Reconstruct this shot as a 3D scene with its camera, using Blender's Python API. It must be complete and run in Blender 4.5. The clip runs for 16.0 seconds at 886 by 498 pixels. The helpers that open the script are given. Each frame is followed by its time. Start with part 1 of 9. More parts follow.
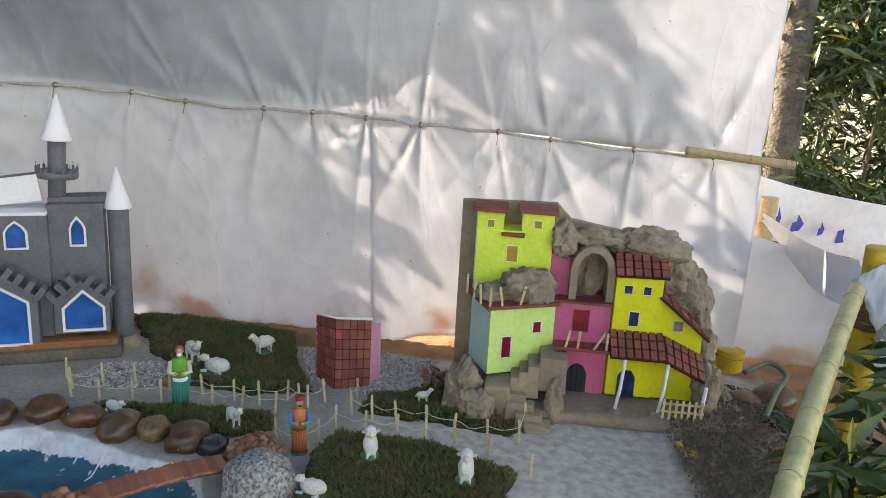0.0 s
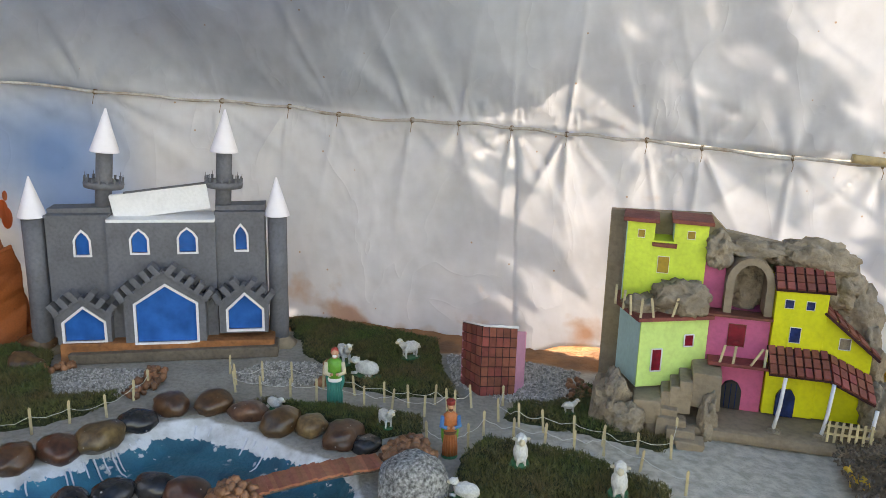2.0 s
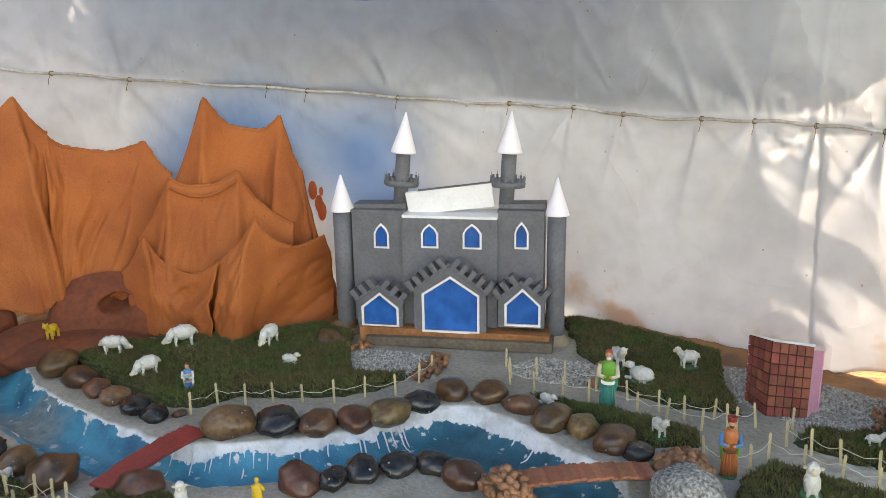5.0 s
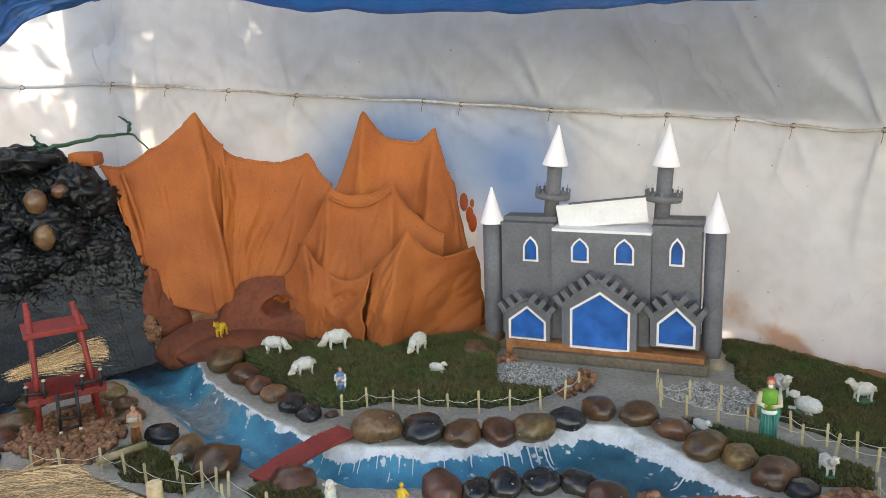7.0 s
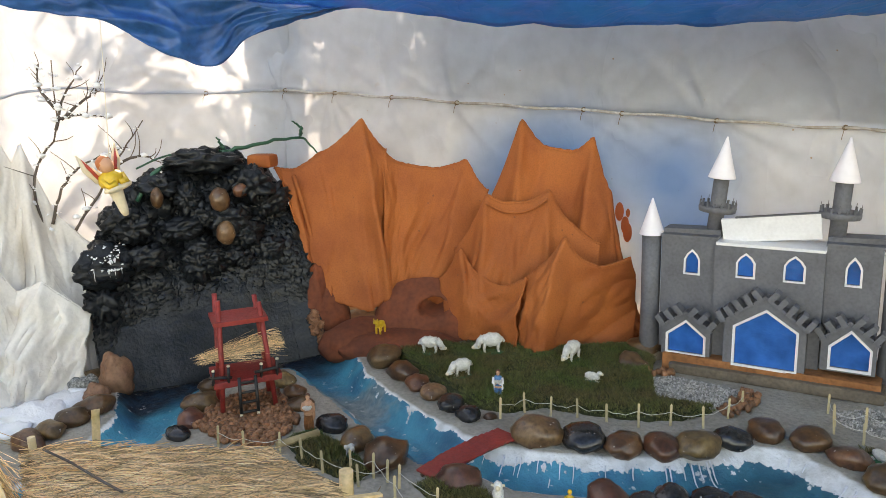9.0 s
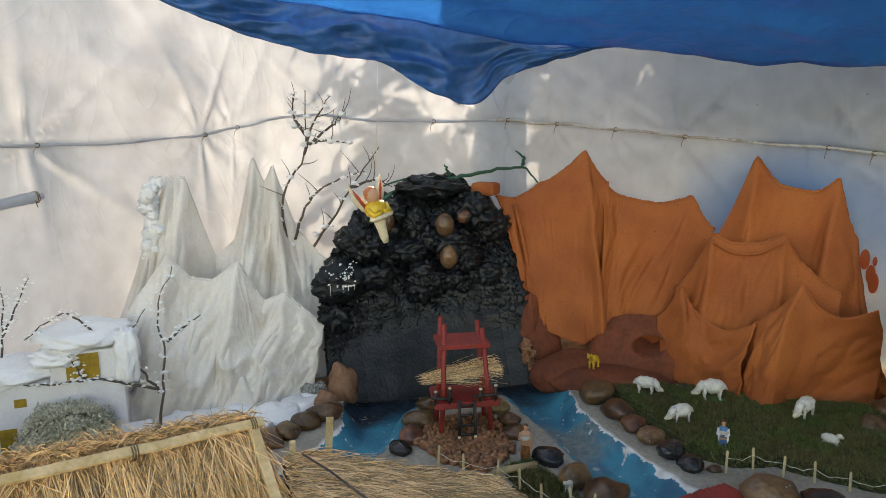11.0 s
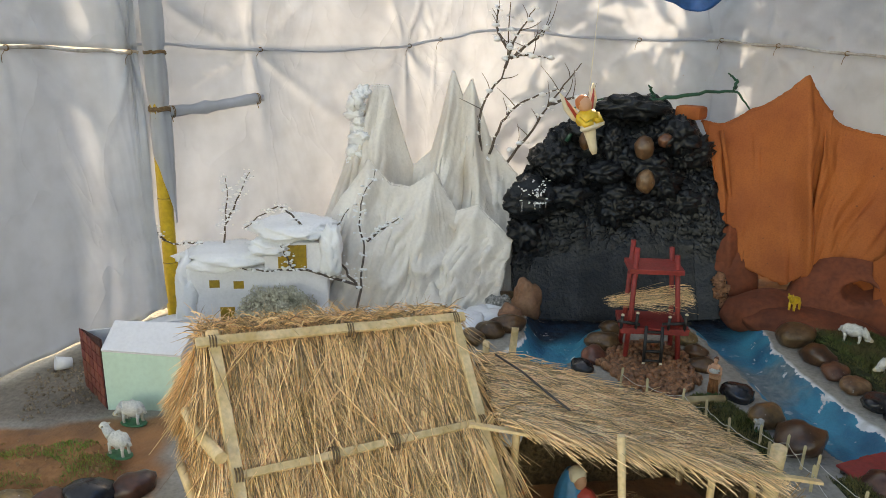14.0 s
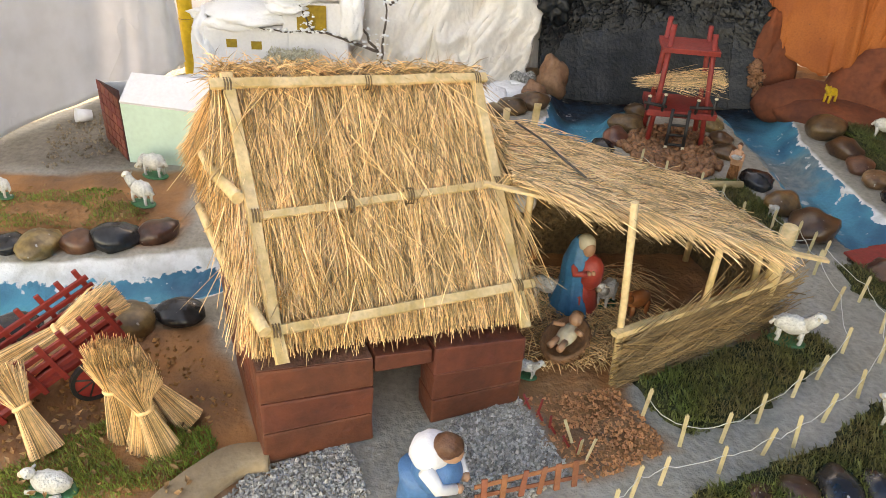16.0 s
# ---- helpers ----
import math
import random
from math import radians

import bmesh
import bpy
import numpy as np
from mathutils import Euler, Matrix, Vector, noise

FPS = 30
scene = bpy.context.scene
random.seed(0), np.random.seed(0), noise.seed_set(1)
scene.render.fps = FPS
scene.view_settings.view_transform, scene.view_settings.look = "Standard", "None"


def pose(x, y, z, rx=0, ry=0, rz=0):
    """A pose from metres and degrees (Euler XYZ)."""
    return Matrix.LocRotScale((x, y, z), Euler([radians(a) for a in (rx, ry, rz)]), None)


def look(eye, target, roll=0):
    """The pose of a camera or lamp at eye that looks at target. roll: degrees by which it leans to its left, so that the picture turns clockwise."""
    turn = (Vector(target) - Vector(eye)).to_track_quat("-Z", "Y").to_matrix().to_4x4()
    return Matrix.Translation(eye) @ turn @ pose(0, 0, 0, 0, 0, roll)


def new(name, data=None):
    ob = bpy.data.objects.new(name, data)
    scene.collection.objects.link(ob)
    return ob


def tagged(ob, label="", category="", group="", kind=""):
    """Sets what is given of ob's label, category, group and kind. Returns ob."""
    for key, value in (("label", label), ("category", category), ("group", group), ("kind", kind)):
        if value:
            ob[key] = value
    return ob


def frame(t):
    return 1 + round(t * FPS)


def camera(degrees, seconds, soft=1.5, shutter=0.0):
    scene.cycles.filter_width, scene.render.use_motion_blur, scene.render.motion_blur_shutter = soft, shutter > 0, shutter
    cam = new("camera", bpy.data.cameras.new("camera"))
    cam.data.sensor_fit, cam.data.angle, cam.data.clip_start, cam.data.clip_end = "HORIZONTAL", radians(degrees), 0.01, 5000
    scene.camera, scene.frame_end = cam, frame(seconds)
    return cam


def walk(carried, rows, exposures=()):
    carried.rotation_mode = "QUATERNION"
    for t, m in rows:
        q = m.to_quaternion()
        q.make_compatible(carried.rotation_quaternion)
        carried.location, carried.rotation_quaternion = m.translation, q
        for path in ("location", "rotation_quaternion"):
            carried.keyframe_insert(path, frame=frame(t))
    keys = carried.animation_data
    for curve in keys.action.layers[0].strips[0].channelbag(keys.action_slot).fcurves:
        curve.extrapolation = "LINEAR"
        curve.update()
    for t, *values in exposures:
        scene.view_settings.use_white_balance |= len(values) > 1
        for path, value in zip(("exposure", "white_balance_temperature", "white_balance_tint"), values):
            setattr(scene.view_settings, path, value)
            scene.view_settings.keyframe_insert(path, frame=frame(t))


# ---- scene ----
cam = camera(60.0, 16.0, soft=0.45)
PATH = [
    (0, (-0.132, 0.341, 1.299), (-0.314, 2.27, 0.802), 3.2),
    (0.5, (-0.174, 0.316, 1.295), (-0.386, 2.244, 0.808), 3.0),
    (1, (-0.219, 0.3, 1.293), (-0.478, 2.225, 0.814), 2.8),
    (1.5, (-0.221, 0.302, 1.29), (-0.596, 2.207, 0.809), 2.3),
    (2, (-0.227, 0.3, 1.29), (-0.72, 2.177, 0.809), 1.7),
    (2.5, (-0.227, 0.297, 1.291), (-0.822, 2.144, 0.807), 1.3),
    (3, (-0.227, 0.292, 1.292), (-0.915, 2.107, 0.808), 0.8),
    (3.5, (-0.227, 0.288, 1.293), (-1.012, 2.062, 0.807), 0.4),
    (4, (-0.229, 0.284, 1.289), (-1.104, 2.016, 0.803), 0.1),
    (4.2, (-0.23, 0.284, 1.289), (-1.171, 1.98, 0.801), -0.2),
    (6.5, (-0.233, 0.298, 1.288), (-1.576, 1.709, 0.835), -1.5),
    (7, (-0.235, 0.293, 1.29), (-1.664, 1.62, 0.847), -2.0),
    (7.5, (-0.24, 0.288, 1.287), (-1.73, 1.551, 0.857), -2.2),
    (8, (-0.263, 0.232, 1.303), (-1.792, 1.446, 0.87), -2.0),
    (8.2, (-0.271, 0.212, 1.305), (-1.816, 1.408, 0.876), -1.9),
    (10.3, (-0.37, 0.011, 1.371), (-2.152, 0.828, 0.973), -1.4),
    (10.5, (-0.377, 0.0, 1.372), (-2.181, 0.774, 0.991), -1.2),
    (11, (-0.377, -0.026, 1.375), (-2.229, 0.64, 1.015), -0.9),
    (11.5, (-0.381, -0.048, 1.375), (-2.273, 0.489, 1.01), -0.9),
    (12, (-0.384, -0.066, 1.374), (-2.302, 0.363, 1.004), -0.9),
    (12.5, (-0.385, -0.083, 1.369), (-2.314, 0.292, 1.0), -0.6),
    (13, (-0.387, -0.094, 1.362), (-2.322, 0.247, 0.99), -0.2),
    (13.5, (-0.387, -0.102, 1.344), (-2.324, 0.178, 0.931), 0.1),
    (14, (-0.385, -0.107, 1.32), (-2.299, 0.11, 0.78), 0.6),
    (14.5, (-0.386, -0.108, 1.298), (-2.257, 0.079, 0.616), 0.8),
    (14.7, (-0.383, -0.106, 1.293), (-2.238, 0.072, 0.566), 0.9),
    (15, (-0.387, -0.104, 1.285), (-2.213, 0.073, 0.489), 1.0),
    (15.5, (-0.384, -0.101, 1.269), (-2.164, 0.072, 0.374), 1.6),
    (16, (-0.382, -0.098, 1.246), (-2.083, 0.061, 0.206), 3.2),
]
walk(cam, [(t, look(eye, target, roll)) for t, eye, target, roll in PATH],
     exposures=[(0, 2.28, 9600, 18), (4, 2.6, 10600, 18), (8, 2.72, 11200, 18), (10.5, 2.05, 10900, 15), (12.5, 1.88, 10900, 14), (14, 2.0, 11300, 15), (16, 2.72, 14800, 23)])

# ---- world, sun, exposure ----
world = bpy.data.worlds.new("sky")
scene.world = world
world.use_nodes = True
wn = world.node_tree
sky = wn.nodes.new("ShaderNodeTexSky")
sky.sky_type = "NISHITA"
sky.sun_disc = False
SUN_EL, SUN_AZ = 24.0, -58.0   # degrees; azimuth clockwise from +y
sky.sun_elevation, sky.sun_rotation = radians(SUN_EL), radians(SUN_AZ)
wn.nodes["Background"].inputs[1].default_value = 0.15
wn.links.new(sky.outputs[0], wn.nodes["Background"].inputs[0])
sun = new("sun", bpy.data.lights.new("sun", "SUN"))
sun.data.energy, sun.data.angle, sun.data.color = 3.9, radians(0.5), (1.0, 0.955, 0.89)
sd = Vector((math.sin(radians(SUN_AZ)) * math.cos(radians(SUN_EL)), math.cos(radians(SUN_AZ)) * math.cos(radians(SUN_EL)), math.sin(radians(SUN_EL))))
sun.matrix_world = look(sd * 20, (0, 0, 0))


# ---- materials ----
def mat(name, color, rough=0.8, var=0.25, scale=8.0, bump=0.3, bscale=60.0, color2=None, metal=0.0, mix=0.5, dist=0.01, spec=0.5, rand=0.0):
    """A procedural surface: two noises vary the colour, a fine one gives relief; rand varies it from piece to piece."""
    m = bpy.data.materials.new(name)
    m.use_nodes = True
    nt = m.node_tree
    bs = nt.nodes["Principled BSDF"]
    bs.inputs["Roughness"].default_value, bs.inputs["Metallic"].default_value = rough, metal
    bs.inputs["Specular IOR Level"].default_value = spec
    tc = nt.nodes.new("ShaderNodeTexCoord")
    n1, n2 = nt.nodes.new("ShaderNodeTexNoise"), nt.nodes.new("ShaderNodeTexNoise")
    n1.inputs["Scale"].default_value, n2.inputs["Scale"].default_value = scale, bscale
    n1.inputs["Detail"].default_value = n2.inputs["Detail"].default_value = 5
    for n in (n1, n2):
        nt.links.new(tc.outputs["Object"], n.inputs["Vector"])
    c2 = color2 or tuple(c * (1 - var) for c in color)
    ramp = nt.nodes.new("ShaderNodeValToRGB")
    e = ramp.color_ramp.elements
    e[0].position, e[1].position = max(0, mix - 0.18), min(1, mix + 0.18)
    e[0].color, e[1].color = (*c2, 1), (*color, 1)
    nt.links.new(n1.outputs["Fac"], ramp.inputs["Fac"])
    mul = nt.nodes.new("ShaderNodeMix")
    mul.data_type, mul.blend_type = "RGBA", "MULTIPLY"
    mul.inputs[0].default_value = 1.0
    r2 = nt.nodes.new("ShaderNodeValToRGB")
    r2.color_ramp.elements[0].position, r2.color_ramp.elements[1].position = 0.3, 0.6
    v = 1 - var * 0.8
    r2.color_ramp.elements[0].color = (v, v, v, 1)
    nt.links.new(n2.outputs["Fac"], r2.inputs["Fac"])
    nt.links.new(ramp.outputs[0], mul.inputs[6])
    nt.links.new(r2.outputs[0], mul.inputs[7])
    out = mul.outputs[2]
    if rand:
        oi, hs = nt.nodes.new("ShaderNodeObjectInfo"), nt.nodes.new("ShaderNodeHueSaturation")
        mr = nt.nodes.new("ShaderNodeMapRange")
        mr.inputs[3].default_value, mr.inputs[4].default_value = 1 - rand, 1 + rand
        nt.links.new(oi.outputs["Random"], mr.inputs[0])
        nt.links.new(mr.outputs[0], hs.inputs["Value"])
        fr, mh = nt.nodes.new("ShaderNodeMath"), nt.nodes.new("ShaderNodeMapRange")
        fr.operation, fr.inputs[1].default_value = "PINGPONG", 0.13
        mh.inputs[1].default_value, mh.inputs[2].default_value = 0.0, 0.13
        mh.inputs[3].default_value, mh.inputs[4].default_value = 0.5 - 0.04 * rand, 0.5 + 0.05 * rand
        nt.links.new(oi.outputs["Random"], fr.inputs[0])
        nt.links.new(fr.outputs[0], mh.inputs[0])
        nt.links.new(mh.outputs[0], hs.inputs["Hue"])
        nt.links.new(out, hs.inputs["Color"])
        out = hs.outputs[0]
    nt.links.new(out, bs.inputs["Base Color"])
    if bump:
        b = nt.nodes.new("ShaderNodeBump")
        b.inputs["Strength"].default_value, b.inputs["Distance"].default_value = bump, dist
        nt.links.new(n2.outputs["Fac"], b.inputs["Height"])
        nt.links.new(b.outputs[0], bs.inputs["Normal"])
    return m


def island_vary(m, amount):
    """Varies a joined material from island to island."""
    nt = m.node_tree
    bs = nt.nodes["Principled BSDF"]
    src = bs.inputs["Base Color"].links[0].from_socket
    g, hs, mr = nt.nodes.new("ShaderNodeNewGeometry"), nt.nodes.new("ShaderNodeHueSaturation"), nt.nodes.new("ShaderNodeMapRange")
    mr.inputs[3].default_value, mr.inputs[4].default_value = 1 - amount, 1 + amount
    nt.links.new(g.outputs["Random Per Island"], mr.inputs[0])
    nt.links.new(mr.outputs[0], hs.inputs["Value"])
    nt.links.new(src, hs.inputs["Color"])
    nt.links.new(hs.outputs[0], bs.inputs["Base Color"])
    return m


def sheet_mat(name, color, through_color, share, rough=0.6, var=0.12, scale=2.0, bscale=30.0, bump=0.15):
    """Thin sheet that lets part of the light through."""
    m = mat(name, color, rough, var, scale, bump, bscale, dist=0.004)
    nt = m.node_tree
    bs, out = nt.nodes["Principled BSDF"], nt.nodes["Material Output"]
    tr, mx = nt.nodes.new("ShaderNodeBsdfTranslucent"), nt.nodes.new("ShaderNodeMixShader")
    tr.inputs["Color"].default_value = (*through_color, 1)
    mx.inputs[0].default_value = share
    nt.links.new(bs.outputs[0], mx.inputs[1])
    nt.links.new(tr.outputs[0], mx.inputs[2])
    nt.links.new(mx.outputs[0], out.inputs["Surface"])
    return m


M_CLOTH = sheet_mat("white_cloth", (0.63, 0.67, 0.735), (0.76, 0.80, 0.87), 0.5, rough=0.5, bscale=11, bump=0.4)


def crease(m, scale, stretch, depth, amount=0.5):
    """Sharp creases: thin ridges where a stretched noise crosses its middle value, laid over the finer relief."""
    nt = m.node_tree
    bs = nt.nodes["Principled BSDF"]
    mp, nz = nt.nodes.new("ShaderNodeMapping"), nt.nodes.new("ShaderNodeTexNoise")
    mp.inputs["Scale"].default_value = stretch
    nz.inputs["Scale"].default_value, nz.inputs["Detail"].default_value, nz.inputs["Distortion"].default_value = scale, 3, 0.7
    nt.links.new(nt.nodes["Texture Coordinate"].outputs["Object"], mp.inputs["Vector"])
    nt.links.new(mp.outputs[0], nz.inputs["Vector"])
    sb, ab, pw = (nt.nodes.new("ShaderNodeMath") for _ in range(3))
    sb.operation, ab.operation, pw.operation = "SUBTRACT", "ABSOLUTE", "POWER"
    sb.inputs[1].default_value, pw.inputs[1].default_value = 0.5, 0.6
    nt.links.new(nz.outputs["Fac"], sb.inputs[0])
    nt.links.new(sb.outputs[0], ab.inputs[0])
    nt.links.new(ab.outputs[0], pw.inputs[0])
    b = nt.nodes.new("ShaderNodeBump")
    b.invert = True
    b.inputs["Strength"].default_value, b.inputs["Distance"].default_value = amount, depth
    nt.links.new(pw.outputs[0], b.inputs["Height"])
    old = bs.inputs["Normal"].links
    if old:
        nt.links.new(old[0].from_socket, b.inputs["Normal"])
    nt.links.new(b.outputs[0], bs.inputs["Normal"])
    return m


crease(M_CLOTH, 2.6, (1.0, 1.0, 0.55), 0.03, 0.8)
M_AWNING = sheet_mat("awning_cloth", (0.60, 0.62, 0.66), (0.6, 0.62, 0.66), 0.06, rough=0.5, bscale=11, bump=0.4)
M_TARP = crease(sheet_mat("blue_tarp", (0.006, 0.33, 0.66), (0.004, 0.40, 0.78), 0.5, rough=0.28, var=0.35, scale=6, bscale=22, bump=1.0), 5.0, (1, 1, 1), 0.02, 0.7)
# Same tarp as above; the fold's shade is put into this deeper blue.
M_TARPSHADE = mat("shaded_blue_tarp", (0.004, 0.13, 0.42), 0.5, 0.4, 5, 0.3, 40, dist=0.005)
M_SLATE = mat("slate_paint", (0.155, 0.16, 0.18), 0.65, 0.25, 9, 0.25, 70)
M_WHITE = mat("white_paint", (0.8, 0.8, 0.82), 0.6, 0.08, 12, 0.2, 80)
M_CONE = mat("white_card", (0.85, 0.82, 0.88), 0.45, 0.04, 6, 0.05, 40)
M_BLUEFILM = crease(mat("blue_film", (0.004, 0.16, 0.56), 0.16, 0.4, 9, 0.5, 12, dist=0.01), 9.0, (1, 1, 1.8), 0.006, 0.35)
M_CLAY = mat("orange_clay", (0.42, 0.16, 0.06), 0.85, 0.4, 10, 0.4, 50)
M_ORANGE = crease(mat("orange_cloth", (0.47, 0.125, 0.030), 0.8, 0.22, 3.5, 0.3, 130, color2=(0.32, 0.072, 0.019), mix=0.44, dist=0.004), 4.0, (1, 1, 0.8), 0.03, 0.14)
M_REDCLAY = mat("red_clay_cave", (0.26, 0.062, 0.024), 0.85, 0.35, 6, 0.35, 40, color2=(0.15, 0.04, 0.02))
M_TARSTRING = mat("glossy_tar_strings", (0.05, 0.055, 0.06), 0.12, 0.3, 20, 0.0, 60, spec=0.8)
M_PLASTER = crease(mat("white_cloth_plaster", (0.80, 0.755, 0.70), 0.8, 0.10, 4, 0.3, 60, color2=(0.60, 0.53, 0.46), mix=0.40, dist=0.006), 3.2, (1, 1, 0.6), 0.05, 0.4)
M_TARROCK = mat("black_tar_rock", (0.020, 0.024, 0.029), 0.30, 0.6, 7, 0.8, 70, color2=(0.005, 0.007, 0.009), dist=0.004, spec=0.28)
M_STONE = mat("river_stone", (0.20, 0.085, 0.040), 0.28, 0.5, 12, 0.25, 60, color2=(0.065, 0.032, 0.024), rand=0.5, dist=0.004)
M_DARKSTONE = mat("dark_stone", (0.030, 0.030, 0.033), 0.25, 0.5, 9, 0.25, 60, rand=0.35, dist=0.004)
M_TANSTONE = mat("tan_stone", (0.26, 0.155, 0.072), 0.32, 0.55, 14, 0.25, 60, color2=(0.12, 0.06, 0.03), rand=0.35, dist=0.004)


def speck(m, color, scale, size, share):
    """Small splashes of another colour."""
    nt = m.node_tree
    bs = nt.nodes["Principled BSDF"]
    src = bs.inputs["Base Color"].links[0].from_socket
    vo, nz, th, mx = nt.nodes.new("ShaderNodeTexVoronoi"), nt.nodes.new("ShaderNodeTexNoise"), nt.nodes.new("ShaderNodeMapRange"), nt.nodes.new("ShaderNodeMix")
    vo.inputs["Scale"].default_value, nz.inputs["Scale"].default_value = scale, scale * 0.35
    ad = nt.nodes.new("ShaderNodeMath")
    ad.operation = "MULTIPLY_ADD"
    ad.inputs[1].default_value = 0.5
    for n in (vo, nz):
        nt.links.new(nt.nodes["Texture Coordinate"].outputs["Object"], n.inputs["Vector"])
    nt.links.new(nz.outputs["Fac"], ad.inputs[0])
    nt.links.new(vo.outputs["Distance"], ad.inputs[2])
    th.inputs[1].default_value, th.inputs[2].default_value, th.inputs[3].default_value, th.inputs[4].default_value = size, size + 0.03, share, 0.0
    nt.links.new(ad.outputs[0], th.inputs[0])
    mx.data_type = "RGBA"
    mx.inputs[7].default_value = (*color, 1)
    nt.links.new(th.outputs[0], mx.inputs[0])
    nt.links.new(src, mx.inputs[6])
    nt.links.new(mx.outputs[2], bs.inputs["Base Color"])


for m_ in (M_STONE, M_TANSTONE, M_DARKSTONE):
    speck(m_, (0.5, 0.48, 0.45), 38, 0.30, 0.7)
speck(M_ORANGE, (0.16, 0.055, 0.025), 22, 0.27, 0.7)
M_MUD = mat("grey_brown_mud", (0.40, 0.315, 0.225), 0.95, 0.35, 12, 0.9, 45, dist=0.02)
M_DAMP = mat("damp_cement", (0.20, 0.155, 0.115), 0.9, 0.35, 9, 0.5, 60)
M_MUDFLAT = mat("smoothed_mud", (0.36, 0.275, 0.19), 0.9, 0.25, 6, 0.3, 50)
M_KERB = mat("tan_mud_kerb", (0.44, 0.31, 0.19), 0.9, 0.25, 8, 0.3, 60)
M_LIME = mat("lime_paint", (0.70, 0.86, 0.09), 0.6, 0.14, 9, 0.25, 60)
M_YELLOW = mat("yellow_paint", (0.78, 0.76, 0.02), 0.6, 0.12, 9, 0.25, 60)
M_PALEGREEN = mat("pale_green_paint", (0.62, 0.85, 0.26), 0.6, 0.12, 9, 0.25, 60)
M_AQUA = mat("aqua_paint", (0.42, 0.66, 0.62), 0.6, 0.12, 9, 0.25, 60)
M_PINK = mat("pink_paint", (0.68, 0.13, 0.27), 0.6, 0.15, 9, 0.25, 60)
M_LILAC = mat("lilac_paint", (0.78, 0.36, 0.5), 0.6, 0.1, 9, 0.2, 60)
M_REDTILE = mat("red_tile_paint", (0.30, 0.075, 0.055), 0.7, 0.3, 12, 0.3, 60, rand=0.25)
M_TILEGAP = mat("dark_tile_gap", (0.07, 0.02, 0.018), 0.85, 0.3, 12, 0.3, 60)
M_OCHRE = mat("ochre_paint", (0.45, 0.27, 0.02), 0.5, 0.3, 12, 0.2, 60)
M_REDFILM = mat("red_film", (0.32, 0.015, 0.03), 0.25, 0.4, 20, 0.4, 40)
M_DARKBLUE = mat("dark_blue_film", (0.015, 0.04, 0.16), 0.25, 0.5, 20, 0.4, 40)
M_BLACK = mat("black_paint", (0.02, 0.02, 0.02), 0.5, 0.3, 20, 0.2, 60)
M_STICK = mat("pale_wood_stick", (0.62, 0.50, 0.29), 0.6, 0.2, 30, 0.15, 150, rand=0.12)
M_STRAW = island_vary(mat("straw", (0.93, 0.61, 0.335), 0.5, 0.3, 20, 0.2, 120, color2=(0.70, 0.44, 0.20)), 0.72)
# Dark brown bed: its colour stands for the shade in the straw's gaps.
M_THATCH = mat("shaded_thatch_bed", (0.24, 0.15, 0.07), 0.9, 0.5, 14, 0.9, 90, dist=0.02)
M_SPLIT = mat("split_bamboo", (0.86, 0.62, 0.35), 0.5, 0.25, 16, 0.25, 90, color2=(0.60, 0.40, 0.17))
M_BOULDER = mat("red_brown_boulder", (0.36, 0.18, 0.10), 0.6, 0.35, 9, 0.4, 60, color2=(0.22, 0.10, 0.06))
M_BAMBOO = mat("bamboo", (0.54, 0.45, 0.19), 0.4, 0.3, 9, 0.2, 50, color2=(0.36, 0.31, 0.12))
M_DRYBAMBOO = mat("dry_bamboo", (0.48, 0.36, 0.19), 0.55, 0.3, 8, 0.2, 60)
M_YELBAMBOO = mat("yellow_bamboo", (0.66, 0.42, 0.03), 0.4, 0.25, 6, 0.15, 50)
M_BROWN = mat("brown_brick_paint", (0.22, 0.058, 0.030), 0.62, 0.4, 7, 0.7, 30, color2=(0.13, 0.036, 0.021), rand=0.12, dist=0.008)
M_MORTAR = mat("brown_mortar", (0.30, 0.13, 0.085), 0.9, 0.4, 20, 0.5, 90)
M_REDWOOD = mat("red_paint_wood", (0.36, 0.035, 0.028), 0.55, 0.3, 14, 0.25, 70)
M_BRIDGE = mat("terracotta_strips", (0.44, 0.15, 0.08), 0.75, 0.25, 12, 0.3, 60, rand=0.2)
M_FLEECE = mat("white_fleece_paint", (0.74, 0.73, 0.68), 0.6, 0.2, 40, 0.9, 160, dist=0.006)
M_GREENBASE = mat("green_base_paint", (0.03, 0.20, 0.09), 0.5, 0.3, 20, 0.2, 80)
M_SKIN = mat("flesh_paint", (0.58, 0.30, 0.18), 0.5, 0.12, 20, 0.1, 80)
M_TEAL = mat("teal_paint", (0.01, 0.27, 0.22), 0.45, 0.2, 16, 0.2, 80)
M_SKYBLUE = mat("blue_robe_paint", (0.05, 0.22, 0.46), 0.45, 0.2, 16, 0.2, 80)
M_REDROBE = mat("red_robe_paint", (0.55, 0.07, 0.05), 0.45, 0.2, 16, 0.2, 80)
M_ORROBE = mat("orange_robe_paint", (0.55, 0.16, 0.05), 0.45, 0.2, 16, 0.2, 80)
M_GREENROBE = mat("green_robe_paint", (0.10, 0.36, 0.04), 0.45, 0.2, 16, 0.2, 80)
M_YELFIG = mat("yellow_figure_paint", (0.75, 0.46, 0.04), 0.45, 0.2, 16, 0.2, 80)
M_BASKET = mat("moulded_basket", (0.36, 0.17, 0.085), 0.55, 0.35, 40, 0.4, 120)
M_HAIR = mat("brown_hair_paint", (0.16, 0.06, 0.03), 0.5, 0.3, 30, 0.4, 90)
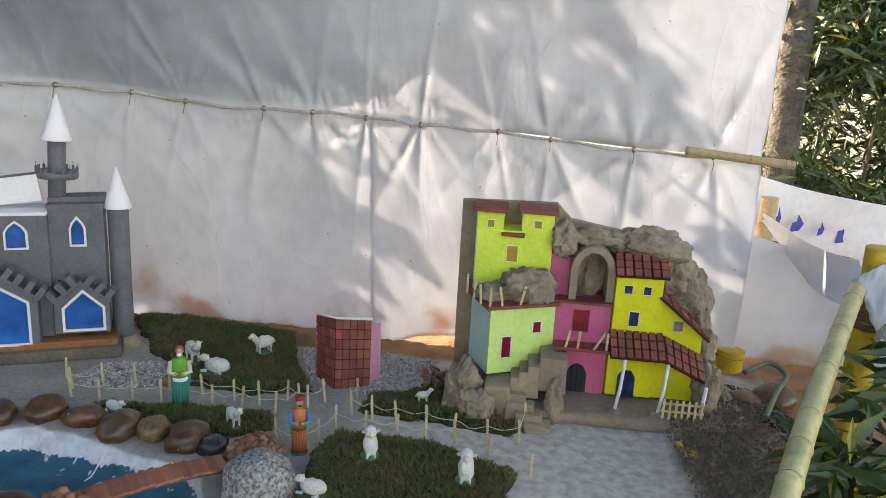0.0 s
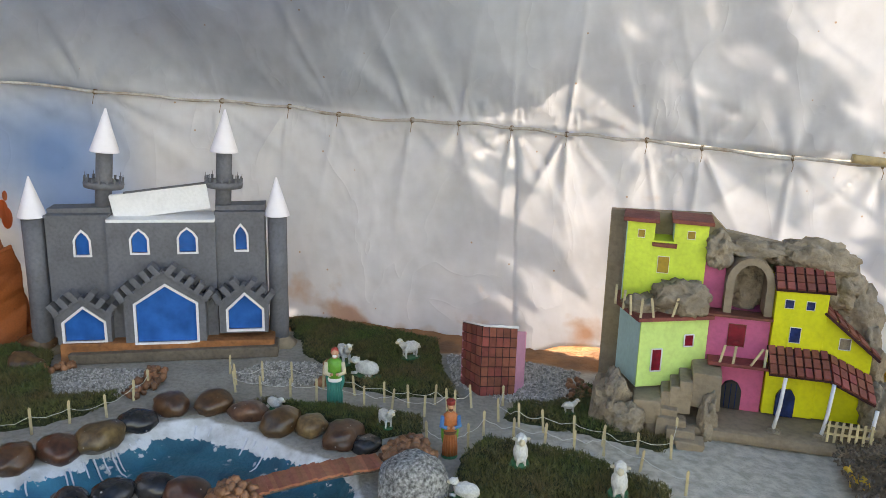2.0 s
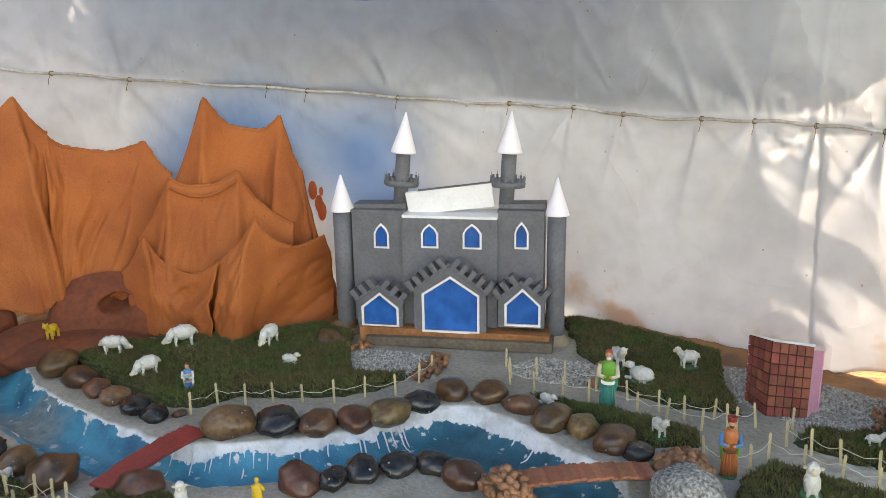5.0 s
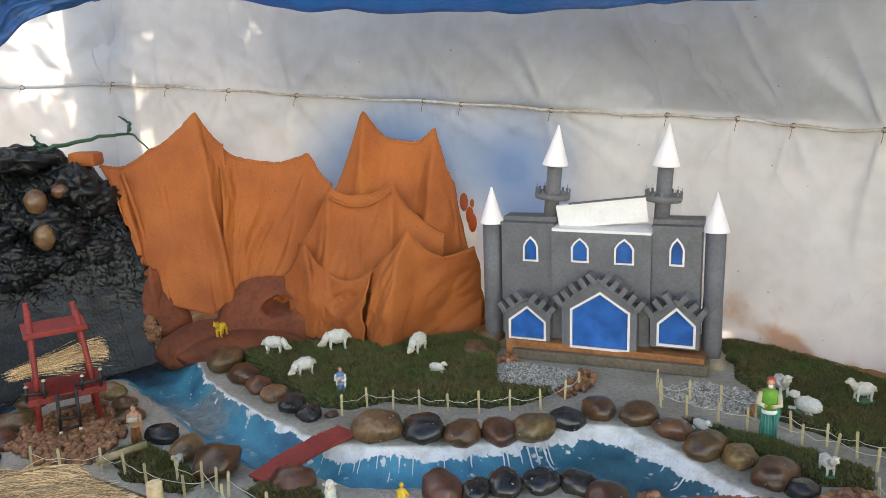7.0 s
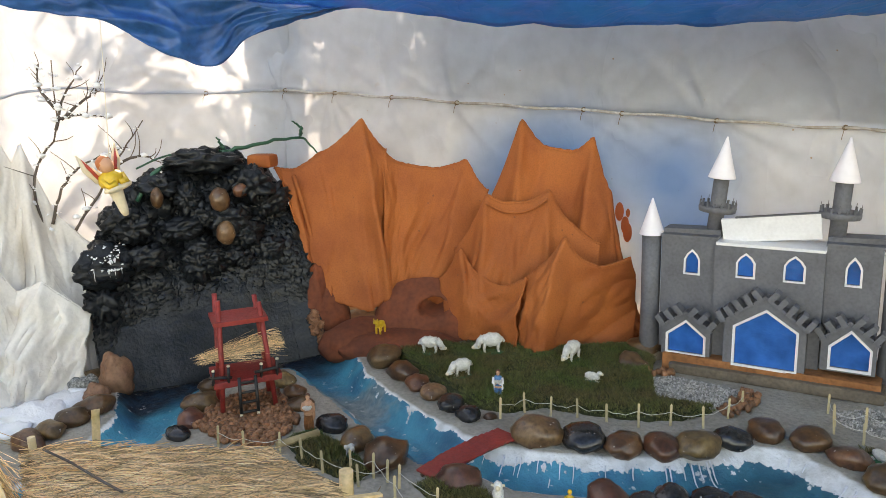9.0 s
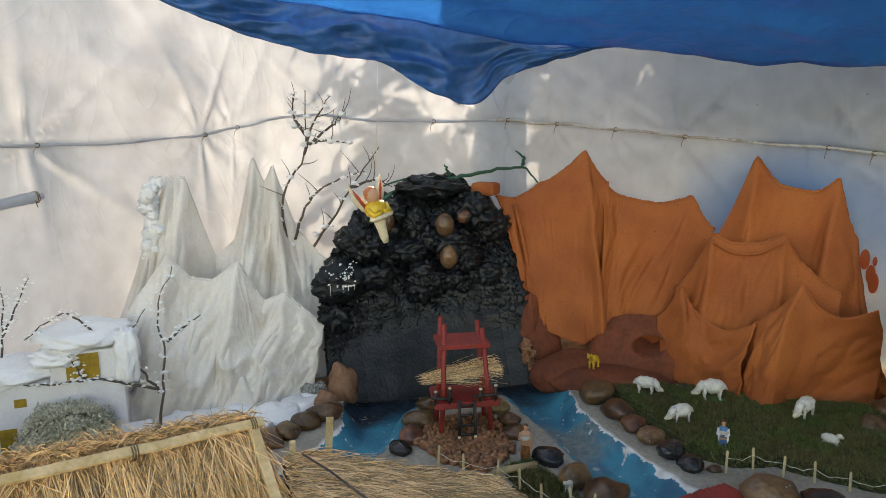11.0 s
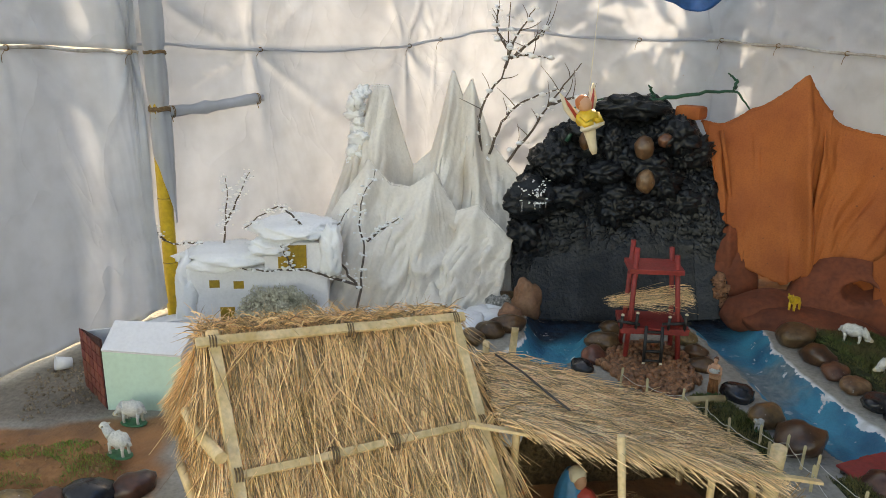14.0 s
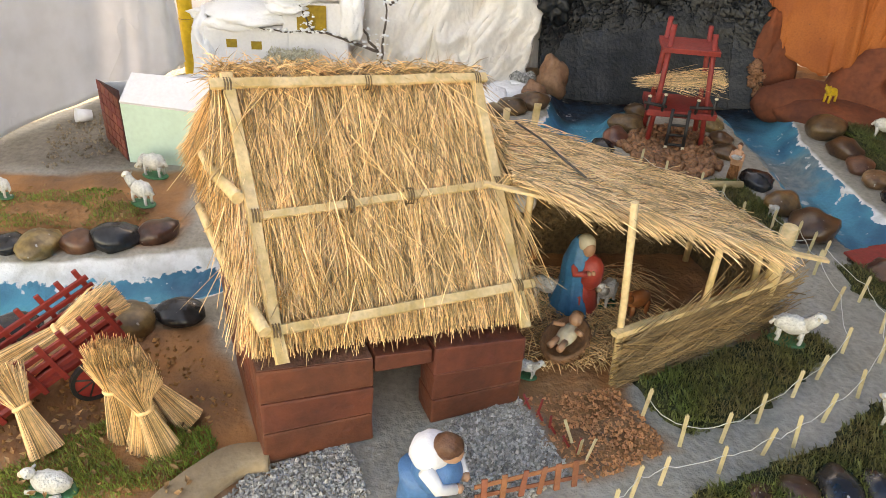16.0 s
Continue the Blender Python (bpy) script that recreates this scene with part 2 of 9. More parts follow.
M_CREAM = mat("cream_paint", (0.72, 0.62, 0.44), 0.5, 0.15, 16, 0.2, 80)
M_BARK = mat("dark_bark", (0.15, 0.115, 0.095), 0.85, 0.4, 20, 0.5, 120)
M_TRUNK = mat("grey_tree_bark", (0.15, 0.14, 0.125), 0.9, 0.5, 14, 0.9, 60, color2=(0.055, 0.05, 0.045), dist=0.02)
M_GREENPIPE = mat("green_hose", (0.01, 0.10, 0.06), 0.4, 0.25, 12, 0.1, 60)
M_PALEHOSE = mat("faded_green_hose", (0.09, 0.15, 0.09), 0.5, 0.25, 12, 0.1, 60)
M_SNOW = mat("cotton_snow", (0.88, 0.89, 0.9), 0.95, 0.04, 10, 0.5, 60, dist=0.01)
M_WRAP = mat("cloth_wrapped_rod", (0.54, 0.53, 0.52), 0.7, 0.35, 9, 0.6, 50, color2=(0.34, 0.27, 0.20), mix=0.45)
M_FROST = mat("white_frost_paint", (0.82, 0.83, 0.85), 0.6, 0.1, 20, 0.3, 90)
M_RUST = mat("rust_clay", (0.44, 0.20, 0.11), 0.9, 0.4, 14, 0.8, 60, dist=0.015)
M_STRING = mat("white_string", (0.7, 0.68, 0.6), 0.8, 0.1, 60, 0.0, 80)
M_ROPE = mat("coir_rope", (0.24, 0.15, 0.08), 0.9, 0.3, 60, 0.5, 120)
M_GRAVEL = island_vary(mat("grey_gravel", (0.50, 0.47, 0.425), 0.85, 0.3, 30, 0.3, 120), 0.45)
M_PEBBLE = island_vary(mat("brown_pebbles", (0.36, 0.155, 0.075), 0.5, 0.35, 25, 0.3, 120), 0.45)
M_GRASS = island_vary(mat("grass_blades", (0.094, 0.142, 0.031), 0.6, 0.4, 6, 0.0, 50, color2=(0.165, 0.122, 0.048)), 0.5)
M_BRIGHTGRASS = island_vary(mat("bright_grass_blades", (0.14, 0.27, 0.035), 0.6, 0.4, 6, 0.0, 50, color2=(0.26, 0.27, 0.06)), 0.45)
M_TURF = mat("turf_soil", (0.055, 0.062, 0.02), 0.95, 0.5, 10, 0.8, 60, dist=0.02)
M_SOIL = mat("orange_soil", (0.44, 0.20, 0.085), 0.95, 0.35, 10, 0.9, 60, dist=0.015)
M_DRYLEAF = island_vary(mat("dry_shrub", (0.66, 0.63, 0.49), 0.9, 0.25, 20, 0.4, 80), 0.25)
M_LEAF = island_vary(mat("garden_leaf", (0.042, 0.088, 0.022), 0.45, 0.35, 10, 0.2, 60), 0.5)
M_YLEAF = island_vary(mat("yellow_leaf", (0.34, 0.34, 0.03), 0.45, 0.35, 10, 0.2, 60), 0.4)
M_BANNER = mat("printed_banner", (0.72, 0.72, 0.76), 0.5, 0.12, 6, 0.15, 40)
M_INK = mat("blue_ink", (0.05, 0.06, 0.35), 0.6, 0.2, 10, 0.1, 40)
M_ROUGHCAST = mat("rough_grey_mortar", (0.55, 0.54, 0.51), 0.95, 0.6, 90, 1.0, 130, color2=(0.13, 0.13, 0.12), dist=0.012)


# ---- mesh helpers ----
def obj(name, verts, faces, material, parent=None, label="", smooth=False):
    me = bpy.data.meshes.new(name)
    me.from_pydata([tuple(v) for v in verts], [], [tuple(f) for f in faces])
    for m in (material if isinstance(material, (list, tuple)) else [material]):
        me.materials.append(m)
    if smooth:
        me.polygons.foreach_set("use_smooth", [True] * len(me.polygons))
    me.update()
    ob = new(name, me)
    ob.parent = parent
    if label:
        ob["label"] = label
    return ob


def part(name, bm, material, parent=None, label="", smooth=False):
    me = bpy.data.meshes.new(name)
    bmesh.ops.recalc_face_normals(bm, faces=bm.faces)
    bm.to_mesh(me)
    bm.free()
    for m in (material if isinstance(material, (list, tuple)) else [material]):
        me.materials.append(m)
    if smooth:
        me.polygons.foreach_set("use_smooth", [True] * len(me.polygons))
    ob = new(name, me)
    ob.parent = parent
    if label:
        ob["label"] = label
    return ob


def empty(name, m, label, category, group=""):
    ob = new(name)
    ob.empty_display_size = 0.05
    ob.matrix_world = m
    return tagged(ob, label, category, group)


def add_box(bm, lo, hi, m=Matrix.Identity(4), bevel=0.0, jitter=0.0, mi=0):
    lo, hi = Vector(lo), Vector(hi)
    r = bmesh.ops.create_cube(bm, size=1.0, matrix=m @ Matrix.Translation((lo + hi) / 2) @ Matrix.Diagonal((*(hi - lo), 1)))
    if jitter:
        for v in r["verts"]:
            v.co += Vector([random.uniform(-jitter, jitter) for _ in range(3)])
    fs = {f for v in r["verts"] for f in v.link_faces}
    for f in fs:
        f.material_index = mi
    if bevel:
        es = list({e for v in r["verts"] for e in v.link_edges})
        b = bmesh.ops.bevel(bm, geom=es, offset=bevel, segments=2, affect="EDGES", profile=0.6)
        for f in b["faces"]:
            f.material_index = mi


def box(name, lo, hi, material, parent=None, label="", bevel=0.003, jitter=0.0, m=Matrix.Identity(4)):
    bm = bmesh.new()
    add_box(bm, lo, hi, m, bevel, jitter)
    return part(name, bm, material, parent, label)


def add_tube(bm, pts, radii, n=8, mi=0, caps=True):
    """A tube through points with a radius at each."""
    pts = [Vector(p) for p in pts]
    rings, ref = [], Vector((0.3, 0.2, 1)).normalized()
    for i, p in enumerate(pts):
        d = (pts[min(i + 1, len(pts) - 1)] - pts[max(i - 1, 0)]).normalized()
        a = d.cross(ref)
        if a.length < 1e-4:
            a = d.cross(Vector((1, 0, 0)))
        a.normalize()
        b = d.cross(a)
        r = radii[i] if isinstance(radii, (list, tuple)) else radii
        rings.append([bm.verts.new(p + (a * math.cos(t) + b * math.sin(t)) * r) for t in [2 * math.pi * k / n for k in range(n)]])
    for q, w in zip(rings, rings[1:]):
        for k in range(n):
            f = bm.faces.new((q[k], q[(k + 1) % n], w[(k + 1) % n], w[k]))
            f.smooth, f.material_index = True, mi
    if caps:
        for q in (rings[0], rings[-1]):
            f = bm.faces.new(q)
            f.material_index = mi


def tube(name, pts, radii, material, parent=None, label="", n=8):
    bm = bmesh.new()
    add_tube(bm, pts, radii, n)
    return part(name, bm, material, parent, label)


def add_ball(bm, c, r, m=Matrix.Identity(4), sub=2, rough=0.0, freq=6.0, mi=0, seed=0.0):
    """An ellipsoid with radii r and a noisy skin."""
    r = Vector(r) if hasattr(r, "__len__") else Vector((r, r, r))
    q = bmesh.ops.create_icosphere(bm, subdivisions=sub, radius=1.0)
    off = Vector((seed * 3.1, seed * 1.7, seed * 2.3))
    for v in q["verts"]:
        d = v.co.copy()
        k = 1 + rough * noise.noise(d * freq * 0.35 + off) + 0.4 * rough * noise.noise(d * freq + off)
        v.co = m @ (Vector(c) + Vector((d.x * r.x, d.y * r.y, d.z * r.z)) * k)
    for v in q["verts"]:
        for f in v.link_faces:
            f.smooth, f.material_index = True, mi


def add_lathe(bm, prof, n=16, m=Matrix.Identity(4), mi=0):
    """A turned shape from (radius, height) pairs."""
    rings = []
    for r, z in prof:
        rings.append([bm.verts.new(m @ Vector((r * math.cos(2 * math.pi * k / n), r * math.sin(2 * math.pi * k / n), z))) for k in range(n)])
    for q, w in zip(rings, rings[1:]):
        for k in range(n):
            f = bm.faces.new((q[k], q[(k + 1) % n], w[(k + 1) % n], w[k]))
            f.smooth, f.material_index = True, mi
    for q in (rings[0], rings[-1]):
        f = bm.faces.new(q)
        f.material_index = mi


def lathe(name, prof, material, parent=None, label="", n=16, m=Matrix.Identity(4)):
    bm = bmesh.new()
    add_lathe(bm, prof, n, m)
    return part(name, bm, material, parent, label)


def add_prism(bm, poly, y0, y1, m=Matrix.Identity(4), mi=0):
    """A polygon in x and z, pushed from y0 to y1."""
    a = [bm.verts.new(m @ Vector((x, y0, z))) for x, z in poly]
    b = [bm.verts.new(m @ Vector((x, y1, z))) for x, z in poly]
    fs = [bm.faces.new(a), bm.faces.new(b[::-1])]
    for i in range(len(poly)):
        j = (i + 1) % len(poly)
        fs.append(bm.faces.new((a[i], b[i], b[j], a[j])))
    for f in fs:
        f.material_index = mi


def prism(name, poly, y0, y1, material, parent=None, label="", bevel=0.0, m=Matrix.Identity(4)):
    bm = bmesh.new()
    add_prism(bm, poly, y0, y1, m)
    if bevel:
        bmesh.ops.bevel(bm, geom=list(bm.edges), offset=bevel, segments=1, affect="EDGES")
    return part(name, bm, material, parent, label)


def frame_prism(name, poly, width, y0, y1, material, parent=None, label=""):
    """A border of that width just outside a polygon in x and z."""
    cx, cz = sum(p[0] for p in poly) / len(poly), sum(p[1] for p in poly) / len(poly)
    n, outer = len(poly), []
    for i in range(n):
        p, q, r = Vector(poly[i - 1]), Vector(poly[i]), Vector(poly[(i + 1) % n])
        d1, d2 = (q - p).normalized(), (r - q).normalized()
        n1, n2 = Vector((d1.y, -d1.x)), Vector((d2.y, -d2.x))
        if n1.dot(q - Vector((cx, cz))) < 0:
            n1, n2 = -n1, -n2
        b = (n1 + n2).normalized()
        o = q + b * (width / max(0.4, b.dot(n1)))
        outer.append((o.x + random.uniform(-1, 1) * width * 0.12, o.y + random.uniform(-1, 1) * width * 0.12))
    vs = [(x, y, z) for y in (y0, y1) for pl in (poly, outer) for x, z in pl]
    fs = []
    for i in range(n):
        j = (i + 1) % n
        fs += [(i, j, n + j, n + i), (2 * n + i, 3 * n + i, 3 * n + j, 2 * n + j), (n + i, n + j, 3 * n + j, 3 * n + i), (i, 2 * n + i, 2 * n + j, j)]
    return obj(name, vs, fs, material, parent, label)


def lerp_line(pts, s):
    """A point at share s along a list of points, evenly by index."""
    k = min(len(pts) - 1.0001, max(0, s * (len(pts) - 1)))
    i = int(k)
    return Vector(pts[i]).lerp(Vector(pts[i + 1]), k - i)


def smooth_line(pts, n):
    """A soft curve through points."""
    P = [Vector(p) for p in pts]
    P = [P[0] * 2 - P[1]] + P + [P[-1] * 2 - P[-2]]
    out, m = [], len(P) - 3
    for k in range(n):
        u = k / (n - 1) * m
        i = min(int(u), m - 1)
        t = u - i
        a, b, c, d = P[i:i + 4]
        out.append(0.5 * ((2 * b) + (c - a) * t + (2 * a - 5 * b + 4 * c - d) * t * t + (3 * b - a - 3 * c + d) * t ** 3))
    return out


def inside(poly, x, y):
    r, j = False, len(poly) - 1
    for i in range(len(poly)):
        (xi, yi), (xj, yj) = poly[i], poly[j]
        if (yi > y) != (yj > y) and x < (xj - xi) * (y - yi) / (yj - yi) + xi:
            r = not r
        j = i
    return r


def rnd(a, b):
    return random.uniform(a, b)

# ---- ground: one sheet with the painted river carved into it ----
RIVER = [
    [(-4.1, 0.7), (-3.95, 0.72), (-3.58, 0.66), (-3.3, 0.72), (-3.33, 0.82), (-3.61, 0.95), (-3.75, 1.15), (-3.64, 1.45), (-3.14, 1.44), (-2.84, 1.42),
     (-2.47, 1.44), (-2.3, 1.53), (-2.1, 1.6), (-1.9, 1.78), (-1.8, 1.9), (-1.72, 2.03), (-1.6, 2.14), (-1.45, 2.13), (-1.25, 2.1), (-1.05, 2.1), (-0.96, 2.22),
     (-1.05, 2.39), (-1.21, 2.43), (-1.34, 2.47), (-1.52, 2.53), (-1.7, 2.55), (-1.84, 2.47), (-1.88, 2.32), (-1.96, 2.14), (-2.09, 1.98), (-2.24, 1.84), (-2.41, 1.73),
     (-2.56, 1.69), (-2.78, 1.68), (-3.08, 1.68), (-3.35, 1.7), (-3.6, 1.78), (-4.1, 1.75)],
    [(-3.85, 0.7), (-3.58, 0.64), (-3.36, 0.46), (-3.15, 0.2), (-2.75, -0.25), (-2.42, -0.62), (-2.35, -0.89), (-2.33, -1.2), (-2.3, -2.6), (-2.04, -2.6),
     (-2.07, -1.1), (-2.1, -0.82), (-2.16, -0.6), (-2.5, -0.15), (-2.95, 0.3), (-3.2, 0.66), (-3.33, 0.8), (-3.7, 1.0), (-3.9, 1.0)],
]


def poly_distance(poly, X, Y):
    """How far inside a polygon each place lies; minus: outside."""
    d, ins = np.full(X.shape, 1e9), np.zeros(X.shape, bool)
    for (x0, y0), (x1, y1) in zip(poly, poly[1:] + poly[:1]):
        ex, ey = x1 - x0, y1 - y0
        t = np.clip(((X - x0) * ex + (Y - y0) * ey) / (ex * ex + ey * ey), 0, 1)
        d = np.minimum(d, np.hypot(X - x0 - t * ex, Y - y0 - t * ey))
        ins ^= ((y0 > Y) != (y1 > Y)) & (X < (x1 - x0) * (Y - y0) / (y1 - y0 + 1e-12) + x0)
    return np.where(ins, d, -d)


def soft_noise(X, Y, f, seed=0.0):
    flat = [noise.noise(Vector((x * f, y * f, seed))) for x, y in zip(X.ravel(), Y.ravel())]
    return np.array(flat).reshape(X.shape)


MOUND = [(0.62, 3.5), (0.95, 3.3), (0.95, 2.5), (0.5, 2.2), (0.45, 2.85)]
SOILS = [[(-1.5, -0.3), (-1.62, -0.35), (-2.02, -0.55), (-2.04, -1.3), (-1.3, -1.3), (-1.4, -0.5)], [(-2.92, -0.78), (-2.42, -0.72), (-2.42, -1.5), (-2.92, -1.6)], [(-1.74, 0.16), (-1.98, 0.28), (-1.88, 0.52), (-1.66, 0.48)],
         [(-3.5, 1.85), (-3.6, 2.4), (-4.3, 2.2), (-4.1, 1.7)], [(-1.74, 0.24), (-1.77, 0.47), (-1.57, 0.55), (-1.51, 0.42), (-1.48, 0.33), (-1.58, 0.29)], [(-2.0, 3.5), (-2.0, 3.8), (1.0, 3.8), (1.0, 3.55), (-0.4, 3.43)],
         [(-1.78, 0.45), (-2.0, 0.95), (-2.5, 0.9), (-2.4, 0.1), (-1.8, 0.2)]]


def build_ground():
    xs = np.concatenate([[-80, -40, -20, -10, -7, -5.6], np.arange(-4.9, 1.35, 0.024), [1.6, 2.2, 3.5, 6, 12, 25, 50, 80]])
    ys = np.concatenate([[-80, -40, -20, -10, -5, -3.4, -2.7, -2.3], np.arange(-1.9, 3.95, 0.024), [4.3, 5, 7, 10, 20, 40, 80]])
    X, Y = np.meshgrid(xs, ys, indexing="ij")
    d = np.maximum(poly_distance(RIVER[0], X, Y), poly_distance(RIVER[1], X, Y)) + 0.014 * soft_noise(X, Y, 14, 3)
    k = np.clip((d + 0.015) / 0.10, 0, 1)
    Z = -0.085 * k * k * (3 - 2 * k)
    soil = np.full(X.shape, -1.0)
    for p in SOILS:
        soil = np.maximum(soil, poly_distance(p, X, Y) + 0.035)
    soil = np.maximum(soil, np.where(((X < -4.3) | (X > 1.0) | (Y > 3.8)) & (Y > 0.0) & (X > -5.1) & (X < 1.5) & (Y < 4.1) & (Y > -2.2), 0.5, -1))
    soil += 0.05 * soft_noise(X, Y, 8, 9)
    out = 1 - k
    Z += out * (0.006 * soft_noise(X, Y, 5, 1) + 0.003 * soft_noise(X, Y, 24, 2))
    s = np.clip(soil / 0.1, 0, 1) * out
    Z += s * (0.012 * soft_noise(X, Y, 16, 5) + 0.007 * soft_noise(X, Y, 45, 6))
    md = np.clip(poly_distance(MOUND, X, Y) / 0.25, 0, 1)
    Z += md * (0.05 + 0.03 * soft_noise(X, Y, 9, 8))
    earth = [(-4.0, -0.98), (-3.1, -1.6), (-2.95, -1.55), (-2.95, -0.95), (-3.15, -0.9), (-3.6, -0.85)]
    n, m = X.shape
    idx = np.arange(n * m).reshape(n, m)
    faces = np.stack([idx[:-1, :-1], idx[1:, :-1], idx[1:, 1:], idx[:-1, 1:]], -1).reshape(-1, 4)
    me = bpy.data.meshes.new("ground")
    me.from_pydata(np.stack([X, Y, Z], -1).reshape(-1, 3).tolist(), [], faces.tolist())
    foamy = d - 0.02 * np.exp(-((X + 1.6) ** 2 + (Y - 2.52) ** 2) / 0.12)
    gx, gy = np.gradient(d, xs, ys)
    tx, ty = -0.3 - X, 0.1 - Y
    bank = (gx * tx + gy * ty) / (np.hypot(gx, gy) * np.hypot(tx, ty) + 1e-6)   # 1 on banks that face the front
    foamy += 0.014 - (0.026 - 0.02 * (X > -2.3) * (Y > 1.7)) * np.clip(bank, -0.7, 1) * np.clip(1.6 - d * 9, 0, 1)
    foamy += 0.024 * np.clip((-2.35 - X) / 0.2, 0, 1) * (Y > 0.2)
    # Riverbed colour goes near black towards the cliff foot, in noisy patches.
    darker = np.clip((-3.62 - X) / 0.14 + 0.8 * soft_noise(X, Y, 7, 12), 0, 1) * (Y > 0.6) * (Y < 1.85)
    silt = np.exp(-((X + 3.15) ** 2 + (Y - 1.5) ** 2) / 0.06)
    pale = np.clip((X + 0.75) / 0.3, 0, 1) * np.clip((Y - 2.1) / 0.3, 0, 1) * np.clip((1.0 - X) / 0.3, 0, 1) * (1 - md)
    dug = np.clip(poly_distance(MOUND, X, Y) / 0.06 + 0.8 * soft_noise(X, Y, 9, 21), 0, 1)
    dug = np.maximum(dug, 0.6 * np.clip(poly_distance(earth, X, Y) / 0.08 + 0.5 + 0.8 * soft_noise(X, Y, 8, 22), 0, 1))
    for name, arr in (("dug", dug), ("pale", pale), ("silt", silt), ("pond", np.clip((X + 2.0) / 0.25, 0, 1) * (Y > 1.7)), ("river", d), ("soil", soil), ("foamy", foamy), ("darker", darker)):
        a = me.attributes.new(name, "FLOAT", "POINT")
        a.data.foreach_set("value", arr.ravel().astype(np.float32))
    me.polygons.foreach_set("use_smooth", [True] * len(me.polygons))
    m = mat("ground_mix", (0.41, 0.375, 0.32), 0.9, 0.3, 5, 0.7, 55, color2=(0.30, 0.27, 0.222), dist=0.01)
    nt = m.node_tree
    bs = nt.nodes["Principled BSDF"]
    base = bs.inputs["Base Color"].links[0].from_socket

    def node(t):
        return nt.nodes.new("ShaderNode" + t)

    def attr(name):
        a = node("Attribute")
        a.attribute_name = name
        return a.outputs["Fac"]

    def noise_of(scale, detail=4):
        q = node("TexNoise")
        q.inputs["Scale"].default_value, q.inputs["Detail"].default_value = scale, detail
        nt.links.new(nt.nodes["Texture Coordinate"].outputs["Object"], q.inputs["Vector"])
        return q.outputs["Fac"]

    def ramp(src, lo, hi, c0, c1):
        q = node("ValToRGB")
        e = q.color_ramp.elements
        e[0].position, e[1].position, e[0].color, e[1].color = lo, hi, (*c0, 1), (*c1, 1)
        nt.links.new(src, q.inputs["Fac"])
        return q.outputs[0]

    def step(src, lo, hi):
        q = node("MapRange")
        q.interpolation_type = "SMOOTHSTEP"
        q.inputs[1].default_value, q.inputs[2].default_value = lo, hi
        nt.links.new(src, q.inputs[0])
        return q.outputs[0]

    def blend(f, a, b):
        q = node("Mix")
        q.data_type = "RGBA"
        nt.links.new(f, q.inputs[0])
        nt.links.new(a, q.inputs[6])
        nt.links.new(b, q.inputs[7])
        return q.outputs[2]

    def madd(a, b, k):
        q = node("Math")
        q.operation = "MULTIPLY_ADD"
        nt.links.new(b, q.inputs[0])
        q.inputs[1].default_value = k
        nt.links.new(a, q.inputs[2])
        return q.outputs[0]

    soil_c = ramp(noise_of(7), 0.35, 0.68, (0.22, 0.11, 0.06), (0.46, 0.20, 0.08))
    sand = ramp(noise_of(26, 7), 0.36, 0.62, (0.40, 0.365, 0.295), (0.60, 0.55, 0.455))
    col = blend(step(attr("soil"), 0.0, 0.06), blend(attr("pale"), base, sand), soil_c)
    col = blend(attr("dug"), col, ramp(noise_of(40, 7), 0.3, 0.7, (0.10, 0.075, 0.055), (0.22, 0.17, 0.125)))
    blue = ramp(noise_of(6), 0.32, 0.68, (0.001, 0.11, 0.20), (0.003, 0.31, 0.43))
    teal = step(madd(attr("silt"), noise_of(9, 5), 1.1), 0.85, 1.4)
    stone_c = ramp(noise_of(30, 6), 0.35, 0.65, (0.10, 0.17, 0.19), (0.22, 0.27, 0.27))
    blue = blend(teal, blue, stone_c)
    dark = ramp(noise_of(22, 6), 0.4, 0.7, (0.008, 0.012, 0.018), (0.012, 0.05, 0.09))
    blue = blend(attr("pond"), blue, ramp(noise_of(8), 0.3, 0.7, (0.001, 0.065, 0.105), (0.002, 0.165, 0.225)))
    blue = blend(attr("darker"), blue, dark)
    foam = ramp(noise_of(16, 8), 0.36, 0.56, (0.58, 0.57, 0.54), (0.78, 0.78, 0.77))
    edge = madd(madd(attr("foamy"), noise_of(55, 8), 0.03), noise_of(13, 3), 0.045)
    col = blend(step(attr("river"), -0.012, 0.004), col, foam)
    col = blend(step(edge, 0.070, 0.0735), col, blue)
    streak = step(noise_of(19, 8), 0.62, 0.66)
    sm = node("Math")
    sm.operation = "MULTIPLY"
    nt.links.new(streak, sm.inputs[0])
    nt.links.new(step(attr("river"), 0.16, 0.03), sm.inputs[1])
    sm2 = node("Math")
    sm2.operation = "MULTIPLY"
    nt.links.new(sm.outputs[0], sm2.inputs[0])
    nt.links.new(step(attr("river"), 0.0, 0.01), sm2.inputs[1])
    col = blend(sm2.outputs[0], col, foam)
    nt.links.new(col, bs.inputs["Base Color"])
    rr = node("MapRange")
    rr.inputs[3].default_value, rr.inputs[4].default_value = 0.9, 0.58
    nt.links.new(step(edge, 0.063, 0.08), rr.inputs[0])
    nt.links.new(rr.outputs[0], bs.inputs["Roughness"])
    me.materials.append(m)
    tagged(new("ground", me), "grey cement and soil ground with a blue painted river", "ground", kind="structure")


build_ground()


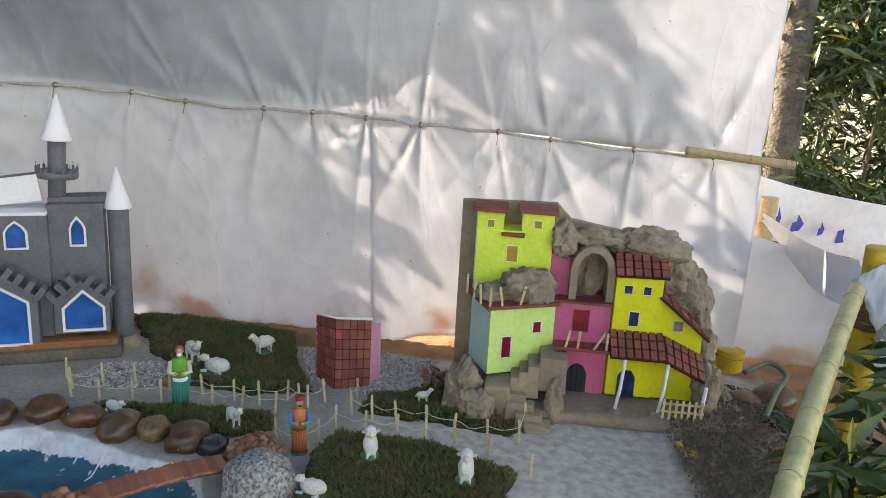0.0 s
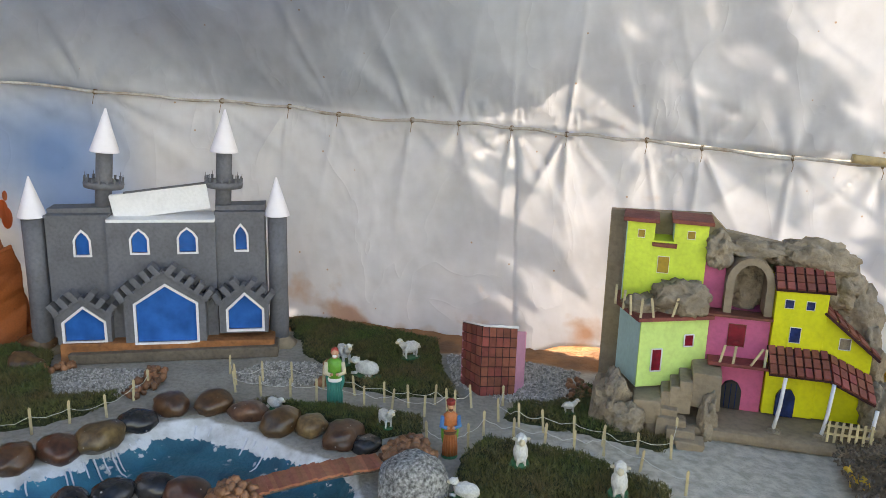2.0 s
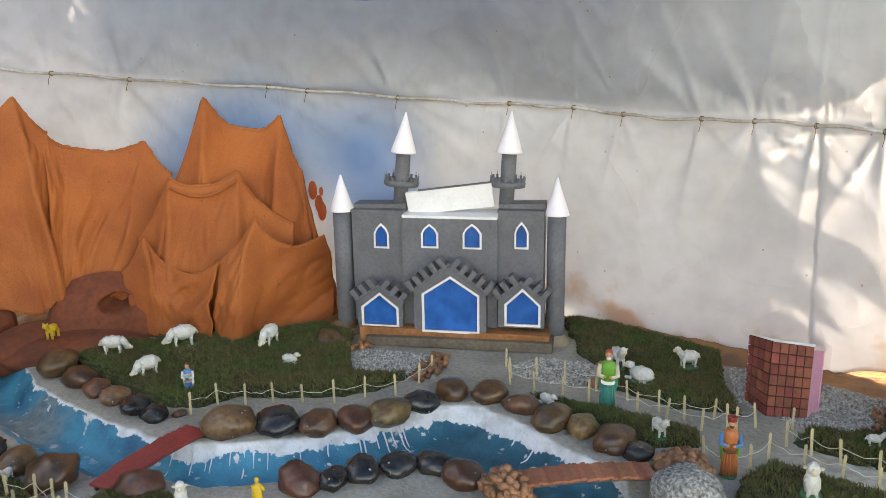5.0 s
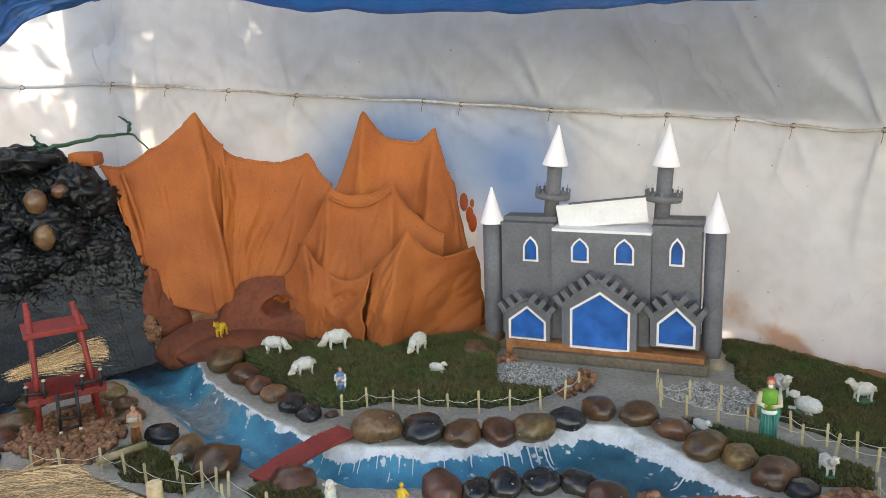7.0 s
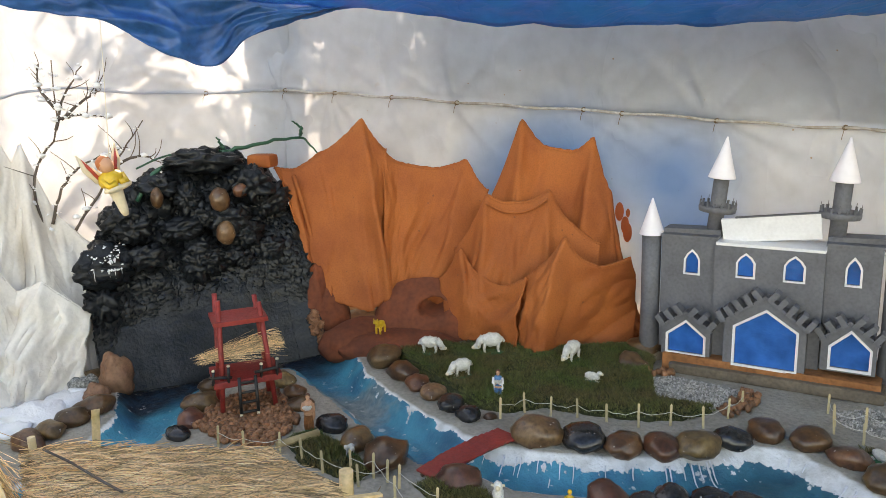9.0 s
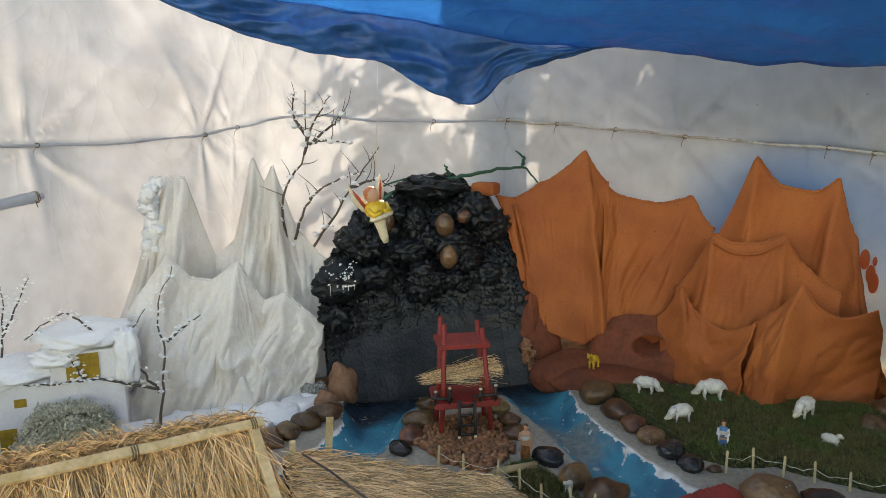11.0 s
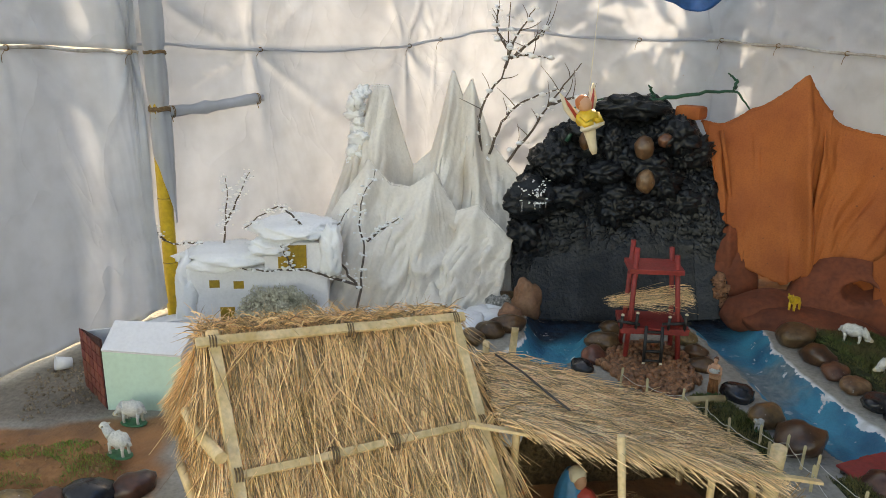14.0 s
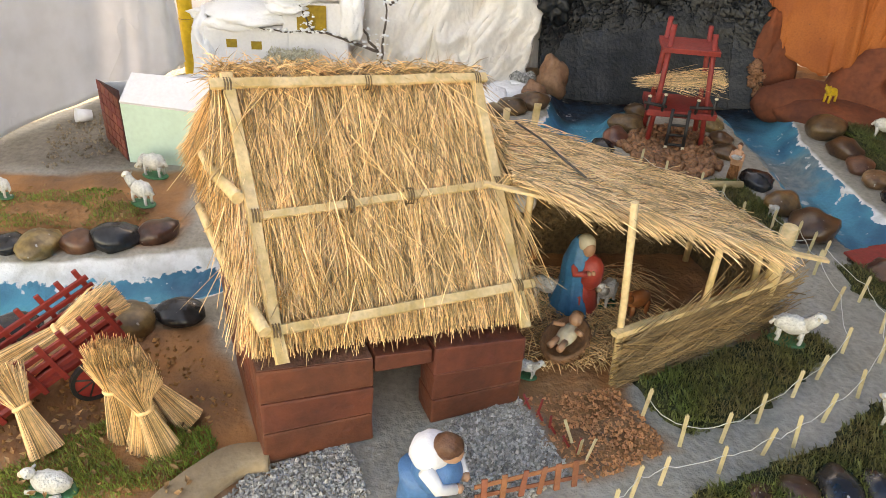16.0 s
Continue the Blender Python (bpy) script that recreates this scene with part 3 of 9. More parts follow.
def paint_drips():
    """White paint runs down the far bank of the pond."""
    rn = random.Random(12)
    far = smooth_line([(x, y, 0) for x, y in RIVER[0][23:33]], 120)
    bm = bmesh.new()
    for k in range(34):
        i = rn.randrange(2, 117)
        a, t = far[i], (far[i + 1] - far[i]).normalized()
        n = Vector((t.y, -t.x, 0))
        n = n if n.dot(Vector((-1.2, 2.0, 0)) - a) > 0 and a.x > -1.7 or n.y < 0 else -n
        pts = []
        for d in np.linspace(0.02, 0.05 + 0.06 * rn.random() ** 2, 7):
            q = min(1, max(0, (d + 0.015) / 0.10))
            pts.append(a + n * d + t * 0.003 * noise.noise(Vector((d * 40, k, 1))) + Vector((0, 0, 0.001 - 0.085 * q * q * (3 - 2 * q))))
        r = rn.uniform(0.0018, 0.004)
        add_tube(bm, pts, [r * 1.5, r * 1.2, r, r, r * 0.9, r * 0.9, r * 0.6], 5)
    tagged(part("paint_drips", bm, M_FROST), "thin white paint drips down the pond bank", "paint drips", kind="stuff")


paint_drips()


# ---- cloth walls ----
# plan of each cloth wall, with the height of its rod at every corner
WALLS = [
    ("wall_north", [(0.885, 3.72, 0.925), (0.3, 3.71, 0.94), (-0.2, 3.7, 0.975), (-0.6, 3.7, 0.992), (-1.0, 3.71, 1.012), (-1.5, 3.72, 1.012), (-1.95, 3.7, 1.05), (-2.5, 3.52, 1.078), (-3.1, 3.16, 1.138), (-3.7, 2.72, 1.195), (-4.3, 2.3, 1.258), (-4.75, 1.95, 1.30), (-4.9, 1.84, 1.31)]),
    ("wall_west", [(-4.70, 2.1, 1.29), (-4.78, 1.9, 1.30), (-4.95, 1.3, 1.305), (-5.0, 0.78, 1.35), (-4.97, 0.45, 1.30), (-4.85, 0.1, 1.245), (-4.55, -0.45, 1.228), (-4.1, -1.0, 1.262), (-4.02, -1.1, 1.262)]),
    ("wall_southwest", [(-3.945, -1.045, 1.23), (-3.915, -1.11, 1.232), (-3.83, -1.22, 1.24), (-3.6, -1.37, 1.254), (-3.2, -1.58, 1.26), (-2.7, -1.85, 1.26), (-2.2, -2.1, 1.26)]),
]
SLACK = {"wall_north": 0.006, "wall_west": 0.036, "wall_southwest": 0.024}   # depth of the hanging folds
WALL_TOP = 2.3


def cloth_wall(name, plan, n, ties, bottom):
    line = smooth_line(plan, n)
    rod_z = [q.z for q in line]
    line = [Vector((q.x, q.y, 0)) for q in line]
    low, high = 52, 40
    length = sum((b - a).length for a, b in zip(line, line[1:]))
    rnds = random.Random(len(name))
    tie_at = [(i + rnds.uniform(0.2, 0.8)) / ties for i in range(ties)]
    pull = [rnds.uniform(0.5, 1.2) for _ in tie_at]
    vs, fs = [], []
    for i, p in enumerate(line):
        s = i / (n - 1)
        t = (line[min(i + 1, n - 1)] - line[max(i - 1, 0)]).normalized()
        nor = Vector((-t.y, t.x, 0))
        if nor.dot(Vector((-0.3, 0.2, 0)) - p) < 0:
            nor = -nor
        zr = rod_z[i]
        hem = bottom + (0.07 * max(0, 1 - s * length / 0.45) if name == "wall_southwest" else 0) + (0.065 * math.exp(-((p.x + 0.42) / 0.2) ** 4) if name == "wall_north" else 0)
        gap = 0.004 + (0.007 if name == "wall_southwest" else 0) + (0.006 * math.sin(math.pi * (s - 0.012) / 0.15) ** 0.5 if name == "wall_north" and 0.012 < s < 0.162 else 0)
        rows = np.concatenate([np.linspace(hem, zr, low), np.linspace(zr + gap, WALL_TOP, high)])
        for z in rows:
            x, h = s * length, z - zr
            off = 0.03 * noise.noise(Vector((x * 0.9, z * 0.7, 4.2))) + SLACK[name] * noise.noise(Vector((x * 5 + z * 1.2, z * 0.8, 1.3))) + 0.007 * (0.4 - abs(noise.noise(Vector((x * 7 - z * 2.5, z * 2.2, 8.3)))))
            if h > 0:
                off += 0.05 * noise.noise(Vector((x * 1.2 - z * 2.0, z * 1.6, 7.7))) + 0.02 * noise.noise(Vector((x * 2.2 - z * 5.0, z * 2.5, 3.7)))
            for q, w in zip(tie_at, pull):
                du = x - q * length
                r = math.hypot(du, h)
                if r < 1.2:
                    a = math.atan2(du, abs(h) + 1e-4)
                    off += w * (0.036 if name == "wall_north" else 0.042) * (0.4 - abs(math.sin(a * 3.6 + q * 40 + 2 * noise.noise(Vector((a * 2, q * 9, h > 0))))) ** 0.75) * math.exp(-r * (2.2 if h > 0 else 3.0)) * min(1, r * 10)
            off -= 0.03 * math.exp(-abs(h) * 9)
            if name == "wall_north" and h > 0:
                k = math.exp(-((p.x + 1.9) / 0.75) ** 2)
                off += 0.32 * k * math.sin(min(1.57, h * 2.6)) ** 1.5
            if name == "wall_north" and h < 0 and p.x > -0.8 - 0.05 * (z - 1) + 0.008 * noise.noise(Vector((z * 3, 1, 1))):
                off += 0.012   # the next sheet overlaps this one
            if name == "wall_southwest":   # the loose hem swings out over the corner post and rises
                k = max(0, 1 - x / 0.5)
                off += 0.01 * k
                if h < 0:
                    p = line[i] - t * (0.03 * k * max(0, 0.5 - z) / 0.5)
            vs.append(p + nor * (off + 0.02) + Vector((0, 0, z + (0.012 * noise.noise(Vector((x * 3, 0, 0))) if z == rows[0] else 0))))
    m = len(rows)
    for i in range(n - 1):
        for j in range(m - 1):
            if j == low - 1 and (name == "wall_southwest" or name == "wall_north" and 0.015 < i / (n - 1) < 0.16):
                continue
            fs.append((i * m + j, (i + 1) * m + j, (i + 1) * m + j + 1, i * m + j + 1))
    ob = obj(name, vs, fs, M_CLOTH, smooth=True)
    sol = ob.modifiers.new("thickness", "SOLIDIFY")
    sol.thickness = 0.002
    tagged(ob, "wrinkled white plastic cloth wall tied to bamboo rods", "wall", kind="structure")
    rod = [p + (Vector((-0.3, 0.2, 0)) - p).normalized() * (0.014 if name == "wall_west" else 0.028) + Vector((0, 0, rod_z[i] + 0.004 * math.sin(i * 0.2))) for i, p in enumerate(line)][::4]
    e = empty("bamboo_rod", Matrix.Identity(4), "thin bamboo rod tied along the white cloth wall", "bamboo rod", "wall rods")
    tube("pole", rod, [0.0072 + 0.003 * noise.noise(Vector((i * 0.7, rod_z[0], 2))) for i in range(len(rod))], M_CLOTH if name == "wall_west" else M_WRAP, e, "bamboo rod wrapped in cloth")
    for q in tie_at:
        c = lerp_line(rod, q)
        bm = bmesh.new()
        for k in range(2):
            ring = [c + Vector((0, 0, 0)) + Vector((math.cos(a) * 0.004 + k * 0.006, math.cos(a) * 0.011, math.sin(a) * 0.011)) for a in [2 * math.pi * j / 8 for j in range(9)]]
            add_tube(bm, ring, 0.002, 4, caps=False)
        add_tube(bm, [c, c + Vector((0.004, -0.02, -0.03)), c + Vector((0.0, -0.022, -0.055))], 0.0015, 4)
        part("tie_cord", bm, M_ROPE, e, "brown cord tie")


def stain(m):
    """Rusty soil splashes on the cloth, in patches of their own."""
    nt = m.node_tree
    bs = nt.nodes["Principled BSDF"]
    src = bs.inputs["Base Color"].links[0].from_socket
    sep, n1 = nt.nodes.new("ShaderNodeSeparateXYZ"), nt.nodes.new("ShaderNodeTexNoise")
    n1.inputs["Scale"].default_value, n1.inputs["Detail"].default_value = 5.0, 8
    tc = nt.nodes["Texture Coordinate"]
    nt.links.new(tc.outputs["Object"], sep.inputs[0])
    nt.links.new(tc.outputs["Object"], n1.inputs["Vector"])
    r1 = nt.nodes.new("ShaderNodeMapRange")
    r1.inputs[1].default_value, r1.inputs[2].default_value, r1.inputs[3].default_value, r1.inputs[4].default_value = 0.0, 0.3, 0.17, -0.12
    nt.links.new(sep.outputs[2], r1.inputs[0])
    ad = nt.nodes.new("ShaderNodeMath")
    nt.links.new(n1.outputs["Fac"], ad.inputs[0])
    nt.links.new(r1.outputs[0], ad.inputs[1])
    r2 = nt.nodes.new("ShaderNodeMapRange")
    r2.inputs[1].default_value, r2.inputs[2].default_value, r2.inputs[4].default_value = 0.6, 0.76, 0.62
    nt.links.new(ad.outputs[0], r2.inputs[0])
    sp = nt.nodes.new("ShaderNodeTexVoronoi")
    sp.inputs["Scale"].default_value = 9.0
    nt.links.new(tc.outputs["Object"], sp.inputs["Vector"])
    r3 = nt.nodes.new("ShaderNodeMapRange")
    r3.inputs[1].default_value, r3.inputs[2].default_value, r3.inputs[3].default_value, r3.inputs[4].default_value = 0.035, 0.05, 0.7, 0.0
    nt.links.new(sp.outputs["Distance"], r3.inputs[0])
    mx = nt.nodes.new("ShaderNodeMath")
    mx.operation = "MAXIMUM"
    nt.links.new(r2.outputs[0], mx.inputs[0])
    nt.links.new(r3.outputs[0], mx.inputs[1])
    bl = nt.nodes.new("ShaderNodeMix")
    bl.data_type = "RGBA"
    bl.inputs[7].default_value = (0.43, 0.23, 0.105, 1)
    r5, m5 = nt.nodes.new("ShaderNodeMapRange"), nt.nodes.new("ShaderNodeMath")
    r5.inputs[1].default_value, r5.inputs[2].default_value, m5.operation = 1.2, 2.4, "MULTIPLY"
    nt.links.new(sep.outputs[1], r5.inputs[0])
    nt.links.new(r5.outputs[0], m5.inputs[0])
    nt.links.new(mx.outputs[0], m5.inputs[1])
    nt.links.new(m5.outputs[0], bl.inputs[0])
    nt.links.new(src, bl.inputs[6])
    col = bl.outputs[2]
    for c, rad in (((-3.6, 2.85, 0.78), 0.42), ((-3.35, 3.0, 0.9), 0.42), ((-2.9, 3.28, 0.8), 0.42), ((-2.78, 3.35, 0.4), 0.35)):
        ds = nt.nodes.new("ShaderNodeVectorMath")
        ds.operation = "DISTANCE"
        ds.inputs[1].default_value = c
        nt.links.new(tc.outputs["Object"], ds.inputs[0])
        r4 = nt.nodes.new("ShaderNodeMapRange")
        r4.inputs[1].default_value, r4.inputs[2].default_value, r4.inputs[3].default_value, r4.inputs[4].default_value = rad * 0.15, rad, 0.78, 0.0
        nt.links.new(ds.outputs["Value"], r4.inputs[0])
        b2 = nt.nodes.new("ShaderNodeMix")
        b2.data_type = "RGBA"
        b2.inputs[7].default_value = (0.10, 0.27, 0.55, 1)
        nt.links.new(r4.outputs[0], b2.inputs[0])
        nt.links.new(col, b2.inputs[6])
        col = b2.outputs[2]
    for c, rx in (((-3.13, 3.15, 0.62), 0.02), ((-3.09, 3.17, 0.615), 0.011), ((-3.1, 3.16, 0.55), 0.016), ((-3.09, 3.17, 0.51), 0.018), ((-3.07, 3.18, 0.42), 0.007), ((-3.07, 3.18, 0.36), 0.006)):
        ds = nt.nodes.new("ShaderNodeVectorMath")
        ds.operation = "DISTANCE"
        ds.inputs[1].default_value = (c[0], c[1], c[2] * 0.45)
        flat = nt.nodes.new("ShaderNodeVectorMath")
        flat.operation = "MULTIPLY"
        flat.inputs[1].default_value = (1, 1, 0.45)
        nt.links.new(tc.outputs["Object"], flat.inputs[0])
        nt.links.new(flat.outputs[0], ds.inputs[0])
        lt = nt.nodes.new("ShaderNodeMath")
        lt.operation = "LESS_THAN"
        lt.inputs[1].default_value = rx * 1.6
        nt.links.new(ds.outputs["Value"], lt.inputs[0])
        b3 = nt.nodes.new("ShaderNodeMix")
        b3.data_type = "RGBA"
        b3.inputs[7].default_value = (0.42, 0.13, 0.05, 1)
        nt.links.new(lt.outputs[0], b3.inputs[0])
        nt.links.new(col, b3.inputs[6])
        col = b3.outputs[2]
    nt.links.new(col, bs.inputs["Base Color"])
    nt.links.new(col, nt.nodes["Translucent BSDF"].inputs["Color"])


stain(M_CLOTH)
cloth_wall("wall_north", WALLS[0][1], 600, 19, -0.03)
cloth_wall("wall_west", WALLS[1][1], 300, 7, 0.02)
cloth_wall("wall_southwest", WALLS[2][1], 150, 3, 0.015)


def outer_flap():
    """A second cloth hung outside, over the upper part of the north wall; its hem rises in a curve at the east end."""
    hem = smooth_line([(-4.05, 2.62, 1.2), (-3.4, 3.1, 1.15), (-2.5, 3.68, 1.09), (-1.9, 3.86, 1.06), (-1.45, 3.88, 1.05), (-1.2, 3.88, 1.08), (-1.02, 3.88, 1.18), (-0.8, 3.88, 1.42), (-0.6, 3.88, 1.72), (-0.42, 3.88, 2.1)], 70)
    vs, fs = [], []
    for i, q in enumerate(hem):
        for j in range(12):
            v = j / 11
            vs.append((q.x, q.y + 0.02 * noise.noise(Vector((i * 0.3, v * 3, 2))), q.z + (2.32 - q.z) * v))
    for i in range(69):
        for j in range(11):
            fs.append((i * 12 + j, i * 12 + 12 + j, i * 12 + 13 + j, i * 12 + j + 1))
    ob = obj("outer_flap", vs, fs, M_AWNING, smooth=True)
    ob.modifiers.new("thickness", "SOLIDIFY").thickness = 0.002
    tagged(ob, "white cloth flap hung outside over the upper wall", "cloth", kind="structure")


outer_flap()


def tarp(name, edge, back, material, label, sag):
    """A roof sheet from its hanging edge to its far side."""
    n, m = 150, 110
    a, b = smooth_line(edge, n), smooth_line(back, n)
    vs, fs = [], []
    for i in range(n):
        for j in range(m):
            v = j / (m - 1)
            p = a[i].lerp(b[i], v)
            p.z -= sag * math.sin(math.pi * v) * (0.6 + 0.4 * noise.noise(Vector((i * 0.09, v * 3, 1))))
            p.z += (0.15 + 0.85 * v) * 0.05 * noise.noise(Vector((p.x * 2.2, p.y * 2.2, 5))) + (0.2 + 0.8 * v) * 0.05 * (0.4 - abs(noise.noise(Vector((p.x * 5, p.y * 4, 2))))) + 0.012 * noise.noise(Vector((p.x * 14, p.y * 9, 4)))
            vs.append(p)
    for i in range(n - 1):
        for j in range(m - 1):
            fs.append((i * m + j, (i + 1) * m + j, (i + 1) * m + j + 1, i * m + j + 1))
    ob = obj(name, vs, fs, material, smooth=True)
    ob.modifiers.new("thickness", "SOLIDIFY").thickness = 0.002
    return tagged(ob, label, "tarpaulin", kind="structure")


# Out-of-view roof strip, added to keep sky and sun off the back walls.
tarp("shade_ceiling", [(1.0, 3.75, 2.29), (-1.5, 3.75, 2.29), (-3.2, 3.15, 2.29), (-4.1, 2.5, 2.29), (-4.8, 2.0, 2.29)],
     [(1.0, 2.5, 2.35), (-1.0, 2.5, 2.35), (-2.3, 2.1, 2.35), (-2.9, 1.8, 2.35), (-3.4, 1.4, 2.35)], M_AWNING, "unseen white cloth awning added to shade the tent walls", 0.04)
blue = tarp("blue_tarpaulin", [(-0.2, 3.1, 1.85), (-1.16, 2.79, 1.51), (-1.49, 2.54, 1.484), (-1.84, 2.17, 1.47), (-2.04, 1.91, 1.475), (-2.25, 1.64, 1.49), (-2.36, 1.41, 1.522), (-2.42, 1.18, 1.548), (-2.45, 0.87, 1.565), (-2.45, 0.62, 1.61), (-2.45, 0.41, 1.636), (-2.46, 0.2, 1.66), (-2.48, -0.02, 1.70), (-2.5, -0.2, 1.76)],
     [(1.2, 2.2, 2.5), (0.9, 1.6, 2.5), (0.6, 1.0, 2.5), (0.3, 0.6, 2.5), (0.1, 0.5, 2.5), (0.0, 0.45, 2.5), (-0.1, 0.4, 2.5), (-0.2, 0.35, 2.5), (-0.4, 0.25, 2.45), (-0.7, 0.2, 2.4), (-1.2, 0.1, 2.3), (-1.8, 0.0, 2.15)], M_TARP,
     "sagging bright blue tarpaulin hung under the roof", 0.05)


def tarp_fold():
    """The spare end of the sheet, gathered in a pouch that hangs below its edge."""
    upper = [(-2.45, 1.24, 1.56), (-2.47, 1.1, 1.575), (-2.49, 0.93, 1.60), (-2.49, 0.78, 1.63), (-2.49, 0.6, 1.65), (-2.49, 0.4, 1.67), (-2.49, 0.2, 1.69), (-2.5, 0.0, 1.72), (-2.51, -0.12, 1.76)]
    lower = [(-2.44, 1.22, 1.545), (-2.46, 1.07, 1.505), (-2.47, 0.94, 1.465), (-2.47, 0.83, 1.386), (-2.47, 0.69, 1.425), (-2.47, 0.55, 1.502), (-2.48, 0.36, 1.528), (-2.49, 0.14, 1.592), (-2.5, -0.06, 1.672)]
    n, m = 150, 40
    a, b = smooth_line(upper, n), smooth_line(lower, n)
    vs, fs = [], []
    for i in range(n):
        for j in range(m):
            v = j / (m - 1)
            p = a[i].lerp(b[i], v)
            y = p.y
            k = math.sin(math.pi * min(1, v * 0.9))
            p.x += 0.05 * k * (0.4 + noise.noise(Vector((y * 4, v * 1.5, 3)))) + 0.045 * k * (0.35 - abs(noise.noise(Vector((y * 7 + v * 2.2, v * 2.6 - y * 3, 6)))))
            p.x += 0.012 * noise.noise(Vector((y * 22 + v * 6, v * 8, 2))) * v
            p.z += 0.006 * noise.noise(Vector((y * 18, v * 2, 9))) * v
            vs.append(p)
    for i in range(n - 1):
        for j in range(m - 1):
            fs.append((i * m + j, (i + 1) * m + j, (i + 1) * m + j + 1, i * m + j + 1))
    ob = obj("hanging_fold", vs, fs, M_TARPSHADE, blue, "gathered fold of the tarpaulin with its shade painted into the blue", smooth=True)
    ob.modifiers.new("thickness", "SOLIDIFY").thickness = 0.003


tarp_fold()


# ---- castle ----
def gable(x0, x1, zb, ze, za):
    c = (x0 + x1) / 2
    return [(x0, zb), (x1, zb), (x1, ze), (c, za), (x0, ze)]


def lancet(cx, zb, w, h):
    hw = w / 2
    return [(cx - hw, zb), (cx + hw, zb), (cx + hw, zb + h * 0.62), (cx + hw * 0.62, zb + h * 0.83), (cx, zb + h), (cx - hw * 0.62, zb + h * 0.83), (cx - hw, zb + h * 0.62)]


def add_band(bm, x0, x1, y0, y1, z0, z1, openings):
    """A front wall with pointed or gabled openings cut right through it, as strips between and around them."""
    xs = sorted(openings, key=lambda o: o[0][0])
    cur = x0
    for op in xs:
        ox0, ox1 = min(p[0] for p in op), max(p[0] for p in op)
        oz0, oz1 = min(p[1] for p in op), max(p[1] for p in op)
        add_box(bm, (cur, y0, z0), (ox0, y1, z1))
        if oz0 > z0 + 0.001:
            add_box(bm, (ox0, y0, z0), (ox1, y1, oz0))
        if z1 > oz1 + 0.001:
            add_box(bm, (ox0, y0, oz1), (ox1, y1, z1))
        top = [p for p in op]
        apex = max(top, key=lambda p: p[1])
        left = sorted([p for p in top if p[0] <= apex[0] and p[1] > oz0 + 1e-6 or p == apex], key=lambda p: (p[1], p[0]))
        right = sorted([p for p in top if p[0] >= apex[0] and p[1] > oz0 + 1e-6 or p == apex], key=lambda p: (p[1], -p[0]))
        add_prism(bm, left + [(ox0, oz1)], y0, y1)
        add_prism(bm, right + [(ox1, oz1)], y0, y1)
        cur = ox1
    add_box(bm, (cur, y0, z0), (x1, y1, z1))


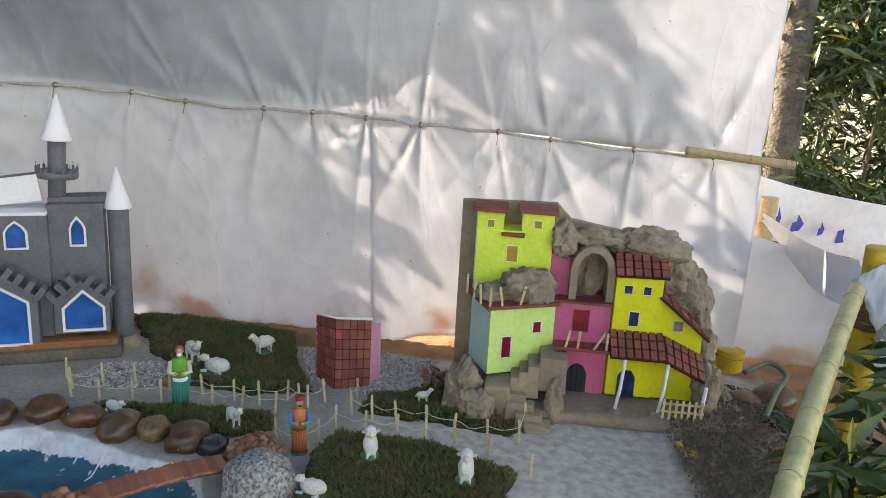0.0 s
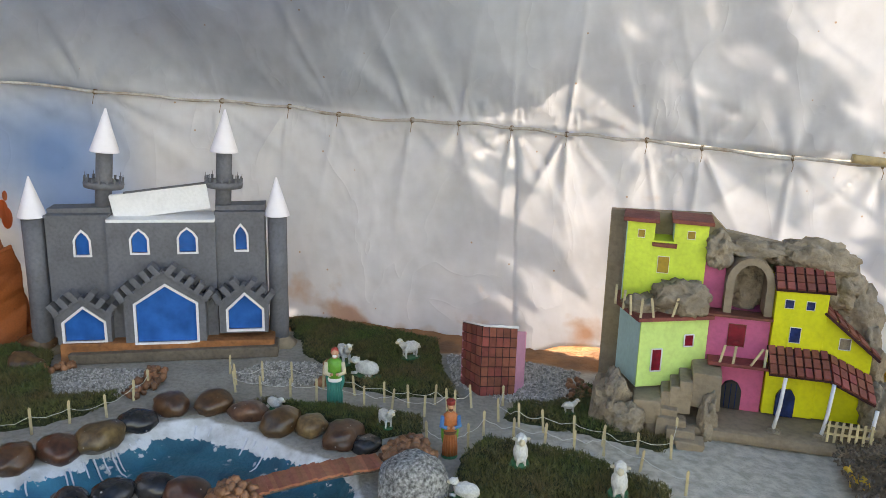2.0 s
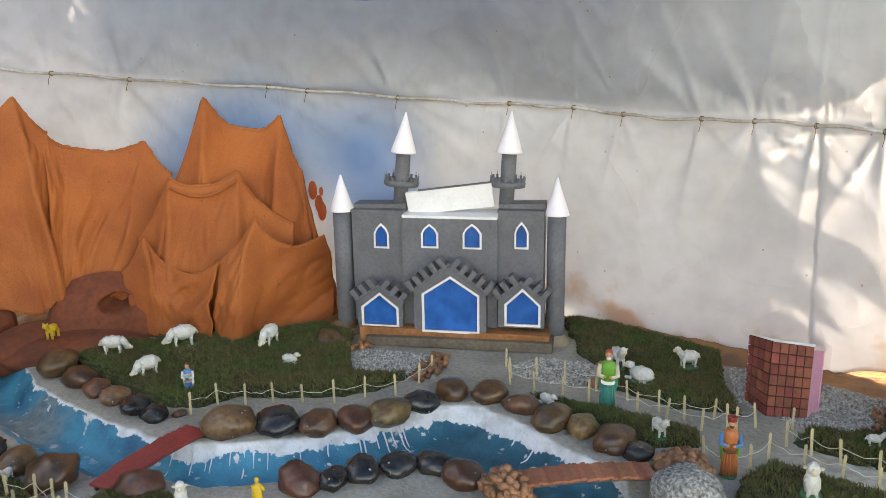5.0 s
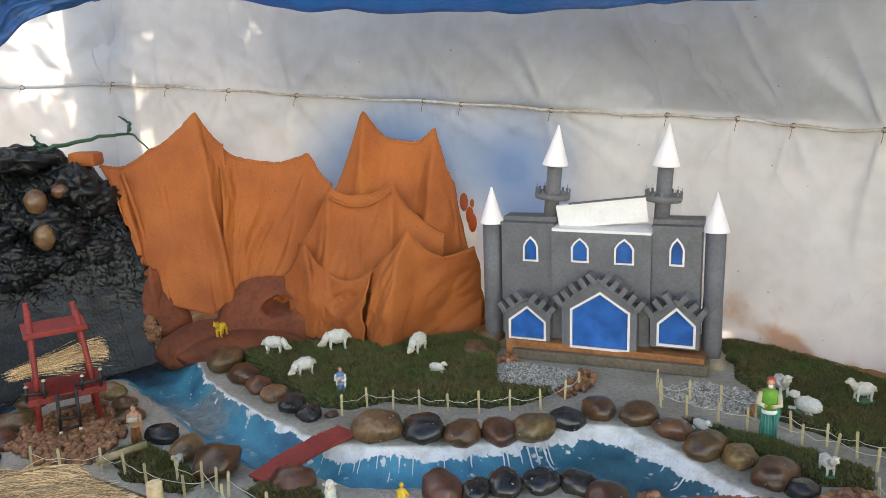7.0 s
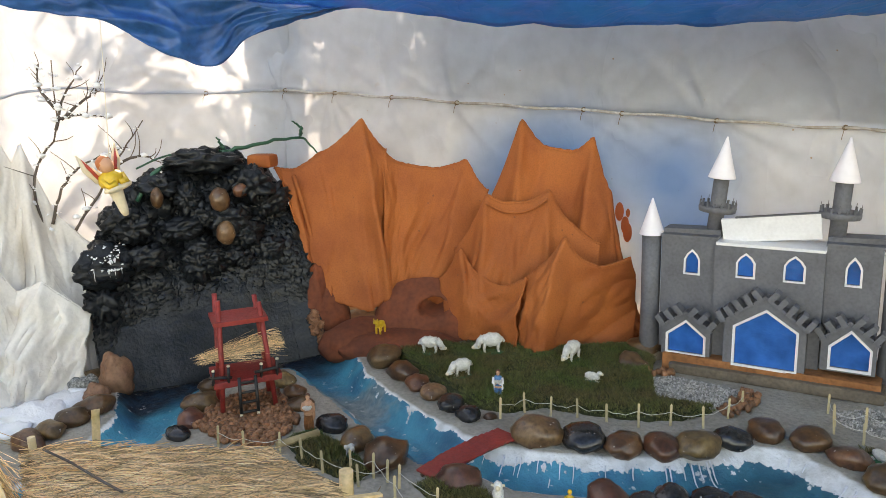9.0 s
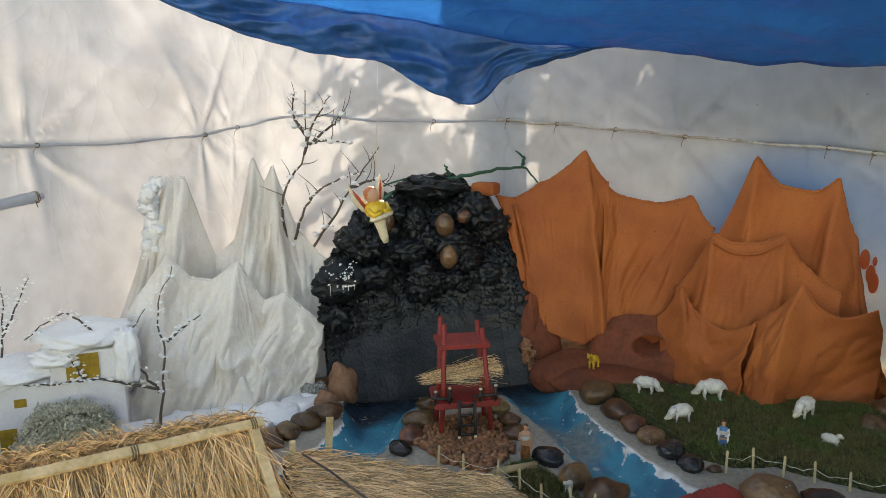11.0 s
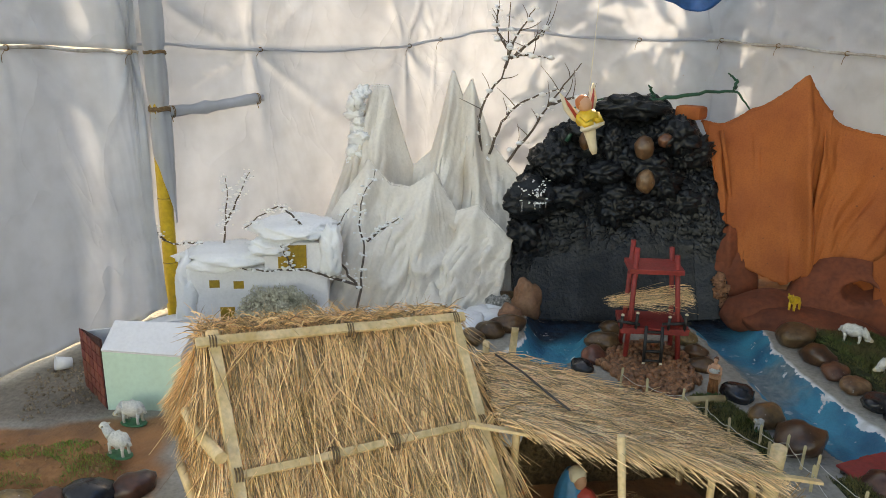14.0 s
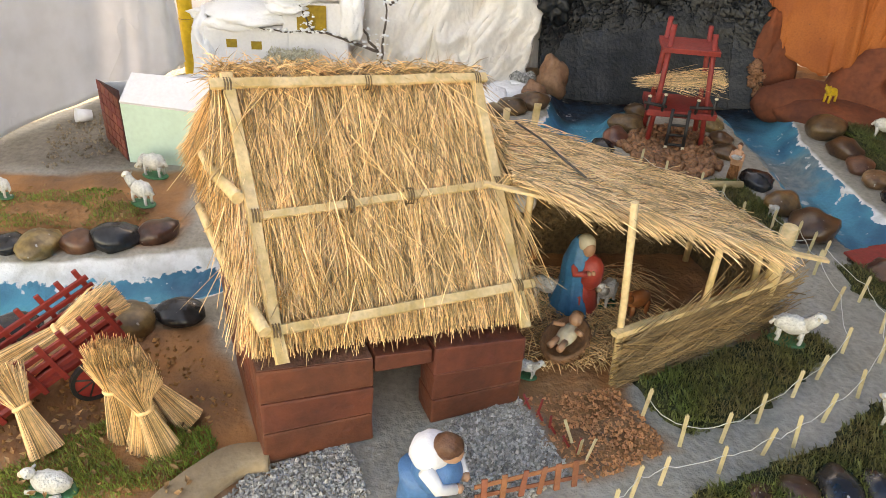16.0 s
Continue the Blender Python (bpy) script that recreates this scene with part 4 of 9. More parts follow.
def castle():
    e = empty("castle", pose(-2.23, 3.10, 0, 0, 0, 25), "slate grey model castle with white cone spires and blue film windows", "castle")
    box("plinth", (-0.36, -0.17, 0), (0.5, 0.1, 0.045), M_DAMP, e, "rough grey cement plinth", 0.008, 0.006)
    box("brick_base", (-0.40, -0.135, 0.0), (0.48, 0.12, 0.075), M_CLAY, e, "orange brick base", 0.006, 0.004)
    zb = 0.075
    # body: left wing, projecting centre, right wing, each with its window cut through
    for nm, x0, x1, yf, zt, wins in (("left_wing", -0.445, -0.2, -0.03, 0.6, [lancet(-0.305, 0.44, 0.056, 0.10)]), ("centre_block", -0.2, 0.24, -0.06, 0.585, [lancet(-0.07, 0.455, 0.064, 0.095), lancet(0.125, 0.455, 0.07, 0.10)]),
                                     ("right_wing", 0.24, 0.445, -0.03, 0.61, [lancet(0.345, 0.455, 0.048, 0.105)])):
        bm = bmesh.new()
        add_band(bm, x0, x1, yf, yf + 0.02, zb, zt, wins)
        bmesh.ops.remove_doubles(bm, verts=bm.verts, dist=0.0008)
        body = part(nm, bm, M_SLATE, e)
        box("side_wall", (x0, yf + 0.02, zb), (x0 + 0.012, 0.12, zt), M_SLATE, e, "", 0)
        box("side_wall", (x1 - 0.012, yf + 0.02, zb), (x1, 0.12, zt), M_SLATE, e, "", 0)
        box("back_wall", (x0 + 0.012, 0.108, zb), (x1 - 0.012, 0.12, zt), M_SLATE, e, "", 0)
        if nm != "centre_block":
            prism("roof_slab", [(x0 - 0.004, zt), (x1 + 0.004, zt), (x1 + 0.004, zt + 0.035), (x0 - 0.004, zt + 0.03)], 0.02, 0.124, M_SLATE, e)
            box("cornice", (x0 - 0.004, yf - 0.004, zt), (x1 + 0.004, 0.02, zt + 0.012), M_SLATE, e, "", 0.001)
        for w in wins:
            pane = prism("window_pane", w, yf + 0.012, yf + 0.016, M_BLUEFILM, body, "crinkled blue film pane")
            frame_prism("window_frame", w, 0.008, yf - 0.006, yf + 0.004, M_WHITE, body, "white painted outline")
        if nm == "centre_block":
            box("white_rim", (x0, yf - 0.003, zt), (x1, 0.122, zt + 0.012), M_WHITE, body, "white foam roof edge", 0.003, 0.002)
    # porches
    for nm, x0, x1, yf, z0, ze, za, d in (("left_porch", -0.41, -0.195, -0.11, 0.07, 0.20, 0.275, (-0.38, -0.223, 0.085, 0.165, 0.228)),
                                          ("main_porch", -0.135, 0.195, -0.13, 0.065, 0.265, 0.39, (-0.087, 0.157, 0.078, 0.245, 0.325)),
                                          ("right_porch", 0.25, 0.455, -0.11, 0.10, 0.235, 0.315, (0.288, 0.43, 0.118, 0.205, 0.272))):
        c = (x0 + x1) / 2
        g = gable(d[0], d[1], d[2], d[3], d[4])
        bm = bmesh.new()
        # front leaf round the gabled opening
        add_prism(bm, [(x0, z0), (d[0], z0), (d[0], d[3]), ((d[0] + d[1]) / 2, d[4]), (c, za), (x0, ze)], yf, yf + 0.015)
        add_prism(bm, [(x1, z0), (x1, ze), (c, za), ((d[0] + d[1]) / 2, d[4]), (d[1], d[3]), (d[1], z0)], yf, yf + 0.015)
        add_box(bm, (d[0], yf, z0), (d[1], yf + 0.015, d[2]))
        add_box(bm, (x0, yf + 0.015, z0), (x0 + 0.012, -0.03, ze))
        add_box(bm, (x1 - 0.012, yf + 0.015, z0), (x1, -0.03, ze))
        add_prism(bm, [(x0, ze - 0.012), (c, za - 0.012), (x1, ze - 0.012), (x1, ze), (c, za), (x0, ze)], yf + 0.015, -0.03)
        body = part(nm, bm, M_SLATE, e)
        prism("door_film", g, yf + 0.010, yf + 0.014, M_BLUEFILM, body, "crinkled glossy blue film")
        frame_prism("door_outline", g, 0.010, yf - 0.006, yf + 0.003, M_WHITE, body, "white painted outline")
        # merlons up both slopes
        for sgn, xe in ((-1, x0), (1, x1)):
            n = 5 if nm == "main_porch" else 3
            for k in range(n):
                s = (k + 0.55) / n
                px, pz = c + (xe - c) * s * 1.12, za + (ze - za) * s * 1.12
                ang = math.degrees(math.atan2(za - ze, (x1 - x0) / 2)) * -sgn
                bm = bmesh.new()
                add_box(bm, (-0.0125, -0.02, -0.008), (0.0125, 0.035, 0.047), pose(px, yf, pz + 0.008, rnd(-4, 4), -ang + rnd(-6, 6), rnd(-5, 5)), 0.002)
                part("merlon", bm, M_SLATE, body)
            L = math.hypot(xe - c, za - ze)
            bm = bmesh.new()
            add_box(bm, (-L * 0.56, -0.014, -0.006), (L * 0.56, 0.03, 0.006), pose(c + (xe - c) * 0.53, yf, za + (ze - za) * 0.53 + 0.004, 0, math.degrees(math.atan2(za - ze, xe - c)), 0), 0.002)
            part("coping", bm, M_SLATE, body)
    # corner towers
    for x, zt, r, rz in ((-0.5, 0.605, 0.044, 0.058), (0.5, 0.605, 0.042, 0.056)):
        t = lathe("corner_tower", [(r, 0.0), (r * 1.02, 0.1), (r * 0.98, 0.3), (r, zt)], M_SLATE, e, n=20, m=pose(x, 0, 0, 0, 0, 0))
        lathe("cone_spire", [(rz, zt - 0.004), (rz * 0.98, zt), (rz * 0.5, zt + 0.085), (0.003, zt + 0.165)], M_CONE, t, "white card cone", 20, pose(x, 0, 0))
        bm = bmesh.new()
        add_ball(bm, (x, 0, 0.0), (r * 1.8, r * 1.8, 0.05), sub=2, rough=0.3, seed=x)
        part("cement_foot", bm, M_MUDFLAT, t, "rough cement footing")
    # roof towers with a ring walk
    for x, y, lean in ((-0.293, 0.07, 5.3), (0.231, 0.07, 3.15)):
        m = pose(x, y, 0, 0, lean, 0)
        t = lathe("roof_tower", [(0.034, 0.55), (0.034, 0.75), (0.034, 0.885)], M_SLATE, e, n=18, m=m)
        lathe("cone_spire", [(0.06, 0.87), (0.059, 0.876), (0.03, 0.965), (0.003, 1.054)], M_CONE, t, "white card cone", 20, m)
        ring = lathe("ring_walk", [(0.034, 0.715), (0.08, 0.717), (0.083, 0.735), (0.078, 0.745), (0.034, 0.742)], M_SLATE, t, "", 22, m)
        for k in range(16):
            a = 2 * math.pi * k / 16
            bm = bmesh.new()
            add_box(bm, (0.074, -0.004, 0.742), (0.081, 0.004, 0.762), m @ pose(0, 0, 0, 0, 0, math.degrees(a)))
            if k % 2 == 0:
                add_tube(bm, [m @ Vector((0.077 * math.cos(a), 0.077 * math.sin(a), 0.76)), m @ Vector((0.077 * math.cos(a), 0.077 * math.sin(a), 0.778))], 0.0012, 5)
            part("battlement_peg", bm, M_SLATE, ring)
    b = box("foam_board", (-0.2, -0.006, -0.06), (0.2, 0.006, 0.05), M_WHITE, e, "loose chipped white foam board", 0.001, 0.003, pose(0.01, 0.02, 0.665, 8, -7, 2))
    box("board_edge", (-0.14, -0.008, 0.0505), (0.21, 0.008, 0.056), M_SLATE, b, "dark painted edge", 0.001, 0.0, pose(0.01, 0.02, 0.665, 8, -7, 2))


castle()


# ---- draped cloth mountains ----
def peak_line(top, s, hang):
    """The cloth's upper edge: it hangs slack from each peak, so every slope is hollow and every peak is a cusp."""
    k = min(len(top) - 1.0001, max(0, s * (len(top) - 1)))
    i = int(k)
    a, b, u = Vector(top[i]), Vector(top[i + 1]), k - i
    p = a.lerp(b, u)
    if a.z < b.z:
        p.z = a.z + (b.z - a.z) * u ** hang
    else:
        p.z = b.z + (a.z - b.z) * (1 - u) ** hang
    return p


def drape(name, top, base, material, parent, folds, seed, bulge=0.06, nu=110, nv=56, label="", crumple=0.0, hang=1.45):
    """A stiff cloth hung over poles: sharp ridges run down from the peaks, hollows sag between them."""
    feet = smooth_line(base, nu)
    zs = [q[2] for q in top]
    n = len(top) - 1
    peaks = [(i / n, zs[i]) for i in range(len(zs)) if (i == 0 or zs[i] >= zs[i - 1]) and (i == n or zs[i] >= zs[i + 1])]
    zmax = max(zs)
    L = sum((Vector(q) - Vector(p)).xy.length for p, q in zip(top, top[1:]))
    vs, fs = [], []
    for i in range(nu):
        s = i / (nu - 1)
        a, b = peak_line(top, s, hang), feet[i]
        out = Vector((b.x - a.x, b.y - a.y, 0))
        out = out.normalized() if out.length > 1e-3 else Vector((1, 0, 0))
        side = Vector((-out.y, out.x, 0))
        for j in range(nv):
            v = j / (nv - 1)
            p = a.lerp(b, v)
            off = (v ** 0.8 - v) * bulge * 3
            drop = min(1, v * 5)
            for sp, zp in peaks:
                wid = (0.03 + 0.13 * v) / L
                bend = 0.06 / L * noise.noise(Vector((sp * 9, v * 1.5, seed)))
                off += folds * 1.9 * (zp / zmax) * math.exp(-abs(s - sp - bend * v) / wid) * math.sin(math.pi * min(1, 0.08 + v * 0.8)) * drop
            # slack hollows and a few tension creases
            off -= folds * 0.9 * drop * (0.5 + 0.5 * noise.noise(Vector((s * L * 5 + seed, v * 2.0, seed)))) * (1 - v * 0.6)
            cr = noise.noise(Vector((s * L * 6 + v * 1.3 + seed, v * 2.6 - s * L * 3, seed + 3)))
            off += folds * 0.55 * (0.35 - abs(cr)) * drop
            off += folds * 0.10 * noise.noise(Vector((s * L * 25, v * 12, seed + 5)))
            if crumple:
                q = Vector((s * L * 7 + v * 1.3, v * 1.7, seed + 8))
                off += crumple * (1.6 * (0.4 - abs(noise.noise(q))) + 0.7 * (0.35 - abs(noise.noise(q * 2.1))) + 0.12 * noise.noise(q * 6)) * drop
            p = p + out * off + side * (folds * 0.5 * drop * noise.noise(Vector((s * L * 6, v * 3, seed + 8))))
            if j == nv - 1:
                p.z += 0.012 * noise.noise(Vector((s * 30, seed, 2)))
            vs.append(p)
    for i in range(nu - 1):
        for j in range(nv - 1):
            fs.append((i * nv + j, (i + 1) * nv + j, (i + 1) * nv + j + 1, i * nv + j + 1))
    ob = obj(name, vs, fs, material, parent, label, smooth=True)
    ob.modifiers.new("thickness", "SOLIDIFY").thickness = 0.008
    hem = [vs[i * nv] + Vector((0, 0, 0.003 + 0.004 * noise.noise(Vector((i * 0.5, seed, 1))))) for i in range(nu)]
    tube("rolled_hem", hem, [0.008 + 0.004 * noise.noise(Vector((i * 0.4, seed, 3))) for i in range(nu)], material, ob, n=7)
    return ob


def orange_mountains():
    e = empty("orange_mountains", Matrix.Identity(4), "orange painted cloth mountains draped over pointed poles", "mountain")
    left = drape("back_left_drape", [(-4.2, 1.66, 0.9), (-4.19, 1.76, 0.88), (-4.15, 1.9, 0.96), (-3.98, 2.08, 1.14), (-3.9, 2.18, 0.97)],
                 [(-3.98, 1.72, 0.16), (-3.92, 1.81, 0.2), (-3.8, 1.96, 0.15), (-3.77, 2.05, 0.2), (-3.78, 2.12, 0.14)], M_ORANGE, e, 0.04, 1.0, crumple=0.035)
    tube("seam_fold", [(-4.13, 1.74, 0.86), (-4.08, 1.76, 0.7), (-4.02, 1.775, 0.5), (-3.97, 1.79, 0.3), (-3.93, 1.8, 0.12)], [0.012, 0.011, 0.012, 0.010, 0.008], M_ORANGE, left)
    drape("second_drape", [(-3.92, 2.16, 0.98), (-3.88, 2.24, 0.90), (-3.78, 2.42, 0.86), (-3.67, 2.54, 0.905), (-3.56, 2.6, 0.74)],
          [(-3.78, 2.08, 0.16), (-3.75, 2.16, 0.2), (-3.72, 2.24, 0.2), (-3.62, 2.36, 0.14), (-3.52, 2.44, 0.08)], M_ORANGE, e, 0.03, 2.5, bulge=0.03, crumple=0.035)
    drape("back_right_drape", [(-3.6, 2.55, 0.6), (-3.43, 2.73, 1.12), (-3.34, 2.82, 0.97), (-3.22, 2.9, 0.95), (-3.13, 2.95, 1.02), (-3.06, 3.0, 0.75), (-2.97, 3.05, 0.3), (-2.9, 3.08, 0.08)],
          [(-3.5, 2.6, 0.03), (-3.38, 2.66, 0.02), (-3.3, 2.72, 0.02), (-3.2, 2.8, 0.01), (-3.1, 2.88, 0.01), (-3.0, 2.96, 0.01), (-2.94, 3.02, 0.01), (-2.88, 3.06, 0.01)], M_ORANGE, e, 0.035, 5.0, crumple=0.035)
    mid = drape("middle_drape", [(-3.6, 2.4, 0.45), (-3.44, 2.5, 0.745), (-3.38, 2.57, 0.70), (-3.3, 2.65, 0.705), (-3.22, 2.73, 0.765), (-3.12, 2.79, 0.6), (-3.0, 2.88, 0.5)],
                [(-3.5, 2.36, 0.03), (-3.4, 2.42, 0.02), (-3.3, 2.47, 0.02), (-3.2, 2.52, 0.01), (-3.1, 2.6, 0.01), (-3.05, 2.68, 0.01), (-2.98, 2.8, 0.01)], M_ORANGE, e, 0.03, 9.0, bulge=0.05, crumple=0.03)
    tube("seam_fold", smooth_line([(-3.41, 2.475, 0.71), (-3.34, 2.54, 0.665), (-3.26, 2.615, 0.67), (-3.19, 2.695, 0.73)], 16), 0.008, M_ORANGE, mid)
    drape("front_drape", [(-3.14, 2.5, 0.36), (-3.06, 2.53, 0.43), (-2.97, 2.61, 0.575), (-2.92, 2.68, 0.46), (-2.88, 2.77, 0.42), (-2.84, 2.92, 0.45)],
          [(-3.12, 2.46, 0.01), (-3.04, 2.45, 0.0), (-2.96, 2.48, 0.0), (-2.95, 2.62, 0.0), (-2.92, 2.8, 0.0), (-2.86, 2.96, 0.0)], M_ORANGE, e, 0.04, 13.0, bulge=0.05, crumple=0.03)
    drape("front_left_spike", [(-3.6, 2.3, 0.3), (-3.49, 2.36, 0.475), (-3.4, 2.4, 0.35), (-3.26, 2.44, 0.3), (-3.1, 2.48, 0.37)],
          [(-3.52, 2.28, 0.02), (-3.42, 2.33, 0.01), (-3.33, 2.37, 0.01), (-3.24, 2.4, 0.01), (-3.1, 2.44, 0.0)], M_ORANGE, e, 0.025, 17.0, nu=70, bulge=0.04, crumple=0.025)
    # red clay mound with a cave hollow and a ledge at the foot
    bm = bmesh.new()
    tang = Vector((0.56, 0.83, 0)).normalized()
    face = Vector((0.83, -0.56, 0))
    n, m = 64, 30
    grid = []
    for i in range(n):
        row = []
        for j in range(m):
            u, v = -1 + 2 * i / (n - 1), j / (m - 1)
            h = 0.31 * max(0.02, 1 - abs(u) ** 2.6) ** 0.5
            p = Vector((-3.66, 2.23, 0)) + tang * u * 0.28 + Vector((0, 0, h * (1 - v)))
            p += face * (0.17 * math.sin(v * math.pi / 2) ** 0.9 * (1 - 0.3 * u * u) + 0.018 * noise.noise(Vector((u * 4, v * 3, 1))))
            du, dz = (u * 0.26 - 0.05) / 0.06, (p.z - 0.17) / 0.036
            k = du * du + dz * dz
            if k < 1.6:
                p -= face * 0.15 * max(0, 1 - k / 1.6) ** 0.5
            row.append(bm.verts.new(p))
        grid.append(row)
    for i in range(n - 1):
        for j in range(m - 1):
            bm.faces.new((grid[i][j], grid[i + 1][j], grid[i + 1][j + 1], grid[i][j + 1])).smooth = True
    add_ball(bm, (0, 0, 0), (0.14, 0.32, 0.085), pose(-3.57, 1.99, 0, 0, 0, -30), sub=4, rough=0.12, freq=4, seed=4)
    add_ball(bm, (-3.95, 1.8, 0.05), (0.08, 0.14, 0.24), sub=4, rough=0.15, freq=4, seed=6)
    add_ball(bm, (-3.96, 1.75, 0.12), (0.06, 0.06, 0.30), sub=4, rough=0.2, freq=6, seed=16)
    add_ball(bm, (-3.76, 1.9, 0.0), (0.15, 0.24, 0.12), sub=4, rough=0.15, freq=4, seed=9)
    part("cave_mound", bm, M_REDCLAY, e, "low red clay mound with a small cave hollow")
    bm = bmesh.new()
    add_box(bm, (-0.07, -0.05, -0.03), (0.07, 0.05, 0.04), pose(-4.2, 1.6, 0.94, 0, 0, 40), 0.022)
    part("clay_block", bm, M_ORANGE, e)


orange_mountains()


def white_mountains():
    e = empty("white_mountains", Matrix.Identity(4), "white plastered cloth snow mountains with sharp peaks", "mountain")
    drape("back_drape", [(-4.25, -0.3, 0.35), (-4.38, -0.1, 0.85), (-4.42, -0.02, 1.06), (-4.45, 0.06, 1.05), (-4.5, 0.19, 0.62), (-4.55, 0.3, 0.7), (-4.62, 0.42, 1.13), (-4.62, 0.475, 0.98), (-4.6, 0.52, 1.08), (-4.5, 0.62, 0.74), (-4.35, 0.75, 0.58)],
          [(-4.1, -0.3, 0.0), (-4.1, -0.2, 0), (-4.12, -0.1, 0), (-4.12, 0.0, 0), (-4.13, 0.1, 0), (-4.14, 0.2, 0), (-4.15, 0.3, 0), (-4.15, 0.4, 0), (-4.15, 0.5, 0), (-4.15, 0.6, 0), (-4.18, 0.72, 0)], M_PLASTER, e, 0.045, 21.0, nu=200, nv=90, crumple=0.075, hang=1.1)
    drape("front_drape", [(-4.06, -0.32, 0.35), (-4.1, -0.18, 0.55), (-4.13, -0.05, 0.72), (-4.13, 0.05, 0.60), (-4.13, 0.15, 0.58), (-4.12, 0.27, 0.66), (-4.1, 0.38, 0.46), (-4.06, 0.48, 0.5), (-4.05, 0.58, 0.4), (-4.05, 0.66, 0.32)],
          [(-3.96, -0.32, 0), (-3.95, -0.22, 0), (-3.94, -0.1, 0), (-3.92, 0.0, 0), (-3.92, 0.1, 0), (-3.93, 0.2, 0), (-3.93, 0.3, 0), (-3.95, 0.4, 0), (-3.97, 0.5, 0), (-4.0, 0.62, 0)], M_PLASTER, e, 0.045, 25.0, nu=200, nv=90, crumple=0.075, hang=1.15)
    drape("small_spike", [(-3.96, 0.14, 0.06), (-3.95, 0.24, 0.19), (-3.95, 0.33, 0.06)], [(-3.88, 0.14, 0), (-3.86, 0.24, 0), (-3.88, 0.33, 0)], M_PLASTER, e, 0.02, 29.0, nu=30, nv=16)


white_mountains()


def rock_cliff():
    e = empty("waterfall_rock", Matrix.Identity(4), "black tarred rock cliff with rough glossy lumps", "rock cliff")
    top = [(-4.2, 0.66, 0.45), (-4.28, 0.74, 0.62), (-4.35, 0.85, 0.78), (-4.38, 1.0, 0.88), (-4.38, 1.15, 0.95), (-4.38, 1.3, 1.0), (-4.35, 1.45, 1.0), (-4.3, 1.6, 0.88), (-4.15, 1.72, 0.6)]
    base = [(-3.98, 0.66, -0.05), (-3.98, 0.75, -0.07), (-3.97, 0.85, -0.08), (-3.95, 1.0, -0.08), (-3.94, 1.15, -0.08), (-3.93, 1.3, -0.08), (-3.92, 1.45, -0.08), (-3.9, 1.6, -0.08), (-3.85, 1.75, -0.05)]
    nu, nv, vs, fs = 260, 240, [], []
    for i in range(nu):
        a, b = lerp_line(top, i / (nu - 1)), lerp_line(base, i / (nu - 1))
        for j in range(nv):
            v = j / (nv - 1)
            p = a.lerp(b, v ** 0.9)
            q = p * 7.0
            lump = 0.09 * noise.noise(p * 3.2) + 0.05 * (1 - abs(noise.noise(q))) + 0.028 * noise.noise(q * 2.3) + 0.016 * (0.4 - abs(noise.noise(q * 5))) + 0.010 * (0.4 - abs(noise.noise(q * 11)))
            fade = 0.1 + 0.9 * min(1, max(0, 2.2 * (0.68 - v)))
            p += Vector((0.92, 0.1, 0.1)) * lump * fade
            p.z += 0.05 * noise.noise(Vector((i * 0.146, 3, 1))) * (1 - v) ** 7 + (0.04 * noise.noise(Vector((i * 0.05, 1, 1))) if j == 0 else 0)
            vs.append(p)
    for i in range(nu - 1):
        for j in range(nv - 1):
            fs.append((i * nv + j, (i + 1) * nv + j, (i + 1) * nv + j + 1, i * nv + j + 1))
    ob = obj("cliff_face", vs, fs, M_TARROCK, e, smooth=True)
    ob.modifiers.new("thickness", "SOLIDIFY").thickness = 0.04
    rs = random.Random(5)
    bm = bmesh.new()
    for k in range(4200):
        i, j = rs.randrange(6, nu - 6), int(nv * (0.02 + 0.62 * rs.random() ** 1.2))
        if noise.noise(Vector((i * 0.046, j * 0.047, 2))) < -0.05:
            continue
        p, s = vs[i * nv + j], rs.uniform(0.008, 0.03)
        d = Vector((0, rs.gauss(0, 1), rs.gauss(-0.3, 0.8))).normalized() * s
        n_ = Vector((0.013, 0, 0.004))
        add_tube(bm, [p - d * 0.5, p + n_ + d * 0.1, p + d * 0.6], [0.001, rs.uniform(0.0015, 0.0035), 0.001], 4, caps=False)
    part("tar_strings", bm, M_TARSTRING, e, "glossy stringy tar relief")["kind"] = "stuff"
    for c, r, s in (((-4.2, 1.28, 0.97), (0.11, 0.17, 0.06), 1), ((-4.2, 1.05, 0.86), (0.1, 0.09, 0.06), 2), ((-4.15, 0.86, 0.74), (0.09, 0.08, 0.06), 3), ((-4.12, 1.5, 0.83), (0.1, 0.1, 0.1), 4),
                    ((-4.08, 1.35, 0.68), (0.08, 0.1, 0.07), 5), ((-4.08, 0.74, 0.52), (0.1, 0.12, 0.07), 6), ((-4.07, 1.12, 0.66), (0.07, 0.1, 0.05), 7), ((-4.05, 0.93, 0.55), (0.06, 0.1, 0.06), 8), ((-4.08, 0.72, 0.36), (0.09, 0.08, 0.08), 9)):
        bm = bmesh.new()
        add_ball(bm, c, r, sub=4, rough=0.5, freq=8, seed=s)
        part("tar_lump", bm, M_TARROCK, e)
    rn = random.Random(77)
